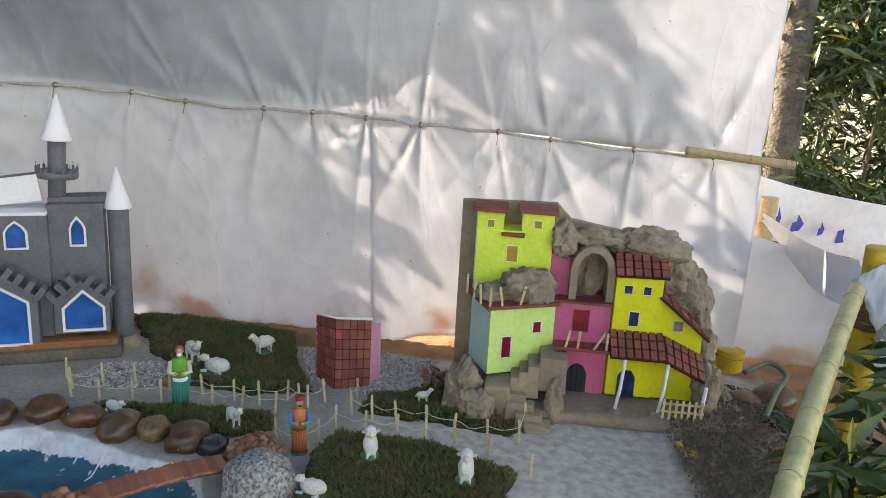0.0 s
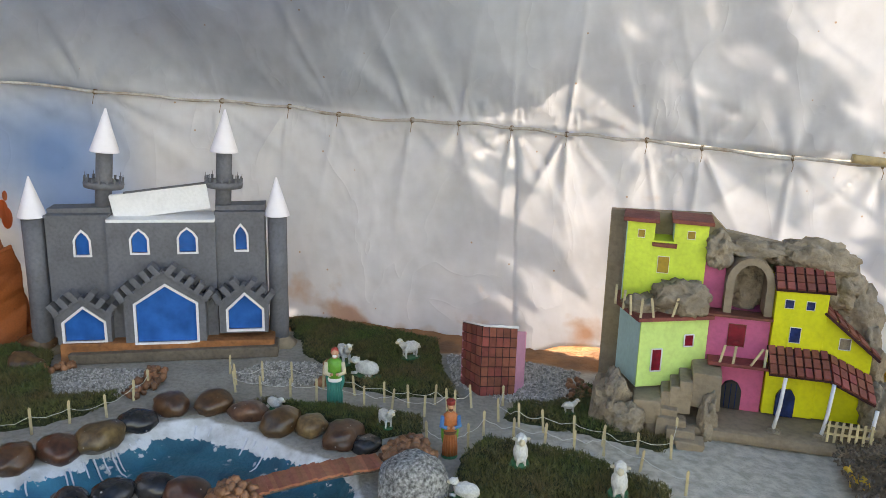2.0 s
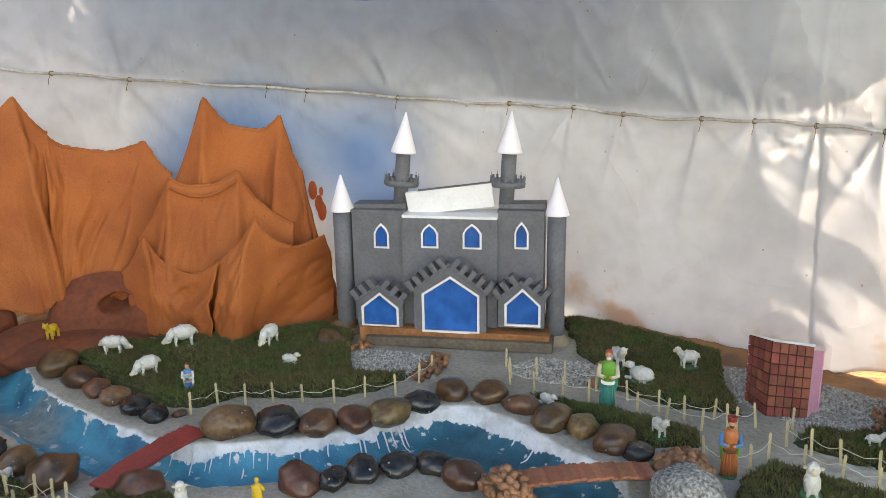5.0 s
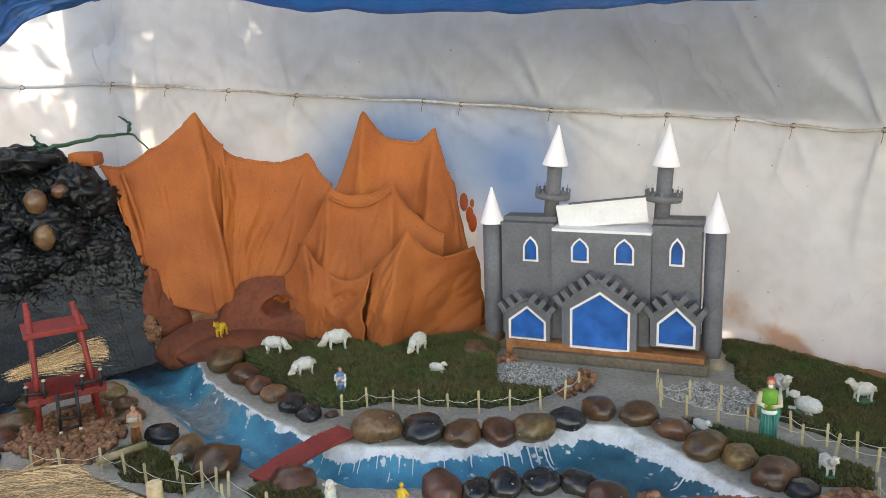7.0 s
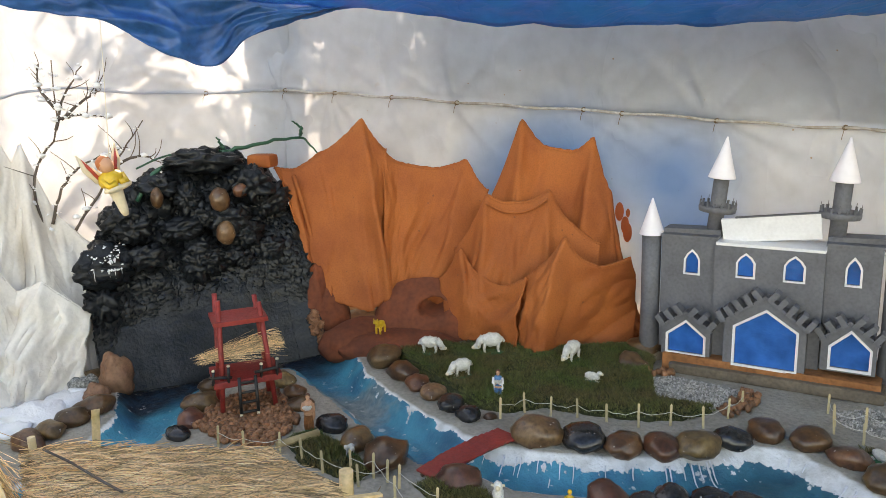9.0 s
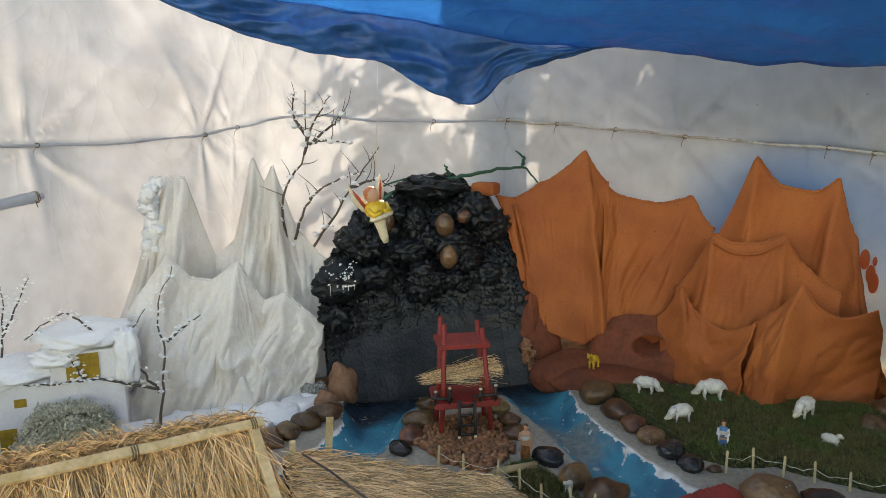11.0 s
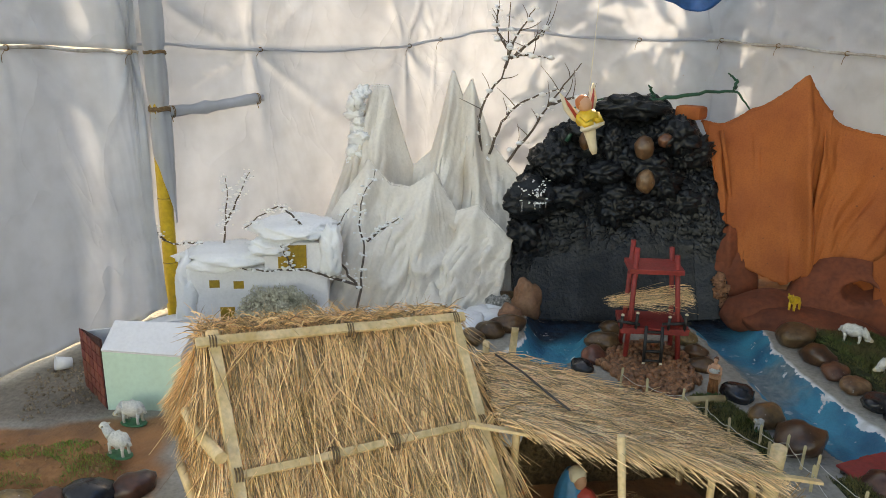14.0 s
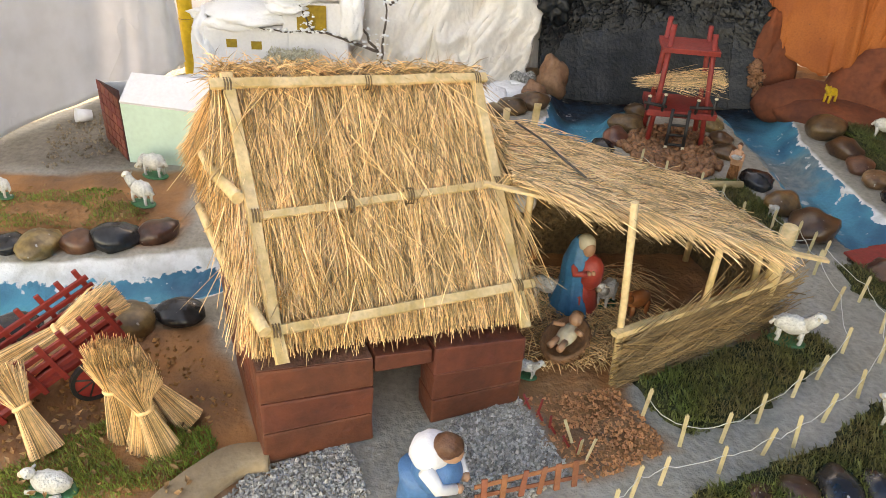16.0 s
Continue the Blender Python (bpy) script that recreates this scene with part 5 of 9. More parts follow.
    for k in range(26):
        y, z = rn.uniform(0.72, 1.62), rn.uniform(0.46, 0.86)
        if z > 0.5 + 0.5 * (1 - abs(y - 1.3) / 0.65):
            continue
        bm = bmesh.new()
        x = -3.98 - 0.33 * (z - 0.05) + 0.09 * min(1, z * 1.6)
        add_ball(bm, (x, y, z), (0.06, rn.uniform(0.05, 0.11), rn.uniform(0.04, 0.08)), sub=4, rough=0.55, freq=9, seed=30 + k)
        part("tar_lump", bm, M_TARROCK, e)
    # frosted block beside the white peaks
    bm = bmesh.new()
    add_ball(bm, (-4.07, 0.75, 0.53), (0.1, 0.12, 0.1), sub=4, rough=0.35, freq=7, seed=61)
    part("frosted_block", bm, M_TARROCK, e)
    bm = bmesh.new()
    for k in range(150):
        a, z = rn.gauss(0, 0.042), 0.53 + 0.11 * rn.random() ** 1.5
        if noise.noise(Vector((a * 30, z * 30, 4))) < -0.05:
            continue
        q = max(0, 1 - (a / 0.12) ** 2 - ((z - 0.53) / 0.115) ** 2)
        add_ball(bm, (-4.062 + 0.1 * q ** 0.5, 0.75 + a, z), (0.006, rn.uniform(0.002, 0.008), rn.uniform(0.002, 0.006)), sub=1, rough=0.5, seed=k)
        if k % 14 == 0:
            add_tube(bm, [(-3.962, 0.75 + a, 0.54), (-3.958, 0.75 + a, 0.54 - rn.uniform(0.02, 0.05))], 0.0016, 4)
    part("frost", bm, M_FROST, e, "white frost paint flecks")["kind"] = "stuff"
    for k in range(9):
        bm = bmesh.new()
        add_ball(bm, (-3.87 + rn.gauss(0, 0.012), 1.70 + rn.gauss(0, 0.02), 0.02 + 0.017 * k), (0.03, rn.uniform(0.016, 0.03), 0.022), sub=3, rough=0.8, freq=12, seed=k)
        part("rust_crust", bm, M_RUST, e, "rusty clay crust at the cliff edge")
    for c, r, m_, s in (((-4.03, 1.3, 0.79), (0.04, 0.05, 0.06), M_TANSTONE, 3), ((-3.98, 1.3, 0.63), (0.035, 0.045, 0.06), M_TANSTONE, 5), ((-4.06, 1.42, 0.82), (0.03, 0.04, 0.035), M_STONE, 7), ((-4.1, 1.02, 0.82), (0.04, 0.03, 0.05), M_STONE, 8)):
        bm = bmesh.new()
        add_ball(bm, c, r, sub=3, rough=0.12, seed=s)
        part("set_stone", bm, m_, e, "smooth river stone set in tar")


rock_cliff()


# ---- thatched hut ----
HUT = Matrix(((-0.316, -0.949, 0, -1.54), (0.949, -0.316, 0, -0.34), (0, 0, 1, 0), (0, 0, 0, 1)))   # x along the front, y inwards


def straw_sheet(name, corners, count, parent, length, seed, thick=0.012, w=0.0011, droop=0.02, spread=0.12, slits=()):
    """Loose stems laid down a slope; corners: top left, top right, bottom left, bottom right."""
    r = random.Random(seed)
    tl, tr, bl, br = [Vector(c) for c in corners]
    nor = (tr - tl).cross(bl - tl).normalized()
    if nor.z < 0:
        nor = -nor
    vs, fs = [], []
    for _ in range(count):
        s, v = r.random(), r.random()
        if slits and min(abs(s + 0.014 * math.sin(v * 7) - q) for q in slits) < 0.012 and r.random() < 0.96:
            continue
        lock = noise.noise(Vector((s * 17, v * 2.4, seed)))   # stems lie in locks, with hollows between
        if lock < -0.25 and r.random() < 0.6:
            continue
        a = tl.lerp(tr, s)
        b = bl.lerp(br, s)
        down = (b - a)
        L = down.length
        down.normalize()
        side = down.cross(nor).normalized()
        ln = length * r.uniform(0.5, 1.3)
        ln = min(ln, max(0.03, (0.99 + r.uniform(0, 0.07) - v) * L / 0.6))
        p = a.lerp(b, v) + nor * (r.uniform(0, thick) + thick * 0.7 * (0.3 + lock)) - down * ln * min(0.4, v * 2)
        d = (down + side * (r.gauss(0, spread) + 0.16 * noise.noise(Vector((s * 9, v * 3.2, seed + 4)))) + nor * r.gauss(0.0, 0.05)).normalized()
        k = r.uniform(0.5, 1.35) * w
        q0, q1, q2 = p, p + d * ln * 0.5 + nor * r.uniform(0, 0.006), p + d * ln - nor * r.uniform(0, droop)
        i = len(vs)
        for q, f in ((q0, 1.0), (q1, 1.0), (q2, 0.6)):
            vs += [q - side * k * f, q + side * k * f, q + nor * k * 1.2]
        for j in (0, 3):
            fs += [(i + j, i + j + 3, i + j + 5, i + j + 2), (i + j + 2, i + j + 5, i + j + 4, i + j + 1)]
    ob = obj(name, vs, fs, M_STRAW, parent)
    ob["kind"] = "stuff"
    return ob


def slab(name, corners, t, material, parent, label=""):
    c = [Vector(p) for p in corners]
    nor = (c[1] - c[0]).cross(c[2] - c[0]).normalized()
    if nor.z < 0:
        nor = -nor
    vs = [c[0], c[1], c[3], c[2]] + [p - nor * t for p in (c[0], c[1], c[3], c[2])]
    return obj(name, vs, [(0, 1, 2, 3), (7, 6, 5, 4), (0, 4, 5, 1), (1, 5, 6, 2), (2, 6, 7, 3), (3, 7, 4, 0)], material, parent, label)


def lath(name, a, b, w, parent, material=None, t=0.006, up=(0, 0, 1)):
    """A flat split-bamboo strip from a to b."""
    a, b = Vector(a), Vector(b)
    d = (b - a).normalized()
    s = d.cross(Vector(up)).normalized()
    n = s.cross(d).normalized()
    k = 9
    sway = 0.003 * min(1, (b - a).length / 0.3)
    vs, fs = [], []
    for i in range(k):
        p = a.lerp(b, i / (k - 1)) + n * sway * noise.noise(Vector((i * 0.9, a.x * 9, b.y * 7))) + s * sway * noise.noise(Vector((i * 0.7, a.y * 9, 3)))
        ww = w * (1 + 0.12 * noise.noise(Vector((i, a.z * 30, 2))))
        vs += [p - s * ww / 2, p + s * ww / 2, p + s * ww * 0.4 + n * t, p - s * ww * 0.4 + n * t]
    for i in range(k - 1):
        o = i * 4
        fs += [(o + j, o + (j + 1) % 4, o + 4 + (j + 1) % 4, o + 4 + j) for j in range(4)]
    fs += [(3, 2, 1, 0), (k * 4 - 4, k * 4 - 3, k * 4 - 2, k * 4 - 1)]
    return obj(name, vs, fs, material or M_SPLIT, parent)


def hut():
    e = empty("thatched_hut", Matrix.Identity(4), "brown block hut with a steep straw roof and split bamboo battens", "hut")
    # walls of large painted blocks in three courses
    ch = 0.088

    def settle(bm):
        inv = HUT.inverted()
        for v in bm.verts:
            v.co.z *= 0.97 - 0.26 * (inv @ v.co).x / 0.6

    def blocks(fixed, axis, spans, course, foot=0.0):
        for a, b in spans:
            bm = bmesh.new()
            g = 0.0015
            lo = (a + g, fixed, course * ch + foot + g) if axis == "x" else (fixed, a + g, course * ch + g)
            hi = (b - g, fixed + 0.085, course * ch + ch - g) if axis == "x" else (fixed + 0.085, b - g, course * ch + ch - g)
            add_box(bm, lo, hi, HUT, 0.006, 0.003)
            settle(bm)
            part("block", bm, M_BROWN, e)

    for c in range(3):
        blocks(0.0, "x", [(0.0, 0.24)], c)
        blocks(0.0, "x", [(0.375, 0.6)], c)
        if c == 2:
            blocks(0.004, "x", [(0.24, 0.375)], c, ch * 0.45)
        blocks(0.0, "y", [(0.085, 0.27), (0.27, 0.5)] if c % 2 else [(0.085, 0.34), (0.34, 0.5)], c)
        blocks(0.515, "y", [(0.085, 0.27), (0.27, 0.5)], c)
        bm = bmesh.new()
        add_box(bm, (0.085, 0.415, c * ch), (0.515, 0.5, c * ch + ch - 0.002), HUT, 0.006)
        settle(bm)
        part("block", bm, M_BROWN, e)
    for lo, hi in (((0.003, 0.0035, 0.0), (0.237, 0.08, 0.262)), ((0.378, 0.0035, 0.0), (0.597, 0.08, 0.262)), ((0.0035, 0.086, 0.0), (0.08, 0.497, 0.262))):
        bm = bmesh.new()
        add_box(bm, lo, hi, HUT)
        settle(bm)
        part("mortar", bm, M_MORTAR, e, "pale brown mortar between the blocks")
    # roof corners
    rl, rr = Vector((-1.945, -0.45, 0.70)), Vector((-2.20, 0.115, 0.625))
    el, er = Vector((-1.565, -0.345, 0.305)), Vector((-1.81, 0.26, 0.215))
    bl, br = Vector((-2.33, -0.48, 0.3)), Vector((-2.52, 0.06, 0.27))
    ec = el.lerp(er, 0.95)
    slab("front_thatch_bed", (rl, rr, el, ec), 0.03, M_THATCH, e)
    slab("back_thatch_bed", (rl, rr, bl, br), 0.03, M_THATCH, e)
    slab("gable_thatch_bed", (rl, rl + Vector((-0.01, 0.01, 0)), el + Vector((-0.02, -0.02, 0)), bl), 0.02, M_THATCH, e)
    straw_sheet("front_straw", (rl, rr, el, ec), 30000, e, 0.19, 1, 0.024, w=0.0011, spread=0.13, slits=(0.2, 0.36, 0.55, 0.71, 0.86))
    straw_sheet("loose_straw", (rl, rr, el, ec), 1500, e, 0.17, 7, 0.036, w=0.0012, spread=0.6, droop=0.0)
    straw_sheet("eave_straw", (rl.lerp(el, 0.86), rr.lerp(ec, 0.86), el, ec), 3000, e, 0.13, 6, 0.02, w=0.0009, spread=0.22, droop=0.05)
    straw_sheet("gable_straw", (rl, rl + Vector((-0.03, 0.0, 0)), (-1.575, -0.345, 0.365), (-2.1, -0.575, 0.475)), 9000, e, 0.14, 2, 0.022, w=0.0008, spread=0.12)
    straw_sheet("back_straw", (rl, rr, bl, br), 1500, e, 0.16, 3)
    # a ragged crest: stem ends stand up and lie over the ridge
    rg = random.Random(4)
    tv, tf = [], []
    along = (rr - rl).normalized()
    back = Vector((along.y, -along.x, 0))
    for _ in range(3600):
        q = rl.lerp(rr, rg.uniform(0.0, 1.02)) + back * rg.gauss(0, 0.014) + Vector((0, 0, rg.uniform(-0.01, 0.022)))
        d = (along * rg.gauss(0, 0.6) + back * rg.gauss(0, 0.9) + Vector((0, 0, rg.gauss(0.15, 0.35)))).normalized() * rg.uniform(0.025, 0.075)
        w_ = along.cross(d).normalized() * rg.uniform(0.0005, 0.0011)
        n0 = len(tv)
        tv += [q - w_, q + w_, q + d * 0.5 + w_ * 0.8, q + d + Vector((0, 0, -0.015)), q + d * 0.5 - w_ * 0.8, q + Vector((0, 0, 0.002)), q + d * 0.5 + Vector((0, 0, 0.002))]
        tf += [(n0, n0 + 5, n0 + 6, n0 + 4), (n0 + 5, n0 + 1, n0 + 2, n0 + 6), (n0 + 6, n0 + 2, n0 + 3), (n0 + 4, n0 + 6, n0 + 3)]
    obj("ridge_straw", tv, tf, M_STRAW, e)["kind"] = "stuff"
    up = (rr - rl).cross(el - rl).normalized()
    up = up if up.z > 0 else -up
    o = up * 0.04

    def on(s, v):
        return rl.lerp(rr, s).lerp(el.lerp(er, s), v) + o
    lath("batten", on(-0.03, 0.067) + up * 0.008, on(1.02, 0.034) + up * 0.008, 0.025, e, up=up)
    lath("batten", on(0.045, 0.568), on(0.99, 0.488), 0.019, e, up=up)
    lath("batten", on(0.02, 0.979) + up * 0.004, on(0.97, 0.911) + up * 0.004, 0.022, e, up=up)
    lath("batten", on(0.028, 0.02) + up * 0.004, on(0.06, 1.09) + up * 0.004, 0.028, e, up=up)
    lath("batten", on(0.978, 0.02) + up * 0.004, on(0.892, 1.08) + up * 0.004, 0.028, e, up=up)
    for a, b in (((-1.70, -0.372, 0.55), (-1.90, -0.478, 0.55)), ((-1.53, -0.312, 0.36), (-1.86, -0.487, 0.445))):
        tube("gable_pole", smooth_line([a, Vector(a).lerp(Vector(b), 0.5) + Vector((0, -0.008, 0.004)), b], 10), [0.013 - 0.0003 * k for k in range(10)], M_SPLIT, e, n=9)
    for s, v in ((0.025, 0.066), (0.52, 0.05), (0.978, 0.036), (0.048, 0.567), (0.36, 0.542), (0.58, 0.523), (0.935, 0.493), (0.055, 0.977), (0.905, 0.916)):
        c = on(s, v)
        bm = bmesh.new()
        for k in range(3):
            d = (er - el).normalized() * (k - 1) * 0.006
            add_tube(bm, [c + d + up * 0.016 * math.cos(a) + (el - rl).normalized() * 0.018 * math.sin(a) for a in [2 * math.pi * j / 9 for j in range(10)]], 0.0018, 4, caps=False)
        part("lashing", bm, M_ROPE, e, "jute string lashing")


hut()


def shelter():
    e = empty("thatched_shelter", Matrix.Identity(4), "open straw-roofed lean-to of bamboo stakes beside the hut", "shelter")
    fl, fr = Vector((-1.88, 0.18, 0.49)), Vector((-1.86, 0.90, 0.31))
    bl, br = Vector((-2.42, 0.21, 0.42)), Vector((-2.38, 0.90, 0.225))
    straw_sheet("straw_roof", (bl, fl, br + Vector((0, -0.05, 0.014)), fr + Vector((0, -0.05, 0.014))), 12000, e, 0.15, 11, 0.02, w=0.0011, spread=0.75)
    straw_sheet("straw_fringe", (bl.lerp(fl, 0.93), br.lerp(fr, 0.93), fl, fr), 500, e, 0.08, 12, 0.012, spread=0.8)
    for a, b, r in (((-1.79, 0.47, 0), (-1.80, 0.44, 0.5), 0.009), ((-1.91, 0.7, 0), (-1.90, 0.71, 0.37), 0.009), ((-2.02, 0.92, 0), (-2.0, 0.93, 0.33), 0.02), ((-2.04, 0.9, 0), (-2.02, 0.88, 0.31), 0.009),
                    ((-2.4, 0.25, 0), (-2.41, 0.25, 0.47), 0.01), ((-2.36, 0.85, 0), (-2.36, 0.85, 0.24), 0.01), ((-1.98, 0.23, 0), (-1.96, 0.25, 0.47), 0.009)):
        tube("stake", [a, Vector(a).lerp(Vector(b), 0.5) + Vector((0.003, 0.003, 0)), b], r, M_SPLIT, e)
    lath("eave_pole", fl + Vector((0.01, -0.06, 0.012)), fr + Vector((0.01, 0.05, 0.012)), 0.02, e)
    lath("rail", (-1.765, 0.44, 0.165), (-2.03, 0.99, 0.155), 0.024, e, t=0.012)
    # low wattle screen: thin twigs laid lengthwise between the stakes
    rw = random.Random(13)
    wa, wb = Vector((-1.775, 0.47, 0)), Vector((-2.015, 0.945, 0))
    run = (wb - wa).normalized()
    face = Vector((run.y, -run.x, 0))
    face = face if face.x > 0 else -face
    tv, tf = [], []
    for _ in range(1500):
        u = rw.uniform(-0.06, 0.95)
        ln = rw.uniform(0.06, 0.2)
        q = wa.lerp(wb, u) + face * rw.uniform(-0.004, 0.014) + Vector((0, 0, rw.uniform(0.002, 0.155)))
        d = (run + Vector((0, 0, rw.gauss(0, 0.42))) + face * rw.gauss(0, 0.05)).normalized() * ln
        t = rw.uniform(0.0008, 0.002)
        n0 = len(tv)
        for c in (q, q + d * 0.5 + face * 0.003, q + d):
            tv += [c + Vector((0, 0, t)), c + face * t, c - Vector((0, 0, t))]
        for k in (0, 3):
            tf += [(n0 + k, n0 + k + 3, n0 + k + 4, n0 + k + 1), (n0 + k + 1, n0 + k + 4, n0 + k + 5, n0 + k + 2)]
    obj("wattle_wall", tv, tf, island_vary(mat("dry_twig", (0.36, 0.22, 0.10), 0.75, 0.3, 20, 0.2, 120), 0.5), e)["kind"] = "stuff"
    # Sheets in the dark bed colour close the wattle's gaps, back and side.
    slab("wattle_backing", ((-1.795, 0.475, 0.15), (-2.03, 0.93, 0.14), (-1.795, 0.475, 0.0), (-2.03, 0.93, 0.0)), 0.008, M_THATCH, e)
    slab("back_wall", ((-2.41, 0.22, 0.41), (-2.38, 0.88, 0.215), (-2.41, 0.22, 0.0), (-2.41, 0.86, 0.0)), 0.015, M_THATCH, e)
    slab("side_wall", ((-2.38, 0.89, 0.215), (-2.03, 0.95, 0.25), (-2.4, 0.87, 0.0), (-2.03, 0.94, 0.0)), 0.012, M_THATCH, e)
    straw_sheet("floor_straw", ((-2.3, 0.25, 0.012), (-2.3, 0.7, 0.012), (-1.83, 0.25, 0.012), (-1.83, 0.55, 0.012)), 1500, e, 0.12, 15, 0.01, spread=2.0)
    tube("loose_branch", [(-2.36, 0.27, 0.45), (-2.2, 0.31, 0.47), (-2.06, 0.36, 0.462), (-2.0, 0.385, 0.458)], 0.003, M_BARK, e, "dark dry stick")


shelter()


# ---- village ----
def tiles(parent, corner, across, down, na, nd, thick=0.008):
    """A tiled slope: a dark bed with separate tiles on it."""
    c, a, d = Vector(corner), Vector(across), Vector(down)
    n = a.cross(d).normalized()
    n = n if n.z > 0 else -n
    bed = slab("roof_bed", (c, c + a, c + d, c + a + d), 0.008, M_TILEGAP, parent, "dark roof bed")
    ta, td = a / na, d / nd
    g = 0.12
    vs = []
    for k, t in ((0, 0.001), (1, thick)):
        for u, v in ((g, g), (1 - g, g), (1 - g, 1 - g * 0.3), (g, 1 - g * 0.3)):
            vs.append((ta * u + td * v + n * t) * 1.0)
    me = bpy.data.meshes.new("roof_tile")
    me.from_pydata([tuple(v) for v in vs], [], [(3, 2, 1, 0), (4, 5, 6, 7), (0, 1, 5, 4), (1, 2, 6, 5), (2, 3, 7, 6), (3, 0, 4, 7)])
    me.materials.append(M_REDTILE)
    for i in range(na):
        for j in range(nd):
            ob = new("roof_tile", me)
            ob.parent = bed
            ob.location = c + ta * i + td * j + n * rnd(0, 0.0015)


def window(parent, x, y, z, w, h, film, border=M_WHITE, bw=0.0014, name="window"):
    p = [(x, z), (x + w, z), (x + w, z + h), (x, z + h)]
    fr = frame_prism(name, p, bw, y - 0.005, y + 0.004, border, parent, "")
    prism("film", p, y - 0.002, y + 0.002, film, fr)
    return fr


def mudlump(parent, c, r, seed, m=None, name="mud_rock"):
    bm = bmesh.new()
    add_ball(bm, c, r, sub=4, rough=0.45, freq=6, seed=seed)
    return part(name, bm, m or M_MUD, parent)


def stick(parent, a, b, w=0.009, name="stick"):
    return lath(name, a, b, w, parent, M_STICK, 0.0025, up=(0.2, -1, 0.1))


def village():
    e = empty("mud_hillside", Matrix.Identity(4), "grey-brown mud hillside slab with lumpy rocks behind the houses", "hillside")
    prism("back_slab", [(-0.345, 0.0), (0.72, 0.0), (0.70, 0.2), (0.63, 0.36), (0.53, 0.54), (0.42, 0.63), (0.28, 0.655), (0.09, 0.685), (0.03, 0.745), (-0.345, 0.735)], 3.33, 3.385, M_MUDFLAT, e, "grey mud backing slab")
    box("mud_terrace", (-0.36, 2.95, 0.0), (0.78, 3.33, 0.05), M_MUDFLAT, e, "smooth mud terrace", 0.02, 0.008)
    # lime tower house
    lime = empty("lime_house", Matrix.Identity(4), "lime green model house with red flat roofs and ochre windows", "model house", "village houses")
    bm = bmesh.new()
    for a, b, z0, z1 in ((-0.275, 0.015, 0.4, 0.655), (-0.275, -0.175, 0.655, 0.725), (-0.105, 0.015, 0.655, 0.728)):
        add_box(bm, (a, 3.2, z0), (b, 3.33, z1), bevel=0.002)
    part("house_wall", bm, M_LIME, lime)
    box("side_wall", (-0.279, 3.203, 0.4), (-0.2755, 3.33, 0.72), M_AQUA, lime, "aqua painted side")
    box("notch_side", (-0.108, 3.22, 0.66), (-0.1052, 3.33, 0.725), M_AQUA, lime, "aqua painted side", 0)
    for a, b, z in ((-0.292, -0.162, 0.728), (-0.118, 0.03, 0.732)):
        prism("flat_roof", [(a, z), (b, z - 0.002), (b, z + 0.012), (a, z + 0.015)], 3.165, 3.34, M_REDTILE, lime, "", 0.002, m=Matrix.Identity(4))
    box("ledge", (-0.182, 3.18, 0.635), (-0.092, 3.21, 0.65), M_REDTILE, lime, "red painted ledge", 0.002, 0.002)
    window(lime, -0.235, 3.2, 0.665, 0.024, 0.028, M_OCHRE)
    window(lime, -0.058, 3.2, 0.672, 0.026, 0.028, M_OCHRE)
    window(lime, -0.155, 3.2, 0.535, 0.04, 0.062, M_OCHRE)
    mudlump(lime, (-0.06, 3.13, 0.46), (0.10, 0.08, 0.075), 1)
    mudlump(lime, (-0.2, 3.12, 0.43), (0.07, 0.06, 0.035), 2)
    # terrace and lower green house
    low = empty("green_house", Matrix.Identity(4), "pale green model house with a red terrace and stick railing", "model house", "village houses")
    plan = [(-0.275, 3.2), (-0.195, 3.02), (0.045, 3.14), (0.045, 3.33), (-0.275, 3.33)]
    vs = [(x, y, z) for z in (0.14, 0.4) for x, y in plan]
    obj("house_wall", vs, [(0, 1, 6, 5), (1, 2, 7, 6), (2, 3, 8, 7), (3, 4, 9, 8), (4, 0, 5, 9), (5, 6, 7, 8, 9), (4, 3, 2, 1, 0)], M_PALEGREEN, low)
    n = Vector((-0.18, -0.08, 0)).normalized() * 0.002
    obj("side_wall", [Vector((-0.275, 3.2, 0.14)) + n, Vector((-0.196, 3.023, 0.14)) + n, Vector((-0.196, 3.023, 0.399)) + n, Vector((-0.275, 3.2, 0.399)) + n, (-0.27, 3.205, 0.14), (-0.193, 3.03, 0.14), (-0.193, 3.03, 0.399), (-0.27, 3.205, 0.399)],
        [(0, 1, 2, 3), (7, 6, 5, 4), (0, 4, 5, 1), (2, 6, 7, 3)], M_AQUA, low, "aqua painted side")
    vs = [(x, y, z) for z in (0.4, 0.413) for x, y in ((-0.3, 3.2), (-0.205, 2.985), (0.06, 3.11), (0.06, 3.33), (-0.3, 3.33))]
    obj("terrace_floor", vs, [(0, 1, 6, 5), (1, 2, 7, 6), (2, 3, 8, 7), (3, 4, 9, 8), (4, 0, 5, 9), (5, 6, 7, 8, 9), (4, 3, 2, 1, 0)], M_REDTILE, low, "red painted terrace")
    fm = Matrix.Translation((-0.195, 3.02, 0)) @ pose(0, 0, 0, 0, 0, math.degrees(math.atan2(0.12, 0.24)))
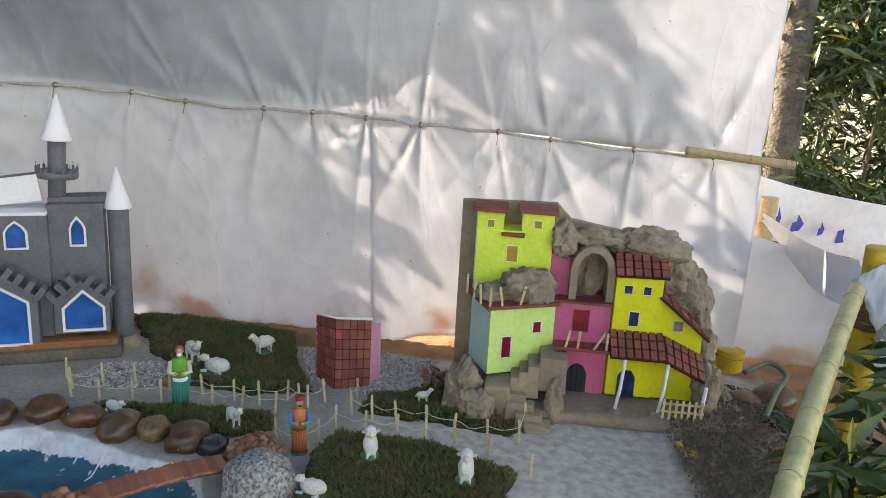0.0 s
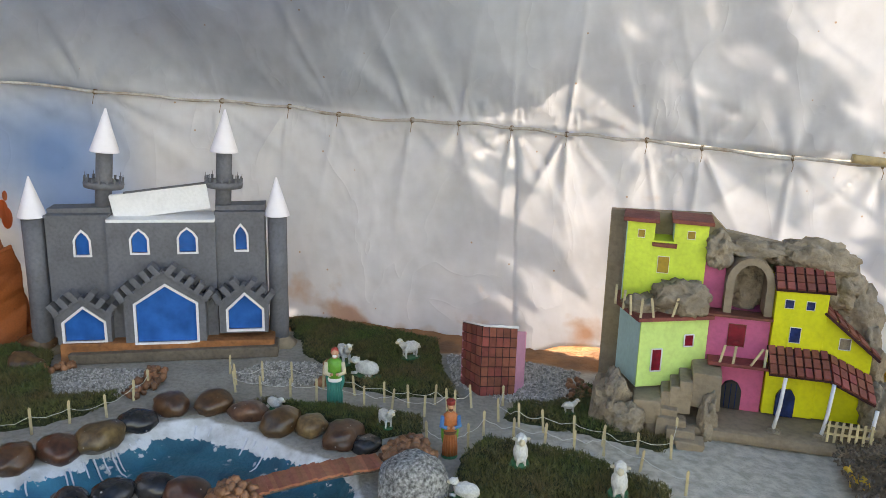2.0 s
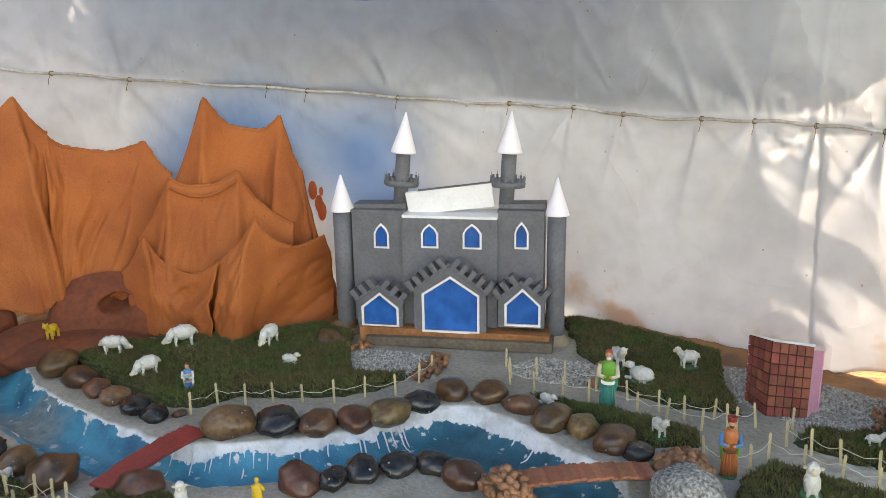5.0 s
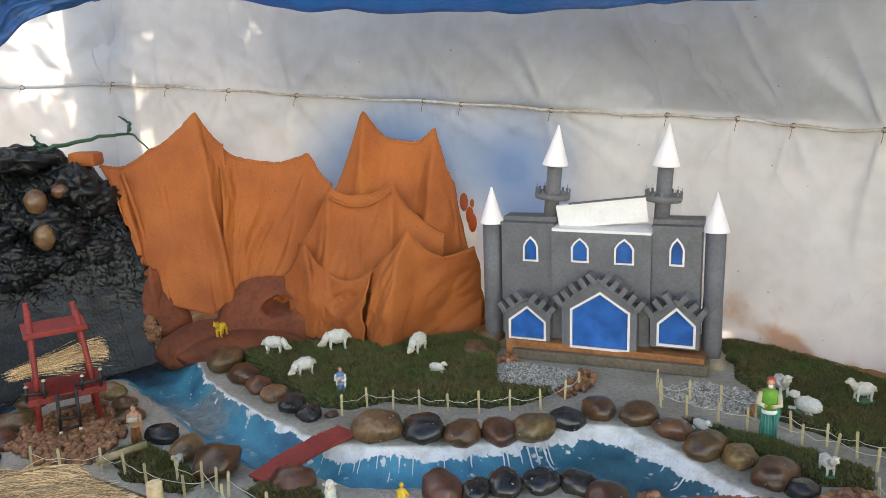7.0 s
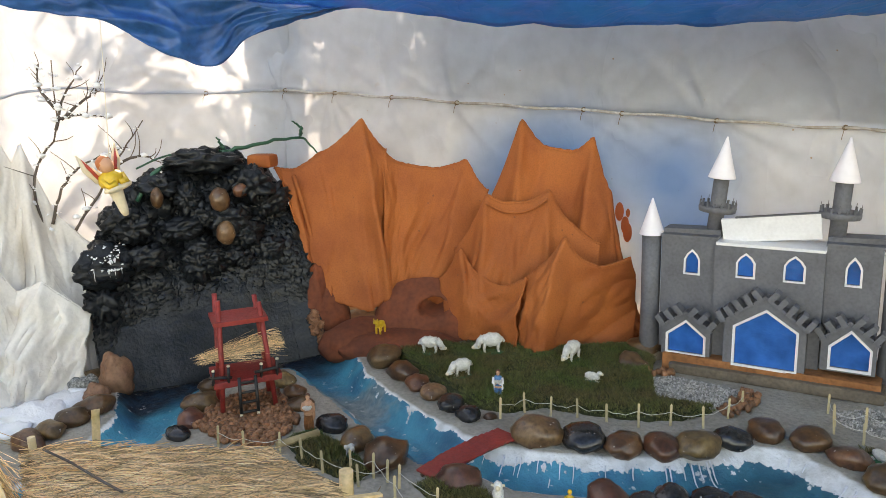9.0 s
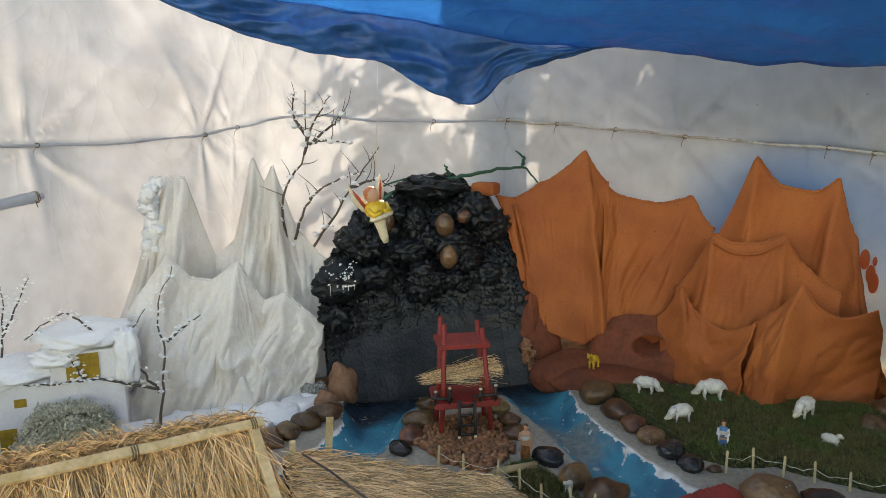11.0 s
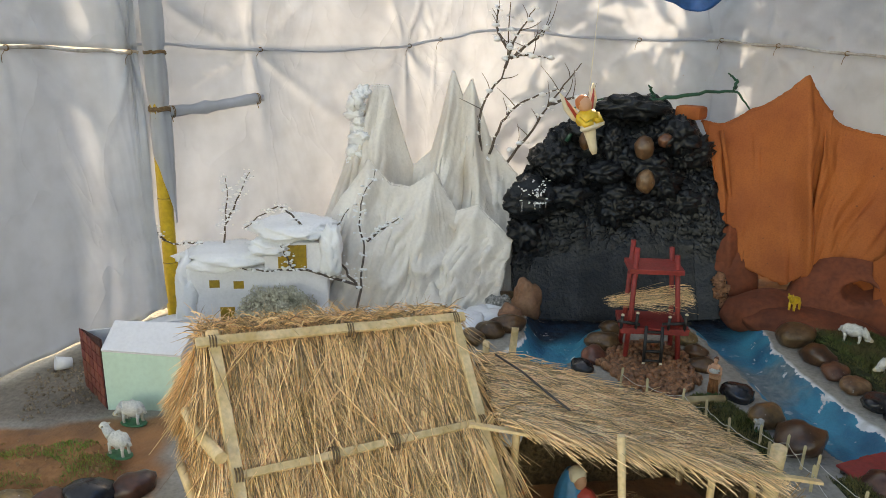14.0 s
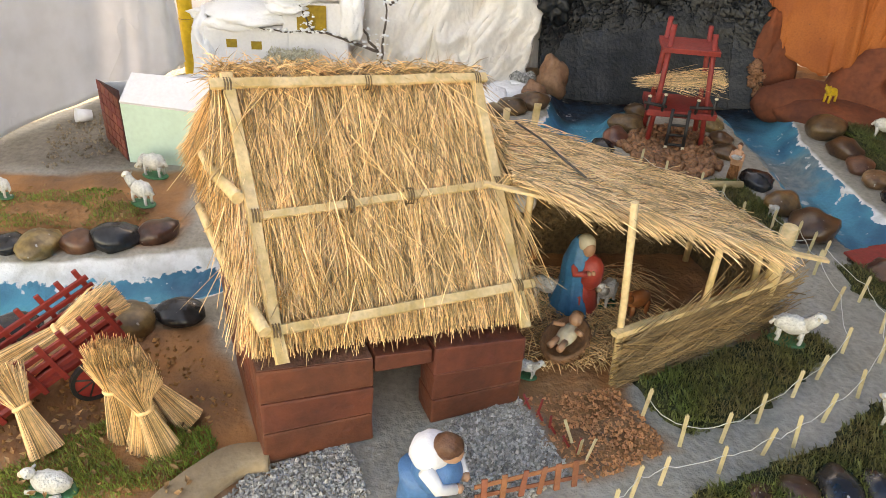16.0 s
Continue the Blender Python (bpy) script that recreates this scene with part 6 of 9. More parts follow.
    for x, z, w, h in ((0.05, 0.20, 0.04, 0.085), (0.175, 0.29, 0.036, 0.045)):
        p = [(x, z), (x + w, z), (x + w, z + h), (x, z + h)]
        pr = prism("window", p, -0.004, 0.002, M_REDFILM, low, "red film window", m=fm)
        for q0, q1 in zip(p, p[1:] + p[:1]):
            a, b = fm @ Vector((q0[0], -0.004, q0[1])), fm @ Vector((q1[0], -0.004, q1[1]))
            tube("window_edge", [a, b], 0.0028, M_WHITE, pr, n=5)
    for x, y, l in ((-0.295, 3.15, 0.0), (-0.265, 3.09, 0.004), (-0.235, 3.03, -0.006), (-0.20, 3.0, 0.002), (-0.155, 3.02, -0.012), (-0.09, 3.05, 0.016)):
        stick(low, (x, y, 0.41), (x + l, y, 0.485))
    # steps and rocks
    st = empty("stone_steps", Matrix.Identity(4), "moulded grey mud steps with a landing", "steps")
    box("landing", (0.0, 2.99, 0.1), (0.1, 3.14, 0.235), M_MUDFLAT, st, "", 0.006, 0.004)
    for k in range(4):
        box("step", (-0.045 - 0.03 * k, 2.97, 0.08), (0.002 - 0.03 * k, 3.11, 0.205 - 0.025 * k), M_MUDFLAT, st, "", 0.005, 0.003)
    box("platform", (-0.2, 2.93, 0.04), (-0.1, 3.08, 0.13), M_MUDFLAT, st, "", 0.01, 0.006)
    for k in range(4):
        box("step", (-0.15 + 0.035 * k, 2.94 - 0.028 * k, 0.0), (-0.04 + 0.03 * k, 2.99 - 0.022 * k, 0.105 - 0.026 * k), M_MUDFLAT, st, "", 0.006, 0.004)
    mudlump(e, (-0.27, 3.0, 0.06), (0.07, 0.09, 0.13), 3)
    mudlump(e, (-0.22, 2.93, 0.03), (0.07, 0.05, 0.085), 4)
    mudlump(e, (0.06, 2.98, 0.06), (0.035, 0.04, 0.10), 5)
    # pink house with arch
    pk = empty("pink_house", Matrix.Identity(4), "pink model house with a mud arch and black arched door", "model house", "village houses")
    box("house_wall", (0.045, 3.14, 0.05), (0.255, 3.33, 0.41), M_PINK, pk)
    box("upper_wall", (0.015, 3.21, 0.41), (0.09, 3.33, 0.585), M_PINK, pk)
    box("ledge", (0.035, 3.12, 0.41), (0.26, 3.2, 0.42), M_REDTILE, pk, "red painted ledge", 0.002)
    window(pk, 0.115, 3.14, 0.30, 0.058, 0.083, M_REDFILM, M_REDTILE)
    box("balcony", (0.05, 3.06, 0.245), (0.26, 3.14, 0.257), M_REDTILE, pk, "red balcony floor", 0.002, 0.002)
    for x, l in ((0.09, 0.012), (0.135, 0.004), (0.195, 0.035), (0.24, 0.002)):
        stick(pk, (x, 3.065, 0.257), (x + l, 3.065, 0.325), 0.01)
    prism("arched_door", [(0.11, 0.055), (0.185, 0.055), (0.185, 0.13), (0.17, 0.158), (0.147, 0.168), (0.125, 0.158), (0.11, 0.13)], 3.128, 3.142, M_BLACK, pk, "black arched plank door", 0.002)
    for x in (0.128, 0.147, 0.166):
        box("door_groove", (x - 0.0015, 3.1255, 0.06), (x + 0.0015, 3.129, 0.155), M_DARKBLUE, pk, "", 0)
    arc = [(0.1725 + 0.083 * math.cos(t), 0.53 + 0.10 * math.sin(t)) for t in [math.pi * k / 12 for k in range(13)]]
    inn = [(0.1725 + 0.056 * math.cos(t), 0.53 + 0.075 * math.sin(t)) for t in [math.pi * k / 12 for k in range(13)]]
    bm = bmesh.new()
    for k in range(12):
        add_prism(bm, [inn[k], arc[k], arc[k + 1], inn[k + 1]], 3.15, 3.26)
    for a, b in ((0.0895, 0.1165), (0.2285, 0.2555)):
        add_box(bm, (a, 3.15, 0.42), (b, 3.26, 0.53))
    bmesh.ops.remove_doubles(bm, verts=bm.verts, dist=0.0005)
    part("mud_arch", bm, M_MUDFLAT, pk, "moulded mud arch")
    mudlump(pk, (0.1725, 3.29, 0.5), (0.07, 0.04, 0.12), 7)
    mudlump(e, (0.055, 3.22, 0.635), (0.05, 0.06, 0.065), 8)
    mudlump(e, (0.17, 3.25, 0.64), (0.12, 0.06, 0.035), 15)
    # yellow house
    ye = empty("yellow_house", Matrix.Identity(4), "yellow model house with red tiled roofs and a porch", "model house", "village houses")
    box("tower_wall", (0.258, 3.12, 0.06), (0.43, 3.33, 0.545), M_YELLOW, ye)
    prism("wing_wall", [(0.43, 0.06), (0.595, 0.06), (0.595, 0.335), (0.43, 0.47)], 3.13, 3.33, M_YELLOW, ye)
    tiles(ye, (0.25, 3.19, 0.6), (0.195, 0, 0.004), (0, -0.095, -0.06), 6, 3)
    tiles(ye, (0.425, 3.3, 0.487), (0.195, 0, -0.155), (0, -0.19, -0.02), 5, 3)
    tiles(ye, (0.25, 3.125, 0.322), (0.2, 0, 0), (0.0, -0.12, -0.065), 7, 3)
    tiles(ye, (0.452, 3.125, 0.315), (0.15, 0.01, -0.07), (0.0, -0.11, -0.065), 5, 3)
    window(ye, 0.29, 3.12, 0.47, 0.028, 0.03, M_DARKBLUE)
    window(ye, 0.36, 3.12, 0.47, 0.026, 0.03, M_DARKBLUE)
    window(ye, 0.318, 3.12, 0.345, 0.034, 0.055, M_DARKBLUE)
    window(ye, 0.485, 3.13, 0.335, 0.035, 0.04, M_MUD)
    prism("arched_door", [(0.3, 0.06), (0.365, 0.06), (0.365, 0.14), (0.35, 0.165), (0.315, 0.165), (0.3, 0.14)], 3.108, 3.122, M_DARKBLUE, ye, "blue film doorway", 0.002)
    for x, z in ((0.285, 0.25), (0.44, 0.245), (0.585, 0.17)):
        tube("porch_post", [(x, 3.0, 0.05), (x + 0.012, 3.003, z * 0.55), (x + 0.02, 3.01, z)], 0.0065, M_WHITE, ye, "white porch post")
        mudlump(ye, (x, 3.0, 0.05), (0.025, 0.02, 0.012), x * 9, name="post_foot")
    fe = empty("picket_fence", Matrix.Identity(4), "small pale wooden picket fence on the mud terrace", "fence")
    for z in (0.075, 0.105):
        box("rail", (0.445, 2.975, z), (0.6, 2.979, z + 0.009), M_STICK, fe, "", 0.001)
    for k in range(7):
        box("picket", (0.45 + k * 0.0225, 2.97, 0.05), (0.459 + k * 0.0225, 2.974, 0.128), M_STICK, fe, "", 0.001, 0.001)
    for c, r, s in (((0.40, 3.25, 0.62), (0.13, 0.08, 0.075), 9), ((0.49, 3.27, 0.52), (0.09, 0.07, 0.09), 10), ((0.56, 3.27, 0.42), (0.08, 0.07, 0.11), 11), ((0.61, 3.22, 0.25), (0.055, 0.08, 0.13), 12),
                    ((0.63, 3.14, 0.1), (0.055, 0.09, 0.12), 13), ((0.30, 3.27, 0.63), (0.08, 0.06, 0.05), 14)):
        mudlump(e, c, r, s)


village()


def panel(nm, a, b, h0, h1, mt, parent, t=0.008, lab="", nt=0, nz=0):
    """An upright foam panel between two ground points; nt by nz tiles on its outer face."""
    a, b = Vector((*a, 0)), Vector((*b, 0))
    d = b - a
    n = Vector((d.y, -d.x, 0)).normalized()
    p = obj(nm, [a, b, b + Vector((0, 0, h1)), a + Vector((0, 0, h0)), a - n * t, b - n * t, b - n * t + Vector((0, 0, h1)), a - n * t + Vector((0, 0, h0))],
            [(0, 1, 2, 3), (7, 6, 5, 4), (3, 2, 6, 7), (0, 4, 5, 1), (1, 5, 6, 2), (0, 3, 7, 4)], mt, parent, lab)
    for i in range(nt):
        for j in range(nz):
            c, w = a + d * (i + 0.06) / nt, d * 0.88 / nt
            ha, hb = (j + 0.06) / nz, (j + 0.94) / nz
            q = []
            for k in (0.0005, 0.004):
                for o, hz in ((c, ha), (c + w, ha), (c + w, hb), (c, hb)):
                    s = (o - a).length / d.length
                    q.append(o + n * k + Vector((0, 0, hz * (h0 + (h1 - h0) * s))))
            obj("roof_tile", q, [(3, 2, 1, 0), (4, 5, 6, 7), (0, 1, 5, 4), (1, 2, 6, 5), (2, 3, 7, 6), (3, 0, 4, 7)], M_REDTILE, p)
    return p


def pink_box():
    e = empty("pink_tile_house", Matrix.Identity(4), "small pink model house with red tiled roof faces tipped on end", "model house")
    A, B, C, D = (-0.885, 3.16), (-0.783, 3.055), (-0.655, 3.11), (-0.632, 3.2)
    panel("left_roof_panel", A, B, 0.262, 0.292, M_TILEGAP, e, lab="red tiled roof panel", nt=4, nz=7)
    panel("front_roof_panel", B, C, 0.292, 0.28, M_TILEGAP, e, lab="red tiled roof panel", nt=5, nz=7)
    panel("side_wall", (-0.655, 3.12), D, 0.262, 0.238, M_LILAC, e, lab="pale pink painted wall")
    panel("back_wall", D, A, 0.236, 0.255, M_LILAC, e, lab="pale pink painted wall")
    for a, b, za, zb in ((A, B, 0.26, 0.29), (B, C, 0.29, 0.278)):
        v = [Vector((*a, za)), Vector((*b, zb))]
        tube("foam_edge", [v[0] + Vector((0.003, 0.004, 0.004)), v[1] + Vector((0.003, 0.004, 0.004))], 0.005, M_WHITE, e, "white foam edge", 6)


pink_box()


def mint_box():
    e = empty("mint_model_house", pose(-3.06, -0.9, 0, 0, 0, 0), "open mint green foam model house with a red tiled side", "model house")
    # plan runs along y; the tiled panel leans out at the south end
    vs = [(0.06, -0.12, 0), (0.1, 0.16, 0), (-0.12, 0.2, 0), (-0.15, -0.1, 0)]

    def wall(nm, a, b, h0, h1, mt, t=0.008, lab=""):
        a, b = Vector(a), Vector(b)
        n = (b - a).cross(Vector((0, 0, 1))).normalized() * t
        return obj(nm, [a, b, b + Vector((0, 0, h1)), a + Vector((0, 0, h0)), a - n, b - n, b - n + Vector((0, 0, h1)), a - n + Vector((0, 0, h0))],
                   [(0, 1, 2, 3), (7, 6, 5, 4), (3, 2, 6, 7), (0, 4, 5, 1), (1, 5, 6, 2), (0, 3, 7, 4)], mt, e, lab)
    wall("front_wall", (0.045, -0.12, 0), (0.09, 0.16, 0), 0.235, 0.22, mat("mint_paint", (0.55, 0.75, 0.63), 0.6, 0.08, 9, 0.15, 60), lab="pale mint painted wall")
    slab("foam_roof", ((-0.07, -0.1, 0.30), (-0.04, 0.2, 0.29), (0.05, -0.12, 0.236), (0.095, 0.16, 0.222)), 0.012, M_WHITE, e, "white foam roof")
    wall("end_wall", (0.09, 0.16, 0), (-0.12, 0.2, 0), 0.22, 0.28, M_WHITE)
    p = wall("tiled_panel", (-0.16, -0.26, 0), (0.04, -0.125, 0), 0.235, 0.27, M_TILEGAP, 0.008, "red tiled panel")
    wall("back_wall", (-0.15, -0.24, 0), (-0.12, 0.19, 0), 0.23, 0.28, M_WHITE)
    a, b = Vector((-0.16, -0.26, 0)), Vector((0.04, -0.125, 0))
    d = (b - a)
    n = Vector((d.y, -d.x, 0)).normalized()
    for i in range(5):
        for j in range(6):
            c = a + d * (i + 0.08) / 5
            w = d * 0.84 / 5
            z0, z1 = 0.006 + j * 0.04, 0.041 + j * 0.04
            obj("roof_tile", [c + n * k + q for k in (0.0005, 0.004) for q in (Vector((0, 0, z0)), w + Vector((0, 0, z0)), w + Vector((0, 0, z1)), Vector((0, 0, z1)))],
                [(3, 2, 1, 0), (4, 5, 6, 7), (0, 1, 5, 4), (1, 2, 6, 5), (2, 3, 7, 6), (3, 0, 4, 7)], M_REDTILE, p)


mint_box()


# ---- stones along the river ----
def stone(x, y, w, mt, z=0.0, flat=0.62, long=0.8, turn=None, seed=0):
    bm = bmesh.new()
    add_ball(bm, (0, 0, 0), (w * 0.55, w * 0.55 * long, w * 0.5 * flat), sub=3, rough=0.22, freq=4, seed=seed)
    ob = part("river_stone", bm, mt)
    ob.matrix_world = pose(x, y, z + w * 0.36 * flat, rnd(-8, 8), rnd(-8, 8), turn if turn is not None else rnd(0, 360))
    return tagged(ob, {"river_stone": "smooth brown river stone on the painted bank", "dark_stone": "wet-looking black river stone on the painted bank", "tan_stone": "mottled tan river stone on the painted bank"}[mt.name], "stone", "stones along the river")


S, D, T = M_STONE, M_DARKSTONE, M_TANSTONE
for k, (x, y, w, mt) in enumerate([
        (-2.33, 1.88, 0.17, T), (-2.2, 1.99, 0.16, D), (-2.08, 2.07, 0.14, S), (-1.99, 2.17, 0.13, S), (-1.91, 2.27, 0.15, T), (-1.88, 2.42, 0.12, D), (-1.84, 2.57, 0.13, S), (-1.7, 2.63, 0.13, S), (-1.55, 2.61, 0.12, S),
        (-1.4, 2.57, 0.14, S), (-1.29, 2.58, 0.12, T), (-1.15, 2.54, 0.14, S), (-1.06, 2.52, 0.1, D),
        (-3.4, 1.83, 0.17, T), (-3.19, 1.81, 0.14, S), (-3.05, 1.8, 0.11, S), (-2.92, 1.8, 0.11, T), (-2.77, 1.79, 0.12, D), (-2.65, 1.79, 0.1, D), (-2.6, 1.86, 0.05, S),
        (-3.46, 1.33, 0.11, T), (-3.3, 1.32, 0.1, S), (-3.16, 1.29, 0.1, S), (-2.9, 1.31, 0.11, D), (-2.71, 1.32, 0.13, S), (-2.53, 1.34, 0.17, S), (-2.25, 1.46, 0.13, S),
        (-3.43, 0.95, 0.13, T), (-3.3, 0.87, 0.11, S), (-3.2, 0.79, 0.09, D), (-3.6, 1.05, 0.1, S),
        (-1.74, 1.92, 0.12, D), (-1.66, 2.01, 0.11, D), (-1.57, 2.08, 0.11, D), (-1.45, 2.07, 0.13, S), (-1.86, 1.76, 0.13, S), (-1.78, 1.83, 0.1, D),
        (-1.44, 0.86, 0.1, D), (-1.44, 0.95, 0.09, D), (-1.44, 0.77, 0.08, S), (-1.43, 0.69, 0.07, S),
        (-2.41, -1.2, 0.09, D), (-2.4, -1.11, 0.12, T), (-2.42, -1.0, 0.10, S), (-2.44, -0.9, 0.13, D), (-2.48, -0.79, 0.11, S),
        (-2.02, -0.74, 0.12, T), (-2.06, -0.63, 0.11, D), (-2.04, -0.89, 0.1, D), (-1.99, -1.02, 0.11, D),
        (-3.67, 0.57, 0.14, S), (-3.6, 0.47, 0.12, S), (-3.54, 0.38, 0.12, S), (-3.48, 0.3, 0.12, S), (-4.0, 0.62, 0.14, T),
        (-2.72, 2.9, 0.16, T), (0.83, 3.26, 0.12, T), (0.95, 3.3, 0.17, T), (0.9, 3.1, 0.12, D)]):
    stone(x, y, w * 1.1, mt, -0.008, seed=k * 1.3 + 0.5, flat=0.6)


def boulder(x, y, r, m_, turn, label, seed):
    bm = bmesh.new()
    add_ball(bm, (0, 0, 0), r, sub=4, rough=0.35, freq=3.2, seed=seed)
    ob = part("boulder", bm, m_)
    ob.matrix_world = pose(x, y, r[2] * 0.75 - 0.03, 18, 8, turn)
    tagged(ob, label, "boulder", "boulders at the cliff foot")


boulder(-3.9, 0.71, (0.07, 0.075, 0.115), M_BOULDER, 20, "leaning red-brown boulder at the cliff foot", 3)
boulder(-2.61, 2.70, (0.075, 0.06, 0.055), M_TANSTONE, 30, "pale brown boulder beside the castle plinth", 11)
boulder(-3.8, 0.6, (0.055, 0.06, 0.06), M_BOULDER, 80, "rounded red-brown boulder at the cliff foot", 5)
boulder(-3.93, 0.58, (0.06, 0.06, 0.065), M_ROUGHCAST, 40, "pale speckled boulder at the cliff foot", 7)


# ---- lawns, gravel, pebbles ----
def scatter_in(poly, count, r):
    xs, ys = [p[0] for p in poly], [p[1] for p in poly]
    out = []
    while len(out) < count:
        x, y = r.uniform(min(xs), max(xs)), r.uniform(min(ys), max(ys))
        if inside(poly, x, y):
            out.append((x, y))
    return out


def area(poly):
    return abs(sum(a[0] * b[1] - b[0] * a[1] for a, b in zip(poly, poly[1:] + poly[:1]))) / 2


def patch_height(poly, X, Y, lift):
    d = poly_distance(poly, X, Y) + 0.02 * soft_noise(X, Y, 18, 4)
    k = np.clip(d / 0.05, 0, 1)
    return d, lift * k * (2 - k)


def lawn(poly, lift, label, density=78000, seed=0, dry=0.0, hgt=0.017, edge=0.5):
    xs = np.arange(min(p[0] for p in poly) - 0.03, max(p[0] for p in poly) + 0.03, 0.018)
    ys = np.arange(min(p[1] for p in poly) - 0.03, max(p[1] for p in poly) + 0.03, 0.018)
    X, Y = np.meshgrid(xs, ys, indexing="ij")
    d, H = patch_height(poly, X, Y, lift)
    Z = H + 0.006 * soft_noise(X, Y, 20, seed) - 0.004 + (d < 0) * -0.02
    n, m = X.shape
    idx = np.arange(n * m).reshape(n, m)
    keep = d > -0.025
    fs = [f for f in np.stack([idx[:-1, :-1], idx[1:, :-1], idx[1:, 1:], idx[:-1, 1:]], -1).reshape(-1, 4).tolist() if all(keep.ravel()[i] for i in f)]
    e = obj("lawn", np.stack([X, Y, Z], -1).reshape(-1, 3).tolist(), fs, M_TURF if not dry else M_SOIL, smooth=True)
    tagged(e, label, "lawn", "lawn patches", kind="stuff")
    r = random.Random(seed)
    vs, fs = [], []
    for x, y in scatter_in(poly, int(area(poly) * density * (1 - dry)), r):
        if dry and noise.noise(Vector((x * 9, y * 9, seed))) < dry * 0.4 - 0.3:
            continue
        i, j = min(n - 1, max(0, int((x - xs[0]) / 0.018))), min(m - 1, max(0, int((y - ys[0]) / 0.018)))
        z = float(Z[i, j])
        h = hgt * r.uniform(0.5, 1.5) * (0.8 + 0.5 * noise.noise(Vector((x * 12, y * 12, 2))))
        a, l = r.uniform(0, 6.28), r.uniform(0.1, 0.9) * h
        dx, dy = math.cos(a), math.sin(a)
        w = 0.0012
        k = len(vs)
        vs += [(x - dy * w, y + dx * w, z), (x + dy * w, y - dx * w, z), (x + dx * l * 0.4 + dy * w * 0.7, y + dy * l * 0.4 - dx * w * 0.7, z + h * 0.6), (x + dx * l, y + dy * l, z + h)]
        fs += [(k, k + 1, k + 2), (k, k + 2, k + 3)]
    g = obj("grass_blades", vs, fs, M_BRIGHTGRASS if dry else M_GRASS, e)
    g["kind"] = "stuff"


lawn([(-2.6, 1.92), (-2.52, 2.08), (-2.3, 2.22), (-2.1, 2.42), (-2.08, 2.62), (-2.3, 2.5), (-2.48, 2.68), (-2.62, 2.86), (-2.8, 2.95), (-3.02, 2.62), (-3.3, 2.3), (-3.52, 2.12), (-3.5, 1.92), (-3.2, 1.88), (-2.75, 1.86)], 0.035, "green clipped turf with sheep below the orange mountains", seed=1)
lawn([(-1.9, 3.62), (-1.66, 3.66), (-1.1, 3.58), (-0.98, 3.23), (-0.85, 3.0), (-1.1, 2.93), (-1.42, 2.98), (-1.4, 3.1), (-1.6, 3.2)], 0.025, "green turf beside the castle along the cloth wall", seed=2)
lawn([(-1.62, 2.74), (-1.27, 2.79), (-0.94, 2.79), (-0.9, 2.68), (-1.04, 2.59), (-1.25, 2.65), (-1.5, 2.69)], 0.02, "narrow strip of turf above the stones", seed=3)
lawn([(-0.66, 2.88), (-0.64, 3.03), (-0.46, 3.1), (-0.4, 3.3), (-0.34, 3.25), (-0.32, 2.98), (-0.06, 2.9), (-0.08, 2.8), (-0.4, 2.85)], 0.022, "small fenced turf plot beside the model village", seed=4)
lawn([(-0.75, 2.55), (-0.68, 2.7), (-0.36, 2.68), (-0.06, 2.54), (-0.1, 2.42), (0.0, 2.1), (-0.3, 1.9), (-0.8, 2.05), (-0.7, 2.3)], 0.035, "thick turf mound by the cement path", seed=5)
lawn([(-1.8, 0.53), (-2.0, 0.98), (-1.97, 1.08), (-1.9, 1.11), (-1.68, 0.8), (-1.6, 0.6), (-1.69, 0.53)], 0.025, "fenced turf in front of the shelter", seed=6)
lawn([(-1.44, 0.52), (-1.5, 0.68), (-1.55, 0.84), (-1.74, 1.15), (-1.98, 1.36), (-1.9, 1.5), (-1.6, 1.1), (-1.4, 0.95), (-1.38, 0.6)], 0.025, "turf between the path and the pond", seed=7)
lawn([(-1.53, -0.88), (-1.69, -0.7), (-1.66, -0.48), (-1.58, -0.44), (-1.47, -0.52), (-1.42, -0.9)], 0.02, "bright patchy turf with dry leaves by the hay sheaves", density=95000, seed=8, dry=0.08)
lawn([(-2.75, -1.4), (-2.78, -0.99), (-2.6, -0.84), (-2.51, -0.88), (-2.5, -1.3)], 0.03, "thin yellowing turf on a clay bed", seed=9, dry=0.5, hgt=0.012)
lawn([(-2.92, 1.1), (-2.95, 1.24), (-2.72, 1.27), (-2.5, 1.27), (-2.45, 1.18), (-2.7, 1.08)], 0.02, "turf strip on the river island", seed=10)
lawn([(-2.35, 1.32), (-2.3, 1.46), (-2.05, 1.5), (-2.0, 1.42), (-2.2, 1.3)], 0.02, "turf strip at the end of the red bridge", seed=11)


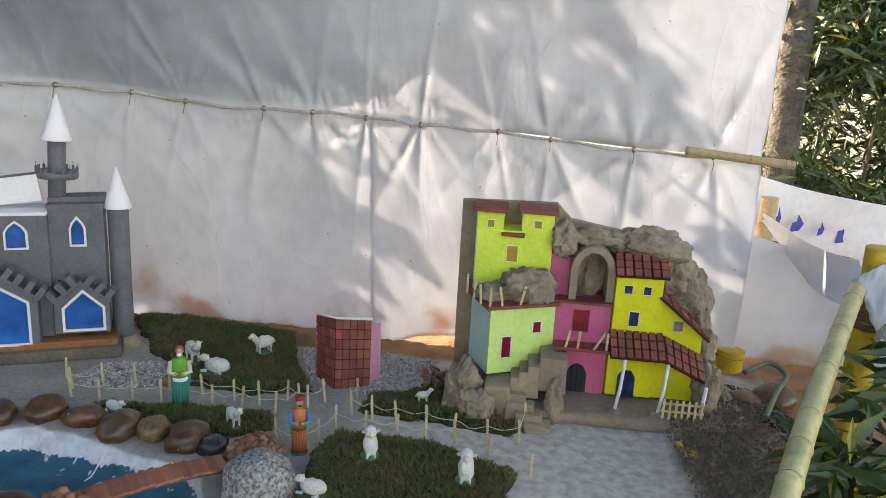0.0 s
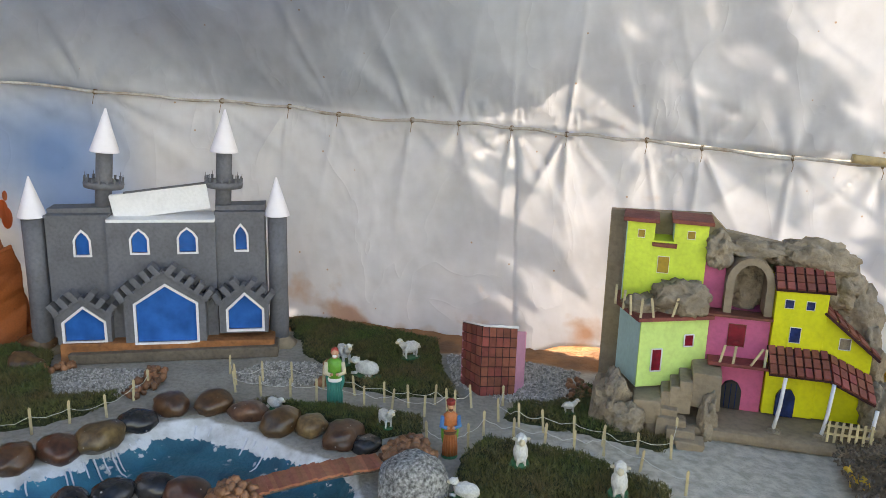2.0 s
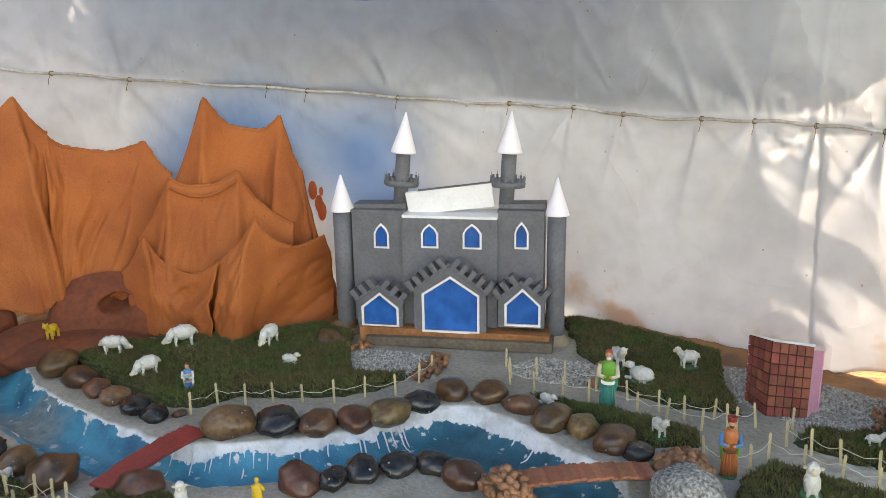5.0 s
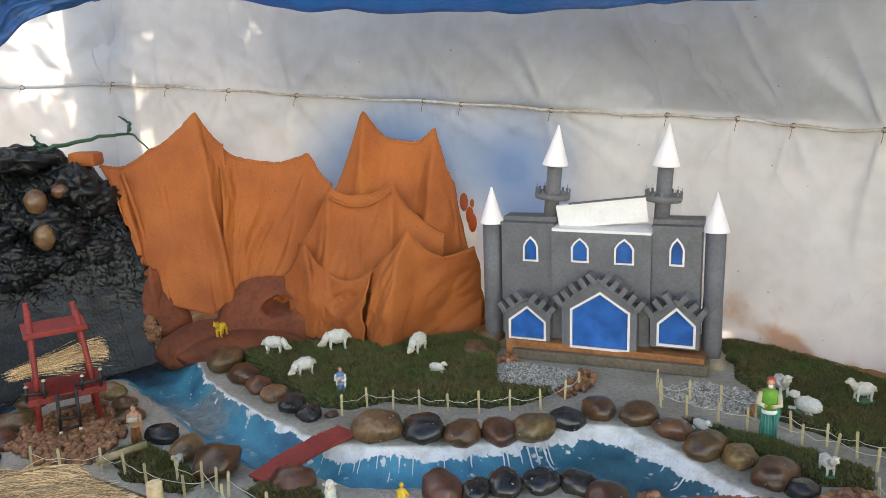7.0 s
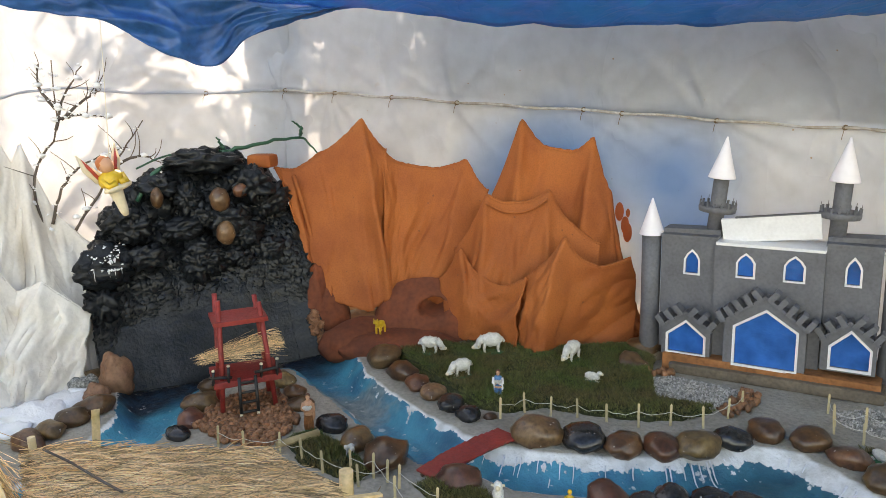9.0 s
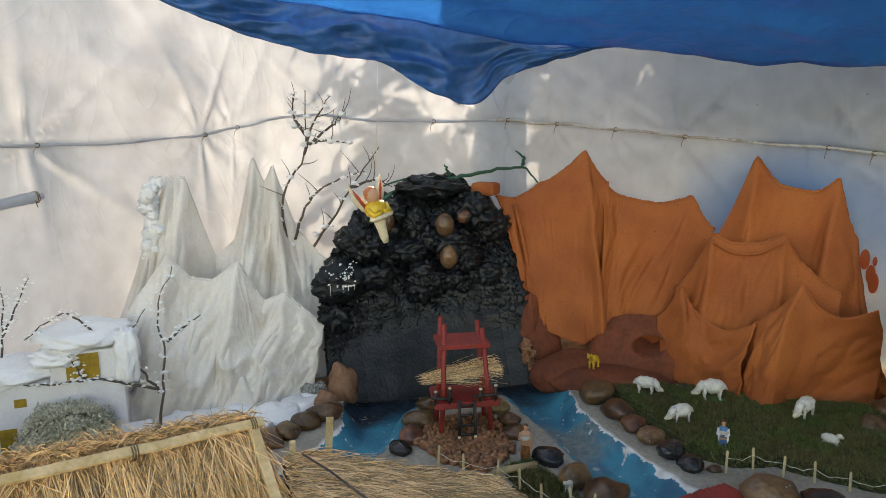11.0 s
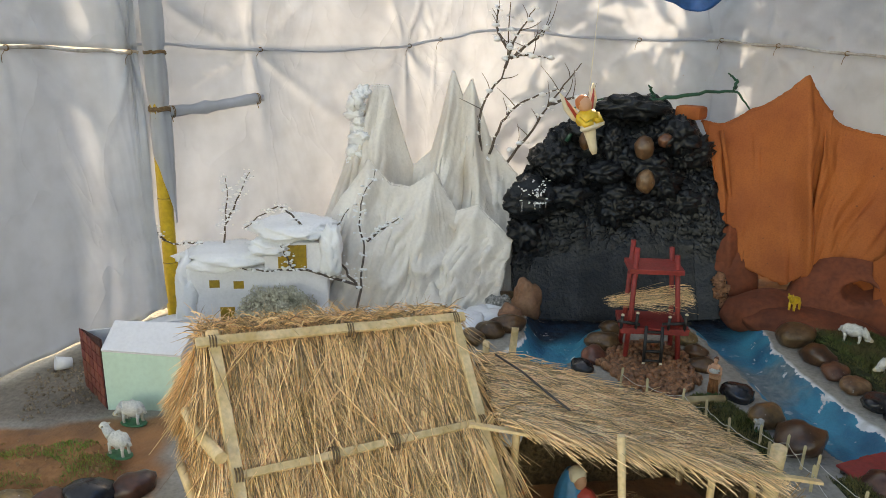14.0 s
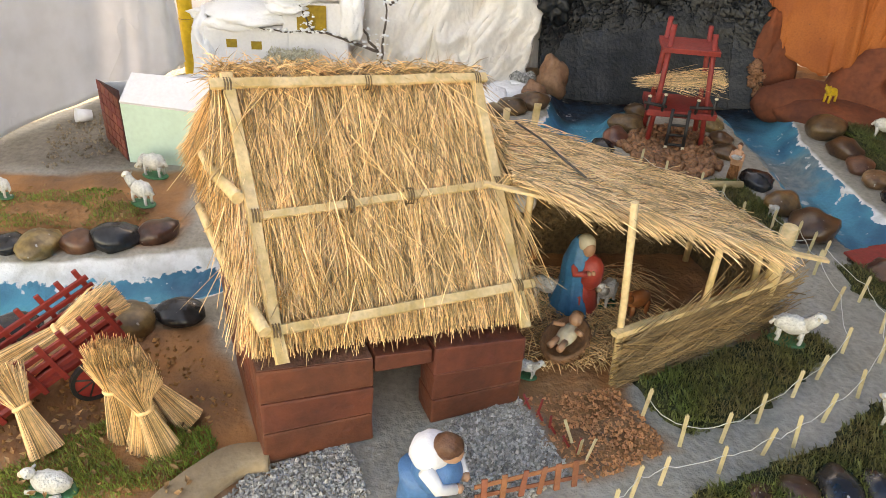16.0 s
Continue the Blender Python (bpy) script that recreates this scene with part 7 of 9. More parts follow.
def pebbles(name, poly, density, size, mt, label, seed, heap=0.0):
    r = random.Random(seed)
    vs, fs = [], []
    cx, cy = sum(p[0] for p in poly) / len(poly), sum(p[1] for p in poly) / len(poly)
    R = max(math.hypot(p[0] - cx, p[1] - cy) for p in poly)
    base = [(1, 0, 0), (0, 1, 0), (-1, 0, 0), (0, -1, 0), (0, 0, 1), (0, 0, -1)]
    tri = [(0, 1, 4), (1, 2, 4), (2, 3, 4), (3, 0, 4), (1, 0, 5), (2, 1, 5), (3, 2, 5), (0, 3, 5)]
    round_ = name == "pebble_heap"
    if round_:   # twelve-cornered, smooth pebbles; crushed gravel and clods stay angular
        g = 0.526, 0.851
        base = [(-g[0], g[1], 0), (g[0], g[1], 0), (-g[0], -g[1], 0), (g[0], -g[1], 0), (0, -g[0], g[1]), (0, g[0], g[1]), (0, -g[0], -g[1]), (0, g[0], -g[1]), (g[1], 0, -g[0]), (g[1], 0, g[0]), (-g[1], 0, -g[0]), (-g[1], 0, g[0])]
        tri = [(0, 11, 5), (0, 5, 1), (0, 1, 7), (0, 7, 10), (0, 10, 11), (1, 5, 9), (5, 11, 4), (11, 10, 2), (10, 7, 6), (7, 1, 8), (3, 9, 4), (3, 4, 2), (3, 2, 6), (3, 6, 8), (3, 8, 9), (4, 9, 5), (2, 4, 11), (6, 2, 10), (8, 6, 7), (9, 8, 1)]
    for x, y in scatter_in(poly, int(area(poly) * density), r):
        s = size * r.uniform(0.5, 1.4)
        m = Euler((r.uniform(0, 6), r.uniform(0, 6), r.uniform(0, 6))).to_matrix()
        z = heap * max(0, 1 - (math.hypot(x - cx, y - cy) / R) ** 2) + s * r.uniform(0.1, 0.6)
        k = len(vs)
        wide = (1.0, r.uniform(0.7, 0.95), r.uniform(0.55, 0.75))
        for b in base:
            v = m @ Vector([q * w * r.uniform(0.9, 1.08) for q, w in zip(b, wide)] if round_ else (b[0] * r.uniform(0.6, 1.1), b[1] * r.uniform(0.5, 1.0), b[2] * r.uniform(0.4, 0.8))) * s
            vs.append((x + v.x, y + v.y, z + v.z))
        fs += [tuple(k + i for i in t) for t in tri]
    ob = obj(name, vs, fs, mt, smooth=round_)
    return tagged(ob, label, "gravel", "gravel patches", kind="stuff")


pebbles("gravel", [(-2.5, 2.66), (-2.42, 2.77), (-2.15, 2.86), (-2.05, 2.66), (-2.26, 2.5)], 26000, 0.0075, M_GRAVEL, "grey crushed gravel in front of the castle", 1)
pebbles("gravel", [(-1.8, 2.95), (-1.72, 3.1), (-1.5, 3.16), (-1.38, 2.98), (-1.52, 2.9), (-1.7, 2.86)], 26000, 0.0075, M_GRAVEL, "grey crushed gravel beside the castle path", 2)
pebbles("gravel", [(-1.02, 3.42), (-0.85, 3.5), (-0.42, 3.42), (-0.44, 3.12), (-0.66, 3.03), (-0.9, 3.12)], 24000, 0.0075, M_GRAVEL, "grey crushed gravel round the pink house", 3)
pebbles("gravel", [(-1.4, -0.45), (-1.53, -0.36), (-1.60, -0.17), (-1.46, -0.12), (-1.4, -0.2)], 52000, 0.0062, M_GRAVEL, "grey crushed gravel before the hut", 4)
pebbles("gravel", [(-1.55, 0.0), (-1.66, 0.05), (-1.74, 0.23), (-1.5, 0.31), (-1.38, 0.1)], 52000, 0.0062, M_GRAVEL, "grey crushed gravel beside the hut door", 5)
pebbles("pebble_heap", [(-3.4, 0.98), (-3.25, 0.86), (-3.02, 0.92), (-2.9, 1.05), (-3.02, 1.22), (-3.4, 1.28), (-3.45, 1.15)], 8500, 0.0145, M_PEBBLE, "reddish brown pebbles on the river island", 6, 0.012)
pebbles("pebble_heap", [(-0.98, 2.42), (-0.85, 2.36), (-0.8, 2.48), (-0.92, 2.58)], 7000, 0.018, M_PEBBLE, "brown pebbles heaped by the plank bridge", 7, 0.07)
pebbles("pebble_heap", [(-1.4, 2.06), (-1.28, 1.98), (-1.2, 2.08), (-1.32, 2.15)], 7000, 0.018, M_PEBBLE, "pebble bridge footing on the pond bank", 8, 0.06)
pebbles("pebble_heap", [(-2.02, 2.6), (-2.0, 2.74), (-2.07, 2.88), (-2.15, 2.86), (-2.09, 2.72), (-2.1, 2.62)], 2600, 0.018, M_PEBBLE, "brown pebbles edging the castle gravel", 12, 0.005)
pebbles("pebble_heap", [(-2.5, 2.62), (-2.44, 2.78), (-2.49, 2.82), (-2.56, 2.66)], 2600, 0.018, M_PEBBLE, "brown pebbles between turf and gravel", 13, 0.005)
pebbles("pebble_heap", [(-1.44, 2.92), (-1.36, 2.98), (-1.42, 3.16), (-1.5, 3.18), (-1.42, 3.02)], 2600, 0.018, M_PEBBLE, "brown pebbles edging the gravel by the turf", 14, 0.005)
pebbles("pebble_heap", [(-0.46, 3.06), (-0.36, 3.16), (-0.38, 3.34), (-0.46, 3.3)], 2600, 0.016, M_PEBBLE, "brown pebbles edging the gravel by the hillside", 15, 0.005)
pebbles("soil_clods", [(-3.9, -0.98), (-3.3, -1.4), (-2.92, -1.3), (-3.15, -1.0), (-3.5, -0.88)], 2600, 0.007, island_vary(mat("grey_clod", (0.33, 0.25, 0.175), 0.95, 0.3, 20, 0.4, 80), 0.35), "loose grey-brown soil clods by the mint house", 16, 0.01)
pebbles("soil_clods", [(0.45, 2.85), (0.65, 3.5), (0.95, 3.3), (0.95, 2.5), (0.5, 2.2)], 6500, 0.0075, island_vary(mat("clod", (0.17, 0.125, 0.09), 0.95, 0.3, 20, 0.4, 80), 0.3), "dug grey-brown soil clods beside the village", 9, 0.06)
pebbles("soil_clods", [(-1.74, 0.24), (-1.77, 0.47), (-1.57, 0.55), (-1.51, 0.42), (-1.48, 0.33), (-1.58, 0.29)], 20000, 0.0065, island_vary(mat("red_clod", (0.58, 0.25, 0.115), 0.95, 0.3, 20, 0.4, 80), 0.3), "crumbly orange soil plot in front of the shelter", 10)
pebbles("soil_clods", [(-1.55, -0.5), (-1.7, -0.42), (-2.0, -0.58), (-1.9, -1.1), (-1.6, -1.1)], 2500, 0.008, island_vary(mat("ochre_clod", (0.46, 0.22, 0.085), 0.95, 0.3, 20, 0.4, 80), 0.3), "crumbly ochre soil round the cart", 11)
rl_ = random.Random(3)
vs, fs = [], []
for k in range(150):
    x, y = (rl_.uniform(-1.72, -1.43), rl_.uniform(-0.92, -0.46)) if k < 110 else (rl_.uniform(-2.75, -2.5), rl_.uniform(-1.3, -0.9))
    a, s, z = rl_.uniform(0, 6.28), rl_.uniform(0.004, 0.011), 0.03 if k < 110 else 0.045
    c, d = math.cos(a) * s, math.sin(a) * s
    n0 = len(vs)
    vs += [(x - c, y - d, z), (x - d * 0.5, y + c * 0.5, z + rl_.uniform(0, 0.008)), (x + c, y + d, z + rl_.uniform(0, 0.01)), (x + d * 0.5, y - c * 0.5, z + rl_.uniform(0, 0.008)), (x, y, z - 0.004)]
    fs += [(n0, n0 + 1, n0 + 4), (n0 + 1, n0 + 2, n0 + 4), (n0 + 2, n0 + 3, n0 + 4), (n0 + 3, n0, n0 + 4)]
tagged(obj("dry_leaves", vs, fs, island_vary(mat("dry_leaf_litter", (0.52, 0.30, 0.15), 0.8, 0.3, 30, 0.2, 90), 0.4)), "curled tan dry leaves scattered on the turf", "leaf litter", kind="stuff")
bm = bmesh.new()
add_ball(bm, (-0.82, 2.3, 0.03), (0.11, 0.10, 0.11), sub=4, rough=0.12, freq=5, seed=3)
tagged(part("mortar_mound", bm, M_ROUGHCAST), "rough grey speckled mortar mound at the bridge end", "mortar mound")
bm = bmesh.new()
outer = smooth_line([(-1.42, -0.56, 0), (-1.47, -0.53, 0), (-1.53, -0.48, 0), (-1.58, -0.42, 0), (-1.59, -0.33, 0)], 22)
inner = smooth_line([(-1.40, -0.46, 0), (-1.43, -0.45, 0), (-1.47, -0.42, 0), (-1.51, -0.38, 0), (-1.52, -0.33, 0)], 22)
rings = []
for a, b in zip(outer, inner):
    d = (b - a) * 0.08
    rings.append([bm.verts.new(q + Vector((0, 0, z))) for q, z in ((a, -0.01), (a, 0.02), (a + d, 0.027), (b - d, 0.027 + 0.002 * noise.noise(a * 30)), (b, 0.02), (b, -0.01))])
for p, q in zip(rings, rings[1:]):
    for k in range(5):
        bm.faces.new((p[k], p[k + 1], q[k + 1], q[k])).smooth = True
bm.faces.new(rings[0])
bm.faces.new(rings[-1][::-1])
tagged(part("mud_kerb", bm, M_KERB), "low flat curved mud kerb at the hut corner", "kerb")


# ---- stick fences with string ----
STICK_ME = bpy.data.meshes.new("post")
_b = bmesh.new()
add_box(_b, (-0.0044, -0.0014, -0.02), (0.0044, 0.0014, 0.084), bevel=0.0)
bmesh.ops.bevel(_b, geom=[e for e in _b.edges if abs(e.verts[0].co.x - e.verts[1].co.x) < 1e-6 and abs(e.verts[0].co.z - e.verts[1].co.z) < 1e-6 and e.verts[0].co.z > 0.05], offset=0.0034, segments=3, affect="EDGES")
_b.to_mesh(STICK_ME)
_b.free()
STICK_ME.materials.append(M_STICK)


def stick_fence(pts, face, lift=0.0):
    e = empty("stick_fence", Matrix.Identity(4), "low fence of pale craft sticks joined by white string", "fence", "stick fences")
    tops = []
    for x, y in pts:
        ob = new("post", STICK_ME)
        ob.parent = e
        lx, ly, s = rnd(-5, 5), rnd(-5, 5), rnd(0.98, 1.18)
        m = pose(x, y, lift, lx, ly, face + rnd(-25, 25))
        ob.matrix_local = m @ Matrix.Diagonal((1, 1, s, 1))
        tops.append(m @ Vector((0, 0, 0.055 * s)))
    line = []
    for a, b in zip(tops, tops[1:]):
        for k in range(5):
            p = a.lerp(b, k / 5)
            p.z -= 0.016 * math.sin(math.pi * k / 5) * rnd(0.5, 1.3)
            line.append(p)
    tube("string", line + [tops[-1]], 0.0011, M_STRING, e, "slack white string", n=5)


stick_fence([(-2.57, 1.89), (-2.55, 2.0), (-2.46, 2.06), (-2.38, 2.13), (-2.28, 2.19), (-2.18, 2.26), (-2.11, 2.36), (-2.02, 2.44), (-2.02, 2.59), (-2.04, 2.71)], 40)
stick_fence([(-1.81, 2.93), (-1.73, 2.84), (-1.65, 2.91), (-1.53, 2.93), (-1.39, 2.92), (-1.25, 2.9), (-1.12, 2.88), (-1.02, 2.87), (-0.93, 2.92), (-0.84, 2.88), (-0.79, 2.94)], 20)
stick_fence([(-1.7, 2.78), (-1.59, 2.78), (-1.48, 2.81), (-1.37, 2.81), (-1.27, 2.81), (-1.18, 2.82), (-1.07, 2.82), (-0.94, 2.81), (-0.87, 2.88)], 20)
stick_fence([(-0.87, 2.61), (-0.79, 2.58), (-0.73, 2.63), (-0.7, 2.74), (-0.59, 2.72), (-0.48, 2.71), (-0.38, 2.71), (-0.28, 2.72), (-0.16, 2.65), (-0.02, 2.55)], 5)
stick_fence([(-0.68, 3.0), (-0.67, 2.86), (-0.59, 2.84), (-0.5, 2.83), (-0.39, 2.82), (-0.29, 2.79), (-0.17, 2.77), (-0.06, 2.77), (-0.04, 2.9)], 5)
stick_fence([(-1.67, 0.51), (-1.58, 0.57), (-1.59, 0.67), (-1.65, 0.78), (-1.74, 0.91), (-1.8, 1.0), (-1.9, 1.12), (-2.1, 1.2), (-2.28, 1.23), (-2.46, 1.25), (-2.53, 1.2)], 65)
stick_fence([(-1.38, 0.36), (-1.44, 0.42), (-1.47, 0.49), (-1.5, 0.63), (-1.55, 0.75), (-1.57, 0.83), (-1.65, 0.94), (-1.73, 1.07), (-1.86, 1.2), (-1.99, 1.28), (-2.14, 1.3), (-2.34, 1.28)], 65)
stick_fence([(-3.02, 0.89), (-2.9, 0.95), (-2.83, 1.06), (-2.72, 1.1), (-2.59, 1.12), (-2.44, 1.18), (-2.4, 1.27)], 60)


# ---- plaster animals and figures: each one plain mesh ----
def sheep_mesh(kind):
    bm = bmesh.new()
    F, G, K, H = 0, 1, 2, 3   # fleece, base, dark, horn and face
    if kind == "lying":
        add_ball(bm, (0, 0, 0.028), (0.046, 0.024, 0.026), sub=3, rough=0.2, freq=9, mi=F)
        add_ball(bm, (0.044, 0.004, 0.052), (0.017, 0.013, 0.014), sub=2, rough=0.1, mi=F)
        add_ball(bm, (0.058, 0.006, 0.048), (0.010, 0.008, 0.008), sub=2, mi=H)
        for s in (-1, 1):
            add_ball(bm, (0.042, s * 0.014, 0.053), (0.004, 0.009, 0.004), sub=1, mi=F)
            add_tube(bm, [(0.03, s * 0.02, 0.012), (0.052, s * 0.018, 0.007)], 0.006, 6, mi=F)
            add_tube(bm, [(-0.03, s * 0.022, 0.012), (-0.008, s * 0.028, 0.007)], 0.006, 6, mi=F)
        add_lathe(bm, [(0.03, 0), (0.034, 0.004), (0.03, 0.008)], 14, Matrix.Diagonal((1.7, 1.1, 1, 1)), mi=G)
    elif kind == "sitting":
        add_ball(bm, (0, 0, 0.045), (0.024, 0.021, 0.036), sub=3, rough=0.22, freq=9, mi=F)
        add_ball(bm, (0.004, 0, 0.086), (0.018, 0.017, 0.02), sub=3, rough=0.15, mi=F)
        add_ball(bm, (0.018, 0, 0.083), (0.010, 0.009, 0.012), sub=2, mi=H)
        for s in (-1, 1):
            add_ball(bm, (0.004, s * 0.02, 0.088), (0.005, 0.008, 0.006), sub=1, mi=H)
            add_tube(bm, [(0.014, s * 0.009, 0.05), (0.02, s * 0.01, 0.01)], 0.0055, 6, mi=F)
        add_lathe(bm, [(0.026, 0), (0.03, 0.006), (0.024, 0.018)], 14, mi=G)
    else:
        add_ball(bm, (0, 0, 0.056), (0.043, 0.023, 0.026), sub=3, rough=0.22, freq=9, mi=F)
        hx, hz = (0.055, 0.092) if kind == "standing" else (0.056, 0.032)
        add_tube(bm, [(0.03, 0, 0.064), ((0.03 + hx) / 2 + 0.004, 0, (0.066 + hz) / 2), (hx - 0.002, 0, hz)], [0.018, 0.014, 0.012], 8, mi=F)
        add_ball(bm, (hx, 0, hz), (0.015, 0.012, 0.013), sub=2, rough=0.1, mi=F)
        add_ball(bm, (hx + 0.012, 0, hz - 0.005), (0.010, 0.008, 0.008), sub=2, mi=H)
        for s in (-1, 1):
            add_ball(bm, (hx - 0.004, s * 0.014, hz + 0.002), (0.004, 0.008, 0.004), sub=1, mi=H)
            for x in (0.026, -0.027):
                add_tube(bm, [(x, s * 0.012, 0.045), (x + 0.003, s * 0.013, 0.02), (x, s * 0.013, 0.004)], [0.007, 0.0045, 0.005], 6, mi=F)
        add_tube(bm, [(-0.04, 0, 0.062), (-0.05, 0, 0.045)], 0.005, 6, mi=F)
        add_lathe(bm, [(0.03, 0), (0.033, 0.004), (0.028, 0.008)], 14, Matrix.Diagonal((1.45, 0.9, 1, 1)), mi=G)
    me = bpy.data.meshes.new("sheep")
    bmesh.ops.recalc_face_normals(bm, faces=bm.faces)
    bm.to_mesh(me)
    bm.free()
    for m in (M_FLEECE, M_GREENBASE, M_BLACK, M_CREAM):
        me.materials.append(m)
    return me


SHEEP = {k: sheep_mesh(k) for k in ("standing", "grazing", "lying", "sitting")}
WORDS = {"standing": "white plaster sheep standing with its head raised on a green base", "grazing": "white plaster sheep grazing on a green base", "lying": "white plaster sheep lying down on a green base", "sitting": "white plaster lamb facing forward on a green base"}
for x, y, z, kind, head, sc in [
        (-1.485, 2.69, 0.01, "lying", -20, 0.75), (-1.04, 2.66, 0.018, "standing", -40, 0.8), (-0.535, 2.52, 0.03, "sitting", -70, 1.1), (-0.222, 2.43, 0.03, "sitting", -85, 1.15), (-0.655, 2.285, 0.03, "lying", 170, 0.9),
        (-0.427, 2.98, 0.018, "standing", 20, 0.55), (-1.145, 3.29, 0.022, "standing", 225, 0.95), (-1.257, 3.055, 0.022, "lying", 172, 1.15), (-1.394, 3.14, 0.022, "standing", -45, 1.05),
        (-3.3, 2.03, 0.03, "grazing", 48, 1.1), (-3.12, 2.27, 0.03, "grazing", 240, 1.25), (-2.96, 1.98, 0.03, "grazing", 262, 1.05), (-2.8, 2.5, 0.03, "grazing", 285, 1.2), (-2.57, 2.4, 0.03, "lying", 20, 0.75),
        (-2.63, 1.25, 0.015, "standing", -60, 0.5), (-2.04, 1.465, 0.015, "sitting", -40, 0.85), (-1.925, 0.972, 0.022, "standing", 65, 1.05), (-2.9, -0.9, 0.0, "grazing", -110, 1.05), (-2.64, -0.87, 0.028, "standing", -120, 1.0),
        (-2.68, -1.32, 0.028, "grazing", 240, 0.8), (-1.47, -0.74, 0.015, "lying", -100, 0.9), (-2.13, 0.36, 0.012, "standing", 60, 0.95), (-2.11, 0.53, 0.012, "standing", -40, 0.95), (-1.82, 0.26, 0.0, "standing", 60, 0.6), (-1.59, 1.07, 0.02, "standing", 200, 0.8)]:
    ob = new("sheep", SHEEP[kind])
    ob.matrix_world = pose(x, y, z, 0, 0, head) @ Matrix.Scale(sc, 4)
    tagged(ob, WORDS[kind], "sheep figurine", "plaster sheep")


def figure(name, x, y, h, face, label, robe, cloak, head, hair, skin=0, legs=None, lean=0.0, base=None, z=0.0, arms=None, crown=None, lamb=False):
    """A plain painted statuette, turned and moulded into one mesh; face: heading in degrees."""
    mats = [M_SKIN, robe, cloak, head, hair, base or M_GREENBASE, legs or robe, arms or robe, crown or head, M_FLEECE]
    bm = bmesh.new()
    e2 = Matrix.Diagonal((0.8, 1.0, 1, 1))
    add_lathe(bm, [(0.13, 0), (0.14, 0.02), (0.12, 0.045)], 14, mi=5)
    add_lathe(bm, [(0.115, 0.03), (0.12, 0.12), (0.105, 0.28), (0.09, 0.42), (0.10, 0.5)], 16, e2, mi=6)
    sh = pose(lean * 0.1, 0, 0, 0, lean * 30, 0)
    add_lathe(bm, [(0.095, 0.44), (0.11, 0.55), (0.125, 0.68), (0.115, 0.77), (0.05, 0.82)], 16, sh @ e2, mi=1)
    add_lathe(bm, [(0.045, 0.79), (0.045, 0.86)], 10, sh, mi=0)
    add_ball(bm, (0.01, 0, 0.905), (0.062, 0.056, 0.075), sh, sub=2, mi=0)
    add_ball(bm, (-0.012, 0, 0.925), (0.068, 0.064, 0.075), sh, sub=2, rough=0.1, mi=3)
    add_ball(bm, (0.055, 0, 0.868), (0.022, 0.035, 0.032), sh, sub=2, mi=4)
    # cloak down the back
    add_ball(bm, (-0.05, 0, 0.47), (0.075, 0.15, 0.36), sub=3, rough=0.08, mi=2)
    for s in (-1, 1):
        add_tube(bm, [sh @ Vector((0.0, s * 0.12, 0.74)), Vector((0.06, s * 0.15, 0.58)), Vector((0.13, s * 0.06, 0.58))], [0.045, 0.04, 0.032], 8, mi=7 if arms else 2 if s > 0 else 1)
        add_ball(bm, (0.145, s * 0.045, 0.59), 0.028, sub=1, mi=0)
    for k in range(7):
        a = -1.1 + 2.2 * k / 6
        add_tube(bm, [(0.095 * math.cos(a), 0.11 * math.sin(a), 0.42), (0.105 * math.cos(a + 0.05), 0.13 * math.sin(a), 0.2), (0.10 * math.cos(a), 0.125 * math.sin(a), 0.05)], [0.008, 0.013, 0.015], 5, mi=6)
    add_lathe(bm, [(0.105, 0.425), (0.112, 0.44), (0.112, 0.47), (0.1, 0.485)], 16, e2, mi=4)
    if crown:
        add_lathe(bm, [(0.066, 0.945), (0.074, 0.955), (0.07, 0.985), (0.078, 1.02), (0.05, 1.02), (0.03, 0.99)], 12, sh, mi=8)
    if lamb:
        add_ball(bm, (0.15, 0.0, 0.66), (0.05, 0.11, 0.06), sub=3, rough=0.25, freq=9, mi=9)
        add_ball(bm, (0.17, 0.11, 0.71), (0.035, 0.04, 0.035), sub=2, rough=0.1, mi=9)
    # brow, nose and ears keep the head from being a plain ball
    add_ball(bm, (0.072, 0, 0.905), (0.012, 0.012, 0.018), sh, sub=1, mi=0)
    for s in (-1, 1):
        add_ball(bm, (0.0, s * 0.058, 0.9), (0.014, 0.01, 0.02), sh, sub=1, mi=0)
    ob = part(name, bm, mats, smooth=True)
    ob.matrix_world = pose(x, y, z, 0, 0, face) @ Matrix.Scale(h, 4)
    return tagged(ob, label, "figurine")


figure("shepherd_figurine", -1.29, 2.80, 0.235, -70, "plaster shepherd in teal trousers and a green vest holding a lamb", M_GREENROBE, M_TEAL, M_REDROBE, M_WHITE, legs=M_TEAL, arms=M_CREAM)
figure("king_figurine", -0.778, 2.56, 0.2, -70, "plaster king in an orange robe and green cloak", M_ORROBE, M_GREENROBE, M_HAIR, M_HAIR, legs=M_ORROBE, crown=M_REDWOOD, arms=M_SKYBLUE)
figure("boy_figurine", -2.71, 1.99, 0.14, -45, "plaster boy in a blue tunic carrying a lamb", M_SKYBLUE, M_WHITE, M_HAIR, M_SKIN, legs=M_SKYBLUE, base=M_REDROBE, arms=M_WHITE, lamb=True)
figure("villager_figurine", -2.94, 1.23, 0.155, -40, "bare-chested plaster villager in ochre trousers holding a lamb", M_SKIN, M_SKIN, M_HAIR, M_SKIN, legs=M_CLAY, lamb=True)
bm = bmesh.new()
add_lathe(bm, [(0.052, 0.0), (0.056, 0.01), (0.05, 0.04), (0.036, 0.085), (0.03, 0.115), (0.034, 0.14), (0.03, 0.165), (0.012, 0.178)], 18, Matrix.Diagonal((0.95, 1, 1, 1)), mi=0)
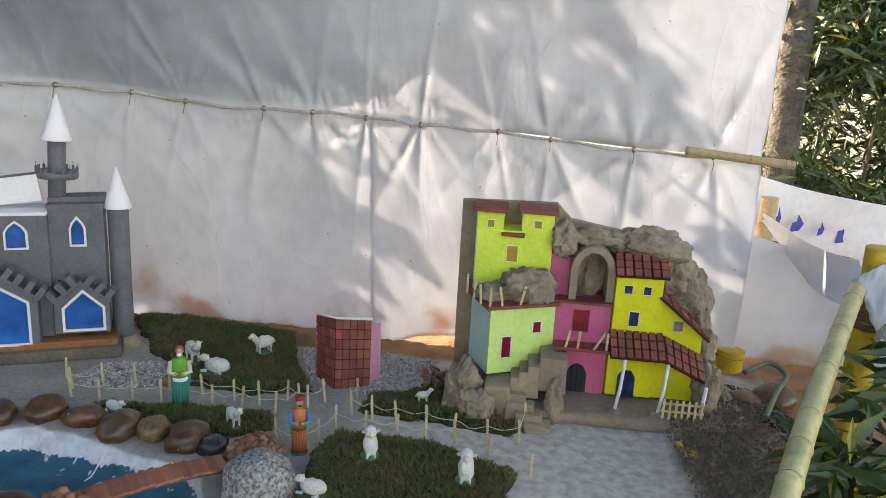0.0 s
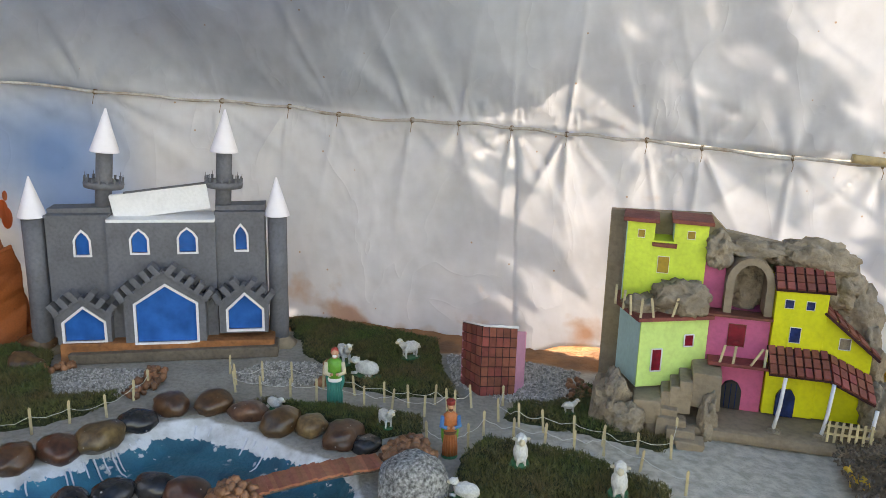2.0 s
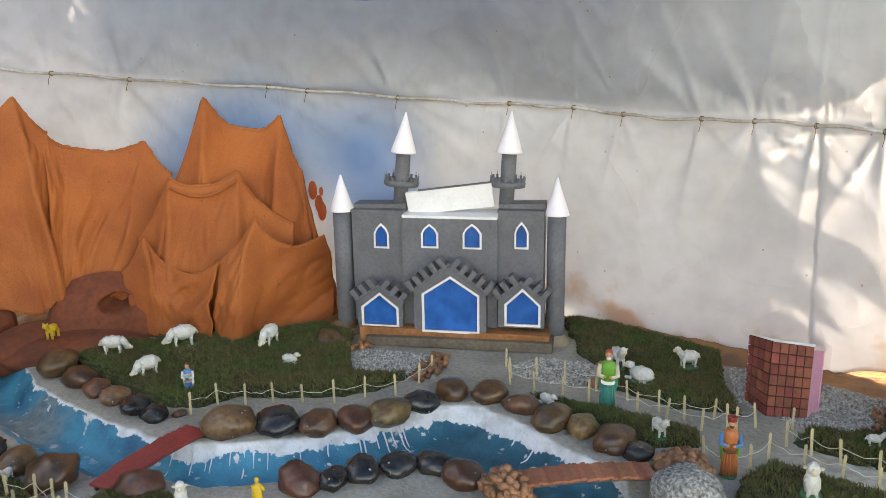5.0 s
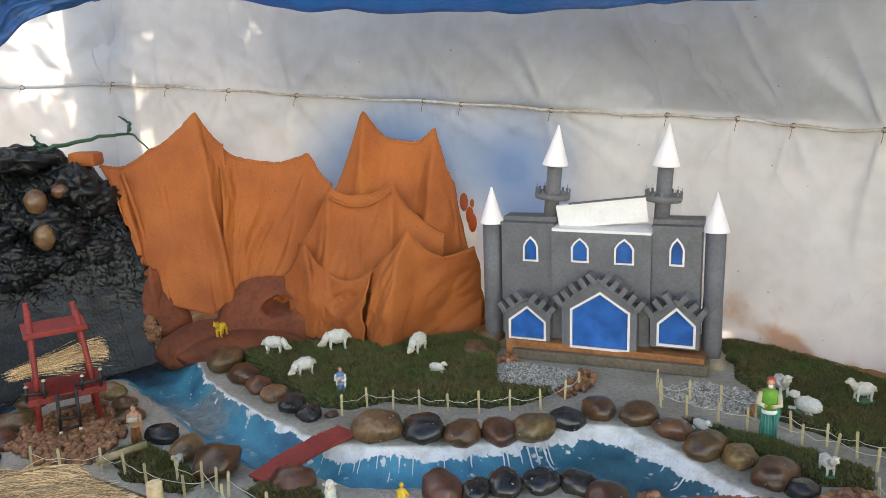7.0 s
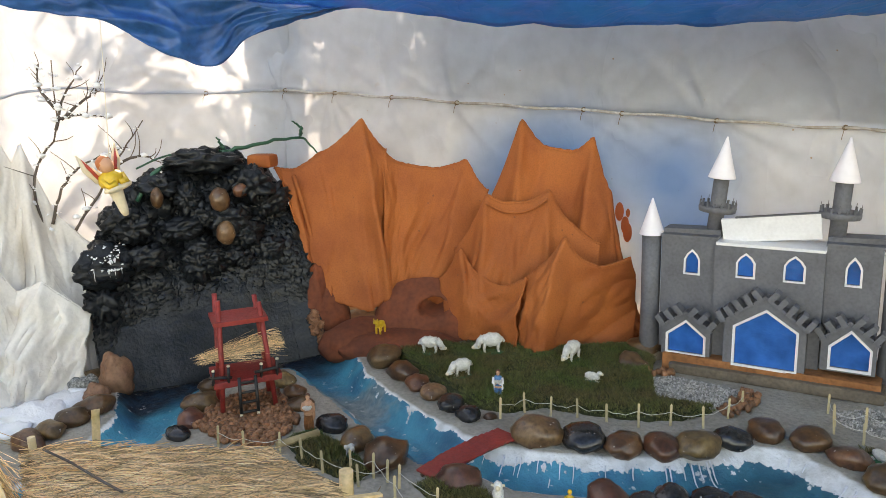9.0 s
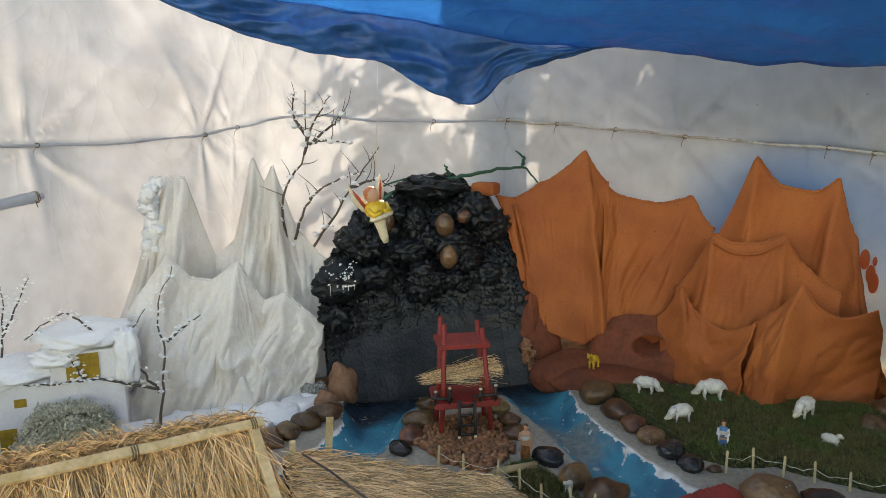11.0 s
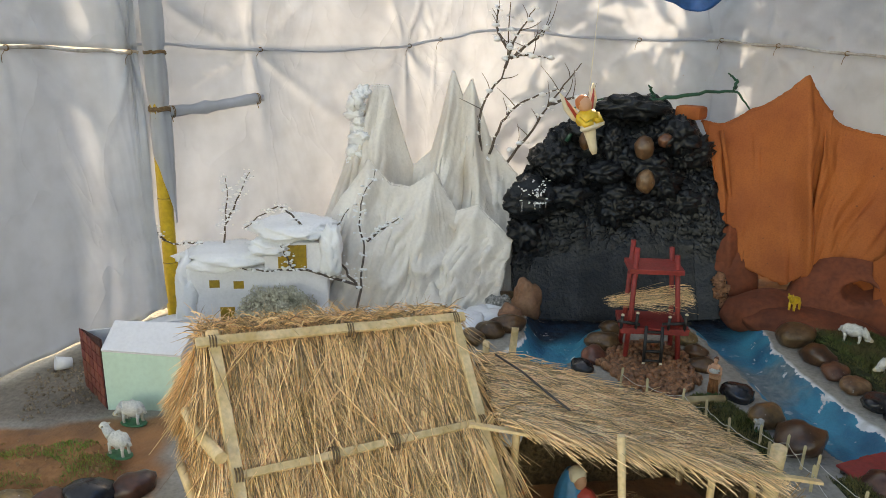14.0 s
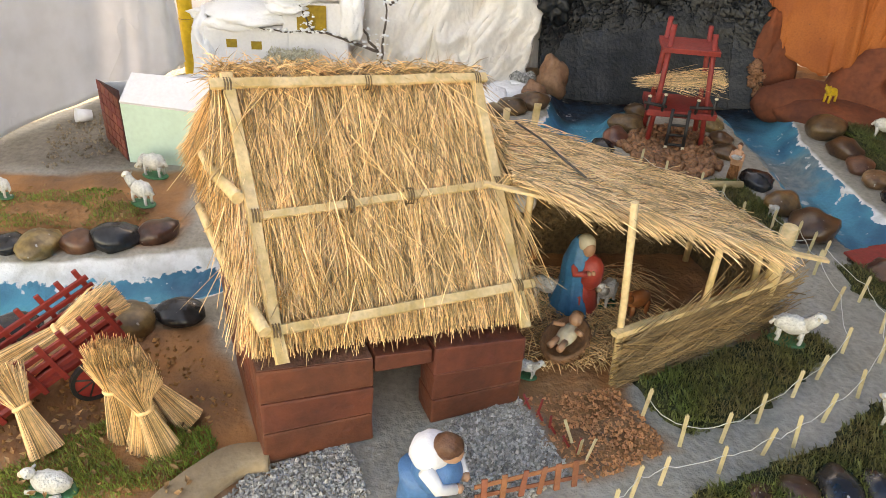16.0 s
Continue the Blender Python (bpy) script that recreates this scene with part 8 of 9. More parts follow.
rings_ = []   # mantle: one rippled shell from the head to the ground
for z_, r_ in ((0.003, 0.066), (0.03, 0.062), (0.06, 0.05), (0.09, 0.043), (0.12, 0.043), (0.15, 0.042), (0.175, 0.034), (0.2, 0.026), (0.222, 0.014)):
    rings_.append([bm.verts.new((r_ * (1 + 0.07 * math.sin(a * 11 + z_ * 20) * (1 - z_ * 4)) * math.cos(a) - 0.012, r_ * (1 + 0.07 * math.sin(a * 11 + z_ * 20) * (1 - z_ * 4)) * math.sin(a) - 0.012, z_)) for a in [2 * math.pi * k / 44 for k in range(44)]])
for p_, q_ in zip(rings_, rings_[1:]):
    for k in range(44):
        bm.faces.new((p_[k], p_[(k + 1) % 44], q_[(k + 1) % 44], q_[k])).material_index = 1
add_ball(bm, (0.016, 0.014, 0.125), (0.036, 0.036, 0.055), sub=3, rough=0.08, mi=0)
add_ball(bm, (0.012, 0, 0.197), (0.019, 0.018, 0.023), sub=3, mi=2)
add_ball(bm, (-0.002, -0.002, 0.207), (0.026, 0.026, 0.026), sub=3, rough=0.06, mi=3)
for s_ in (-1, 1):
    add_tube(bm, [(0.004, s_ * 0.032, 0.158), (0.026, s_ * 0.034, 0.13), (0.042, s_ * 0.008, 0.138)], [0.013, 0.011, 0.009], 8, mi=0)
    add_ball(bm, (0.047, s_ * 0.006, 0.142), (0.009, 0.006, 0.008), sub=1, mi=2)
ob = part("mother_figurine", bm, [M_REDROBE, mat("bright_blue_mantle", (0.008, 0.22, 0.42), 0.4, 0.25, 16, 0.2, 80), M_SKIN, M_CREAM], smooth=True)
ob.matrix_world = pose(-2.095, 0.445, 0.012, 0, 0, 12)
tagged(ob, "kneeling plaster woman in a red dress and blue mantle", "figurine")
figure("man_figurine", -2.2, 0.3, 0.2, 0, "plaster man in a brown robe at the back of the shelter", M_HAIR, M_ORROBE, M_HAIR, M_HAIR)
bm = bmesh.new()
add_lathe(bm, [(0.045, 0.0), (0.046, 0.02), (0.04, 0.06), (0.044, 0.10)], 16, mi=0)
add_ball(bm, (0.012, 0, 0.115), (0.05, 0.045, 0.05), pose(0, 0, 0, 0, 12, 0), sub=3, rough=0.08, mi=0)
add_ball(bm, (0.022, 0, 0.155), (0.042, 0.046, 0.034), sub=3, rough=0.12, mi=1)
add_ball(bm, (0.062, 0, 0.172), (0.026, 0.023, 0.027), sub=2, mi=2)
add_ball(bm, (0.056, 0, 0.182), (0.030, 0.027, 0.026), sub=3, rough=0.1, mi=3)
for s_ in (-1, 1):
    add_tube(bm, [(0.03, s_ * 0.042, 0.145), (0.06, s_ * 0.045, 0.11), (0.085, s_ * 0.02, 0.10)], [0.017, 0.014, 0.011], 8, mi=1)
    add_ball(bm, (0.09, s_ * 0.016, 0.10), 0.011, sub=1, mi=2)
ob = part("stooping_figurine", bm, [M_SKYBLUE, M_WHITE, M_SKIN, M_HAIR], smooth=True)
ob.matrix_world = pose(-1.44, -0.02, 0, 0, 0, 62)
tagged(ob, "stooping plaster man in a blue tunic and white shawl", "figurine")
figure("turbaned_figurine", -1.86, 1.6, 0.11, 120, "small plaster figure with a yellow headcloth", M_YELFIG, M_YELFIG, M_YELFIG, M_SKIN, legs=M_CREAM)


def toy_animal(name, x, y, z, s, head, mt, label):
    bm = bmesh.new()
    add_ball(bm, (0, 0, 0.06), (0.05, 0.026, 0.028), sub=2, rough=0.1)
    add_tube(bm, [(0.035, 0, 0.068), (0.058, 0, 0.092)], [0.016, 0.012], 8)
    add_ball(bm, (0.064, 0, 0.094), (0.02, 0.013, 0.014), sub=2)
    for s2 in (-1, 1):
        add_ball(bm, (0.056, s2 * 0.014, 0.106), (0.004, 0.006, 0.008), sub=1)
        for px in (0.03, -0.032):
            add_tube(bm, [(px, s2 * 0.014, 0.05), (px, s2 * 0.015, 0.0)], [0.009, 0.007], 6)
    add_tube(bm, [(-0.048, 0, 0.066), (-0.06, 0, 0.03)], 0.004, 5)
    ob = part(name, bm, mt, smooth=True)
    ob.matrix_world = pose(x, y, z, 0, 0, head) @ Matrix.Scale(s, 4)
    tagged(ob, label, "animal figurine")


toy_animal("yellow_animal", -3.55, 1.9, 0.10, 0.75, -60, M_YELFIG, "small yellow toy animal on the red clay mound")
toy_animal("yellow_animal", 0.51, 2.76, 0.0, 0.6, 150, M_YELFIG, "small yellow toy bird-like animal on the grey soil")
toy_animal("brown_cow", -2.06, 0.6, 0.012, 0.9, -60, M_ORROBE, "reddish brown plaster cow resting in the shelter")


def baby_basket():
    bm = bmesh.new()
    add_lathe(bm, [(0.03, 0.0), (0.052, 0.02), (0.06, 0.042), (0.053, 0.046), (0.045, 0.03), (0.01, 0.026)], 20, Matrix.Diagonal((1.15, 0.85, 1, 1)), mi=0)
    for k in range(18):
        a = 2 * math.pi * k / 18
        add_tube(bm, [(0.066 * math.cos(a), 0.05 * math.sin(a), 0.04), (0.052 * math.cos(a + 0.3), 0.04 * math.sin(a + 0.3), 0.008)], 0.005, 5, mi=0)
    add_ball(bm, (-0.005, 0, 0.045), (0.035, 0.022, 0.016), sub=2, rough=0.1, mi=1)
    add_ball(bm, (-0.045, 0, 0.058), (0.017, 0.016, 0.017), sub=2, mi=2)
    add_ball(bm, (-0.054, 0, 0.06), (0.013, 0.016, 0.014), sub=2, mi=3)
    for s in (-1, 1):
        add_tube(bm, [(-0.02, s * 0.016, 0.056), (-0.005, s * 0.035, 0.066)], 0.006, 6, mi=2)
        add_tube(bm, [(0.02, s * 0.01, 0.052), (0.05, s * 0.012, 0.058)], 0.008, 6, mi=2)
    ob = part("baby_in_basket", bm, [M_BASKET, M_CREAM, M_SKIN, M_BASKET], smooth=True)
    ob.matrix_world = pose(-1.905, 0.375, 0.014, 0, 14, -40) @ Matrix.Scale(1.15, 4)
    tagged(ob, "plaster baby figurine lying in a brown moulded basket", "figurine")


baby_basket()


def angel():
    bm = bmesh.new()
    add_lathe(bm, [(0.007, -0.085), (0.012, -0.07), (0.014, -0.045), (0.018, -0.02), (0.026, 0.0), (0.026, 0.02), (0.016, 0.03)], 14, Matrix.Diagonal((0.75, 1, 1, 1)), mi=3)
    add_lathe(bm, [(0.03, 0.0), (0.033, 0.012), (0.028, 0.028), (0.014, 0.036)], 14, Matrix.Diagonal((0.8, 1, 1, 1)), mi=0)
    add_ball(bm, (0.004, 0, 0.05), (0.019, 0.019, 0.022), sub=2, mi=1)
    add_ball(bm, (-0.004, 0, 0.056), (0.021, 0.021, 0.021), sub=2, rough=0.15, mi=2)
    for s in (-1, 1):
        add_prism(bm, [(s * 0.008, 0.0), (s * 0.032, 0.015), (s * 0.05, 0.05), (s * 0.052, 0.095), (s * 0.04, 0.075), (s * 0.014, 0.035)], 0.014, 0.022, pose(0, 0, 0, 0, 0, 90), mi=3)
        add_prism(bm, [(s * 0.014, 0.012), (s * 0.026, 0.02), (s * 0.042, 0.06), (s * 0.046, 0.082), (s * 0.034, 0.06)], 0.010, 0.013, pose(0, 0, 0, 0, 0, 90), mi=4)
        add_tube(bm, [(0.008, s * 0.028, 0.018), (0.026, s * 0.024, 0.0), (0.03, s * 0.004, 0.004)], 0.008, 6, mi=0)
    add_ball(bm, (0.02, 0, -0.008), (0.014, 0.04, 0.011), sub=2, rough=0.2, mi=3)
    ob = part("hanging_angel", bm, [M_YELFIG, M_SKIN, M_ORROBE, M_CREAM, M_REDROBE], smooth=True)
    ob.matrix_world = pose(-2.48, 0.533, 1.085, 14, -6, 15) @ Matrix.Scale(1.05, 4)
    tagged(ob, "cream and yellow plaster winged figurine hung from a string", "figurine")
    tagged(tube("hanging_string", [(-2.48, 0.53, 1.14), (-2.485, 0.545, 1.4), (-2.49, 0.56, 1.72)], 0.0012, M_STRING, n=5), "thin white string hanging from the tarpaulin", "string")


angel()


# ---- red watchtower, bridges ----
def watchtower():
    e = empty("red_watchtower", pose(-3.31, 1.11, -0.02, 0, 0, -12), "red painted stick watchtower with a straw platform and black ladder", "watchtower")
    for sx in (-1, 1):
        for sy in (-1, 1):
            tube("leg", [(sx * 0.085, sy * 0.112, -0.02), (sx * 0.072, sy * 0.094, 0.24), (sx * 0.06, sy * 0.08 - 0.006, 0.515 if sy < 0 else 0.49)], 0.0105, M_REDWOOD, e, n=10)
    box("top_platform", (-0.085, -0.115, 0.41), (0.085, 0.105, 0.432), M_REDWOOD, e, "", 0.003, 0.002)
    box("lower_platform", (-0.105, -0.135, 0.158), (0.105, 0.14, 0.186), M_REDWOOD, e, "", 0.003, 0.002)
    for k, y in enumerate((-0.135, -0.075, 0.055, 0.12)):
        tube("rail_peg", [(0.1, y, 0.18), (0.1, y + 0.004, 0.235 + 0.012 * (k % 2))], 0.0065, M_BLACK, e)
        lathe("peg_cap", [(0.007, 0), (0.008, 0.005), (0.003, 0.009)], M_CREAM, e, "pale peg tip", 8, pose(0.1, y + 0.004, 0.235 + 0.012 * (k % 2)))
    tube("black_rail", [(0.1, -0.15, 0.212), (0.1, -0.06, 0.2)], 0.0065, M_BLACK, e)
    tube("black_rail", [(0.1, 0.03, 0.206), (0.1, 0.145, 0.214)], 0.0065, M_BLACK, e)
    straw_sheet("straw", ((-0.05, -0.17, 0.245), (0.04, -0.17, 0.235), (-0.05, 0.16, 0.30), (0.04, 0.16, 0.275)), 380, e, 0.2, 31, 0.022, w=0.0007, spread=0.24, droop=0.03)
    lad = [((0.115, -0.035, 0.20), (0.17, -0.045, -0.03)), ((0.115, 0.03, 0.20), (0.17, 0.025, -0.03))]
    for a, b in lad:
        a, b = Vector(a), Vector(b)
        tube("ladder_rail", [a, a.lerp(b, 0.62)], 0.007, M_BLACK, e)
        tube("ladder_rail", [a.lerp(b, 0.62), a.lerp(b, 0.72)], 0.0068, M_CREAM, e, "pale banded ladder rail")
        tube("ladder_rail", [a.lerp(b, 0.72), b], 0.007, M_BLACK, e)
    for k in range(6):
        q = (k + 0.6) / 6
        tube("ladder_rung", [Vector(lad[0][0]).lerp(Vector(lad[0][1]), q), Vector(lad[1][0]).lerp(Vector(lad[1][1]), q)], 0.0055, M_BLACK, e)


watchtower()


def plank_bridge(name, a, b, width, n, mt, label, arch):
    e = empty(name, Matrix.Identity(4), label, "bridge")
    a, b = Vector(a), Vector(b)
    d = (b - a)
    yaw = math.degrees(math.atan2(d.y, d.x))
    L = d.length
    for k in range(n):
        s = (k + 0.5) / n
        p = a.lerp(b, s) + Vector((0, 0, arch * math.sin(math.pi * s)))
        bm = bmesh.new()
        add_box(bm, (-L / n * 0.62, -width / 2 - rnd(0, 0.006), -0.004), (L / n * 0.5, width / 2 + rnd(0, 0.006), 0.004), pose(p.x, p.y, p.z, rnd(-3, 3), -7, yaw + rnd(-3, 3)), 0.0012)
        part("plank", bm, mt, e)
    for sgn in (-1, 1):
        o = Vector((-d.y, d.x, 0)).normalized() * sgn * width * 0.33
        tube("runner", [a.lerp(b, t) + o + Vector((0, 0, arch * math.sin(math.pi * t) - 0.012)) for t in (0, 0.25, 0.5, 0.75, 1)], 0.007, M_BARK, e)


plank_bridge("plank_bridge", (-1.3, 2.08, 0.045), (-0.95, 2.36, 0.06), 0.085, 34, M_BRIDGE, "terracotta coloured bridge of overlapping thin strips", 0.012)
plank_bridge("red_bridge", (-2.33, 1.39, 0.02), (-2.41, 1.8, 0.02), 0.1, 14, M_REDWOOD, "flat red painted bridge over the blue river", 0.015)


# ---- snow house, snow, bare frosted branches ----
def snow_house():
    e = empty("snow_house", pose(0, -0.032, 0), "white foam model house under cotton snow with ochre windows", "model house")
    box("low_block", (-4.0, -0.84, 0.0), (-3.72, -0.46, 0.31), M_WHITE, e, "", 0.02, 0.006)
    box("tall_block", (-4.05, -0.5, 0.0), (-3.72, -0.22, 0.42), M_WHITE, e, "", 0.01, 0.004)
    for y, z, w, h, x in ((-0.74, 0.222, 0.045, 0.035, -3.718), (-0.635, 0.215, 0.045, 0.035, -3.718), (-0.70, 0.0, 0.065, 0.13, -3.718), (-0.435, 0.305, 0.125, 0.105, -3.718)):
        box("ochre_window", (x - 0.004, y, z), (x + 0.003, y + w, z + h), M_OCHRE, e, "ochre painted opening", 0.001)
    box("step", (-3.72, -0.26, 0.0), (-3.56, -0.12, 0.09), M_WHITE, e, "white foam block", 0.008, 0.004)
    for c, r, s in (((-3.86, -0.66, 0.33), (0.19, 0.23, 0.05), 1), ((-3.88, -0.36, 0.455), (0.21, 0.19, 0.045), 2), ((-3.76, -0.47, 0.40), (0.09, 0.10, 0.04), 3), ((-3.8, -0.84, 0.16), (0.12, 0.06, 0.2), 4), ((-3.72, -0.9, 0.02), (0.14, 0.14, 0.06), 5), ((-3.72, -0.2, 0.38), (0.05, 0.05, 0.12), 6)):
        bm = bmesh.new()
        add_ball(bm, c, r, sub=4, rough=0.32, freq=6, seed=s)
        part("snow_cap", bm, M_SNOW, e, "cotton wool snow")


snow_house()
bm = bmesh.new()
for k, (x, y, r) in enumerate([(-3.9, -0.05, 0.09), (-3.83, 0.08, 0.1), (-3.8, 0.22, 0.11), (-3.75, 0.35, 0.12), (-3.82, 0.47, 0.1), (-3.66, 0.28, 0.08), (-3.9, 0.55, 0.08), (-3.7, -0.9, 0.1), (-3.86, -0.95, 0.08)]):
    add_ball(bm, (x, y, 0.0), (r, r * 1.1, r * 0.5), sub=3, rough=0.5, freq=7, seed=k)
tagged(part("cotton_snow", bm, M_SNOW), "loose cotton wool snow at the mountain foot", "snow", kind="stuff")
bm = bmesh.new()
for k in range(24):
    add_ball(bm, (-4.33 + rnd(-0.03, 0.03), -0.1 + rnd(-0.03, 0.03), 0.62 + k * 0.018), (rnd(0.025, 0.045), rnd(0.025, 0.045), rnd(0.025, 0.04)), sub=3, rough=0.6, freq=9, seed=k)
tagged(part("cotton_snow", bm, M_SNOW), "cotton wool snow tufts up the white peak", "snow", kind="stuff")


def branch(name, limbs, label, frost, r0=0.008, seed=1, mt=None, cat="branch", twigs=0.0):
    e = empty(name, Matrix.Identity(4), label, cat)
    rn = random.Random(seed)
    for pts in limbs:
        line = smooth_line(pts, 4 * len(pts))
        for p in line[1:-1]:
            p += Vector((rn.gauss(0, 0.004), rn.gauss(0, 0.004), rn.gauss(0, 0.004)))
        n = len(line)
        tube("limb", line, [r0 * (1 - 0.7 * i / (n - 1)) for i in range(n)], mt or M_BARK, e, n=6)
        if twigs:
            for i in range(3, n - 1, 2):
                if rn.random() < twigs:
                    d = Vector((rn.gauss(0, 0.4), rn.gauss(0, 1), abs(rn.gauss(0.6, 0.6)))).normalized() * rn.uniform(0.05, 0.16)
                    q = smooth_line([line[i], line[i] + d * 0.5 + Vector((0, 0.01, 0.0)), line[i] + d + Vector((0, 0, 0.01))], 7)
                    tube("twig", q, [r0 * 0.35 * (1 - 0.1 * k) for k in range(7)], mt or M_BARK, e, n=5)
        if frost:
            bm = bmesh.new()
            for p in line[1:] + line[2::2]:
                if rn.random() < frost:
                    for _ in range(5):
                        f = rn.uniform(0.3, 1.0) ** 2 if rn.random() < 0.955 or not twigs else 1.9
                        add_ball(bm, p + Vector((r0 * 0.5, rn.gauss(0, 0.016), r0 * 0.5 + rn.gauss(0, 0.005))), (0.008 * f, 0.011 * f, 0.007 * f), sub=1, rough=0.6, seed=rn.random())
            if len(bm.verts):
                part("frost", bm, M_SNOW, e, "white frost flecks")["kind"] = "stuff"
            else:
                bm.free()


branch("bare_tree", [[(-4.45, 0.56, 0.6), (-4.45, 0.55, 0.94), (-4.45, 0.67, 1.15), (-4.45, 0.69, 1.48)], [(-4.45, 0.67, 1.15), (-4.45, 0.72, 1.3), (-4.45, 0.82, 1.45)], [(-4.45, 0.68, 1.2), (-4.45, 0.78, 1.22), (-4.45, 0.9, 1.2)],
                     [(-4.45, 0.6, 0.7), (-4.44, 0.68, 0.9), (-4.42, 0.82, 1.0), (-4.4, 0.98, 1.05)], [(-4.43, 0.66, 0.62), (-4.42, 0.8, 0.8), (-4.4, 0.92, 0.99), (-4.38, 1.06, 1.18)], [(-4.4, 0.9, 0.97), (-4.38, 1.04, 1.0), (-4.36, 1.12, 0.96)],
                     [(-4.45, 0.68, 1.25), (-4.45, 0.62, 1.36), (-4.45, 0.63, 1.46)], [(-4.45, 0.7, 1.2), (-4.45, 0.83, 1.3), (-4.45, 0.9, 1.36)]], "bare dark twiggy branch with cotton snow tufts", 0.5, 0.0085, 2, twigs=0.6)
branch("frosted_branch", [[(-3.72, -0.14, 0.0), (-3.72, -0.1, 0.24), (-3.74, -0.085, 0.41), (-3.75, -0.10, 0.56), (-3.75, -0.03, 0.74)], [(-3.73, -0.07, 0.42), (-3.72, 0.0, 0.48), (-3.7, 0.07, 0.53)], [(-3.72, -0.12, 0.2), (-3.74, -0.2, 0.34), (-3.76, -0.24, 0.42), (-3.78, -0.15, 0.56)],
                          [(-3.76, -0.23, 0.4), (-3.78, -0.38, 0.5), (-3.79, -0.46, 0.57), (-3.8, -0.62, 0.47)], [(-3.72, -0.13, 0.22), (-3.7, -0.35, 0.3), (-3.7, -0.5, 0.3), (-3.7, -0.66, 0.32)], [(-3.7, -0.4, 0.3), (-3.68, -0.45, 0.42)]], "dark bare branch speckled with white frost", 0.8, 0.0065, 3)
branch("frosted_branch", [[(-3.92, -0.72, 0.3), (-3.95, -0.85, 0.37), (-3.95, -1.0, 0.38), (-3.95, -1.17, 0.51)], [(-3.95, -1.0, 0.38), (-3.95, -1.1, 0.5), (-3.95, -1.12, 0.64)], [(-3.93, -0.74, 0.3), (-3.95, -0.72, 0.5), (-3.95, -0.71, 0.68)], [(-3.95, -0.73, 0.45), (-3.95, -0.66, 0.58), (-3.95, -0.6, 0.7)]],
       "pale frosted twigs behind the snow house", 0.9, 0.0055, 4)
branch("dry_branch", [[(-4.25, 1.4, 1.0), (-4.25, 1.52, 1.02), (-4.25, 1.7, 1.04), (-4.25, 1.84, 1.05), (-4.25, 1.9, 1.0), (-4.25, 1.99, 0.9)], [(-4.25, 1.84, 1.05), (-4.25, 1.85, 1.1), (-4.25, 1.8, 1.14)], [(-4.25, 1.42, 1.02), (-4.25, 1.38, 1.08)], [(-4.12, 2.08, 0.95), (-4.12, 2.14, 1.1)]], "crooked dark green painted branch above the rock", 0, 0.012, 5, M_GREENPIPE)
tagged(tube("green_hose", smooth_line([(-4.2, 0.95, 0.8), (-4.22, 1.05, 0.93), (-4.25, 1.2, 0.97), (-4.3, 1.35, 0.98)], 14), 0.011, M_GREENPIPE), "dark green water hose over the rock top", "hose")
tagged(tube("thin_cable", smooth_line([(-4.28, 0.98, 0.95), (-4.28, 1.12, 1.0), (-4.26, 1.3, 1.02), (-4.25, 1.45, 1.0)], 14), 0.005, M_GREENPIPE), "thin dark cable over the rock", "cable")


def shrub(x, y, z, r, mt, label, count, leaf, seed, name="shrub"):
    rn = random.Random(seed)
    e = empty(name, pose(x, y, z), label, "shrub")
    vs, fs = [], []
    for _ in range(count):
        d = Vector((rn.gauss(0, 1), rn.gauss(0, 1), rn.gauss(0, 1))).normalized()
        p = d * r * (rn.random() ** 0.3) * (1 + 0.25 * noise.noise(d * 3))
        p.z = abs(p.z) * 0.95
        a = Vector((rn.gauss(0, 1), rn.gauss(0, 1), rn.gauss(0, 1))).normalized() * leaf
        b = a.cross(d).normalized() * leaf * 0.6
        k = len(vs)
        vs += [p - b * 0.5, p + a, p + b * 0.5, p - a * 0.3 + d * leaf * 0.5]
        fs += [(k, k + 1, k + 2), (k, k + 2, k + 3)]
    c = obj("leaves", vs, fs, mt, e)
    c["kind"] = "stuff"
    tube("stem", [(0, 0, -0.02), (0.005, 0, r * 0.8)], 0.008, M_BARK, e)


shrub(-3.6, -0.47, 0.06, 0.19, M_DRYLEAF, "grey-green dried shrub in front of the snow house", 15000, 0.012, 5)


# ---- cart, sheaves ----
def sheaf(m, h, label, seed):
    e = empty("straw_sheaf", m, label, "sheaf", "straw sheaves")
    rn = random.Random(seed)
    vs, fs = [], []
    for _ in range(1200):
        a, q = rn.uniform(0, 6.28), rn.random() ** 0.5
        z0, z1 = 0, h * rn.uniform(0.85, 1.05)
        r0, rm, r1 = 0.036 * q, 0.016 * q, 0.034 * q
        mid = h * 0.55
        c, s = math.cos(a), math.sin(a)
        w = 0.0006
        k = len(vs)
        for r, z in ((r0, z0), (rm, mid), (r1 * rn.uniform(0.6, 1.4), z1)):
            vs += [(c * r - s * w, s * r + c * w, z), (c * r + s * w, s * r - c * w, z), (c * (r + w * 1.5), s * (r + w * 1.5), z)]
        for j in (0, 3):
            fs += [(k + j, k + j + 3, k + j + 5, k + j + 2), (k + j + 2, k + j + 5, k + j + 4, k + j + 1)]
    g = obj("straw", vs, fs, M_STRAW, e)
    g["kind"] = "stuff"
    lathe("binding", [(0.019, h * 0.53), (0.021, h * 0.55), (0.019, h * 0.57)], M_STRAW, e, "straw band", 12)


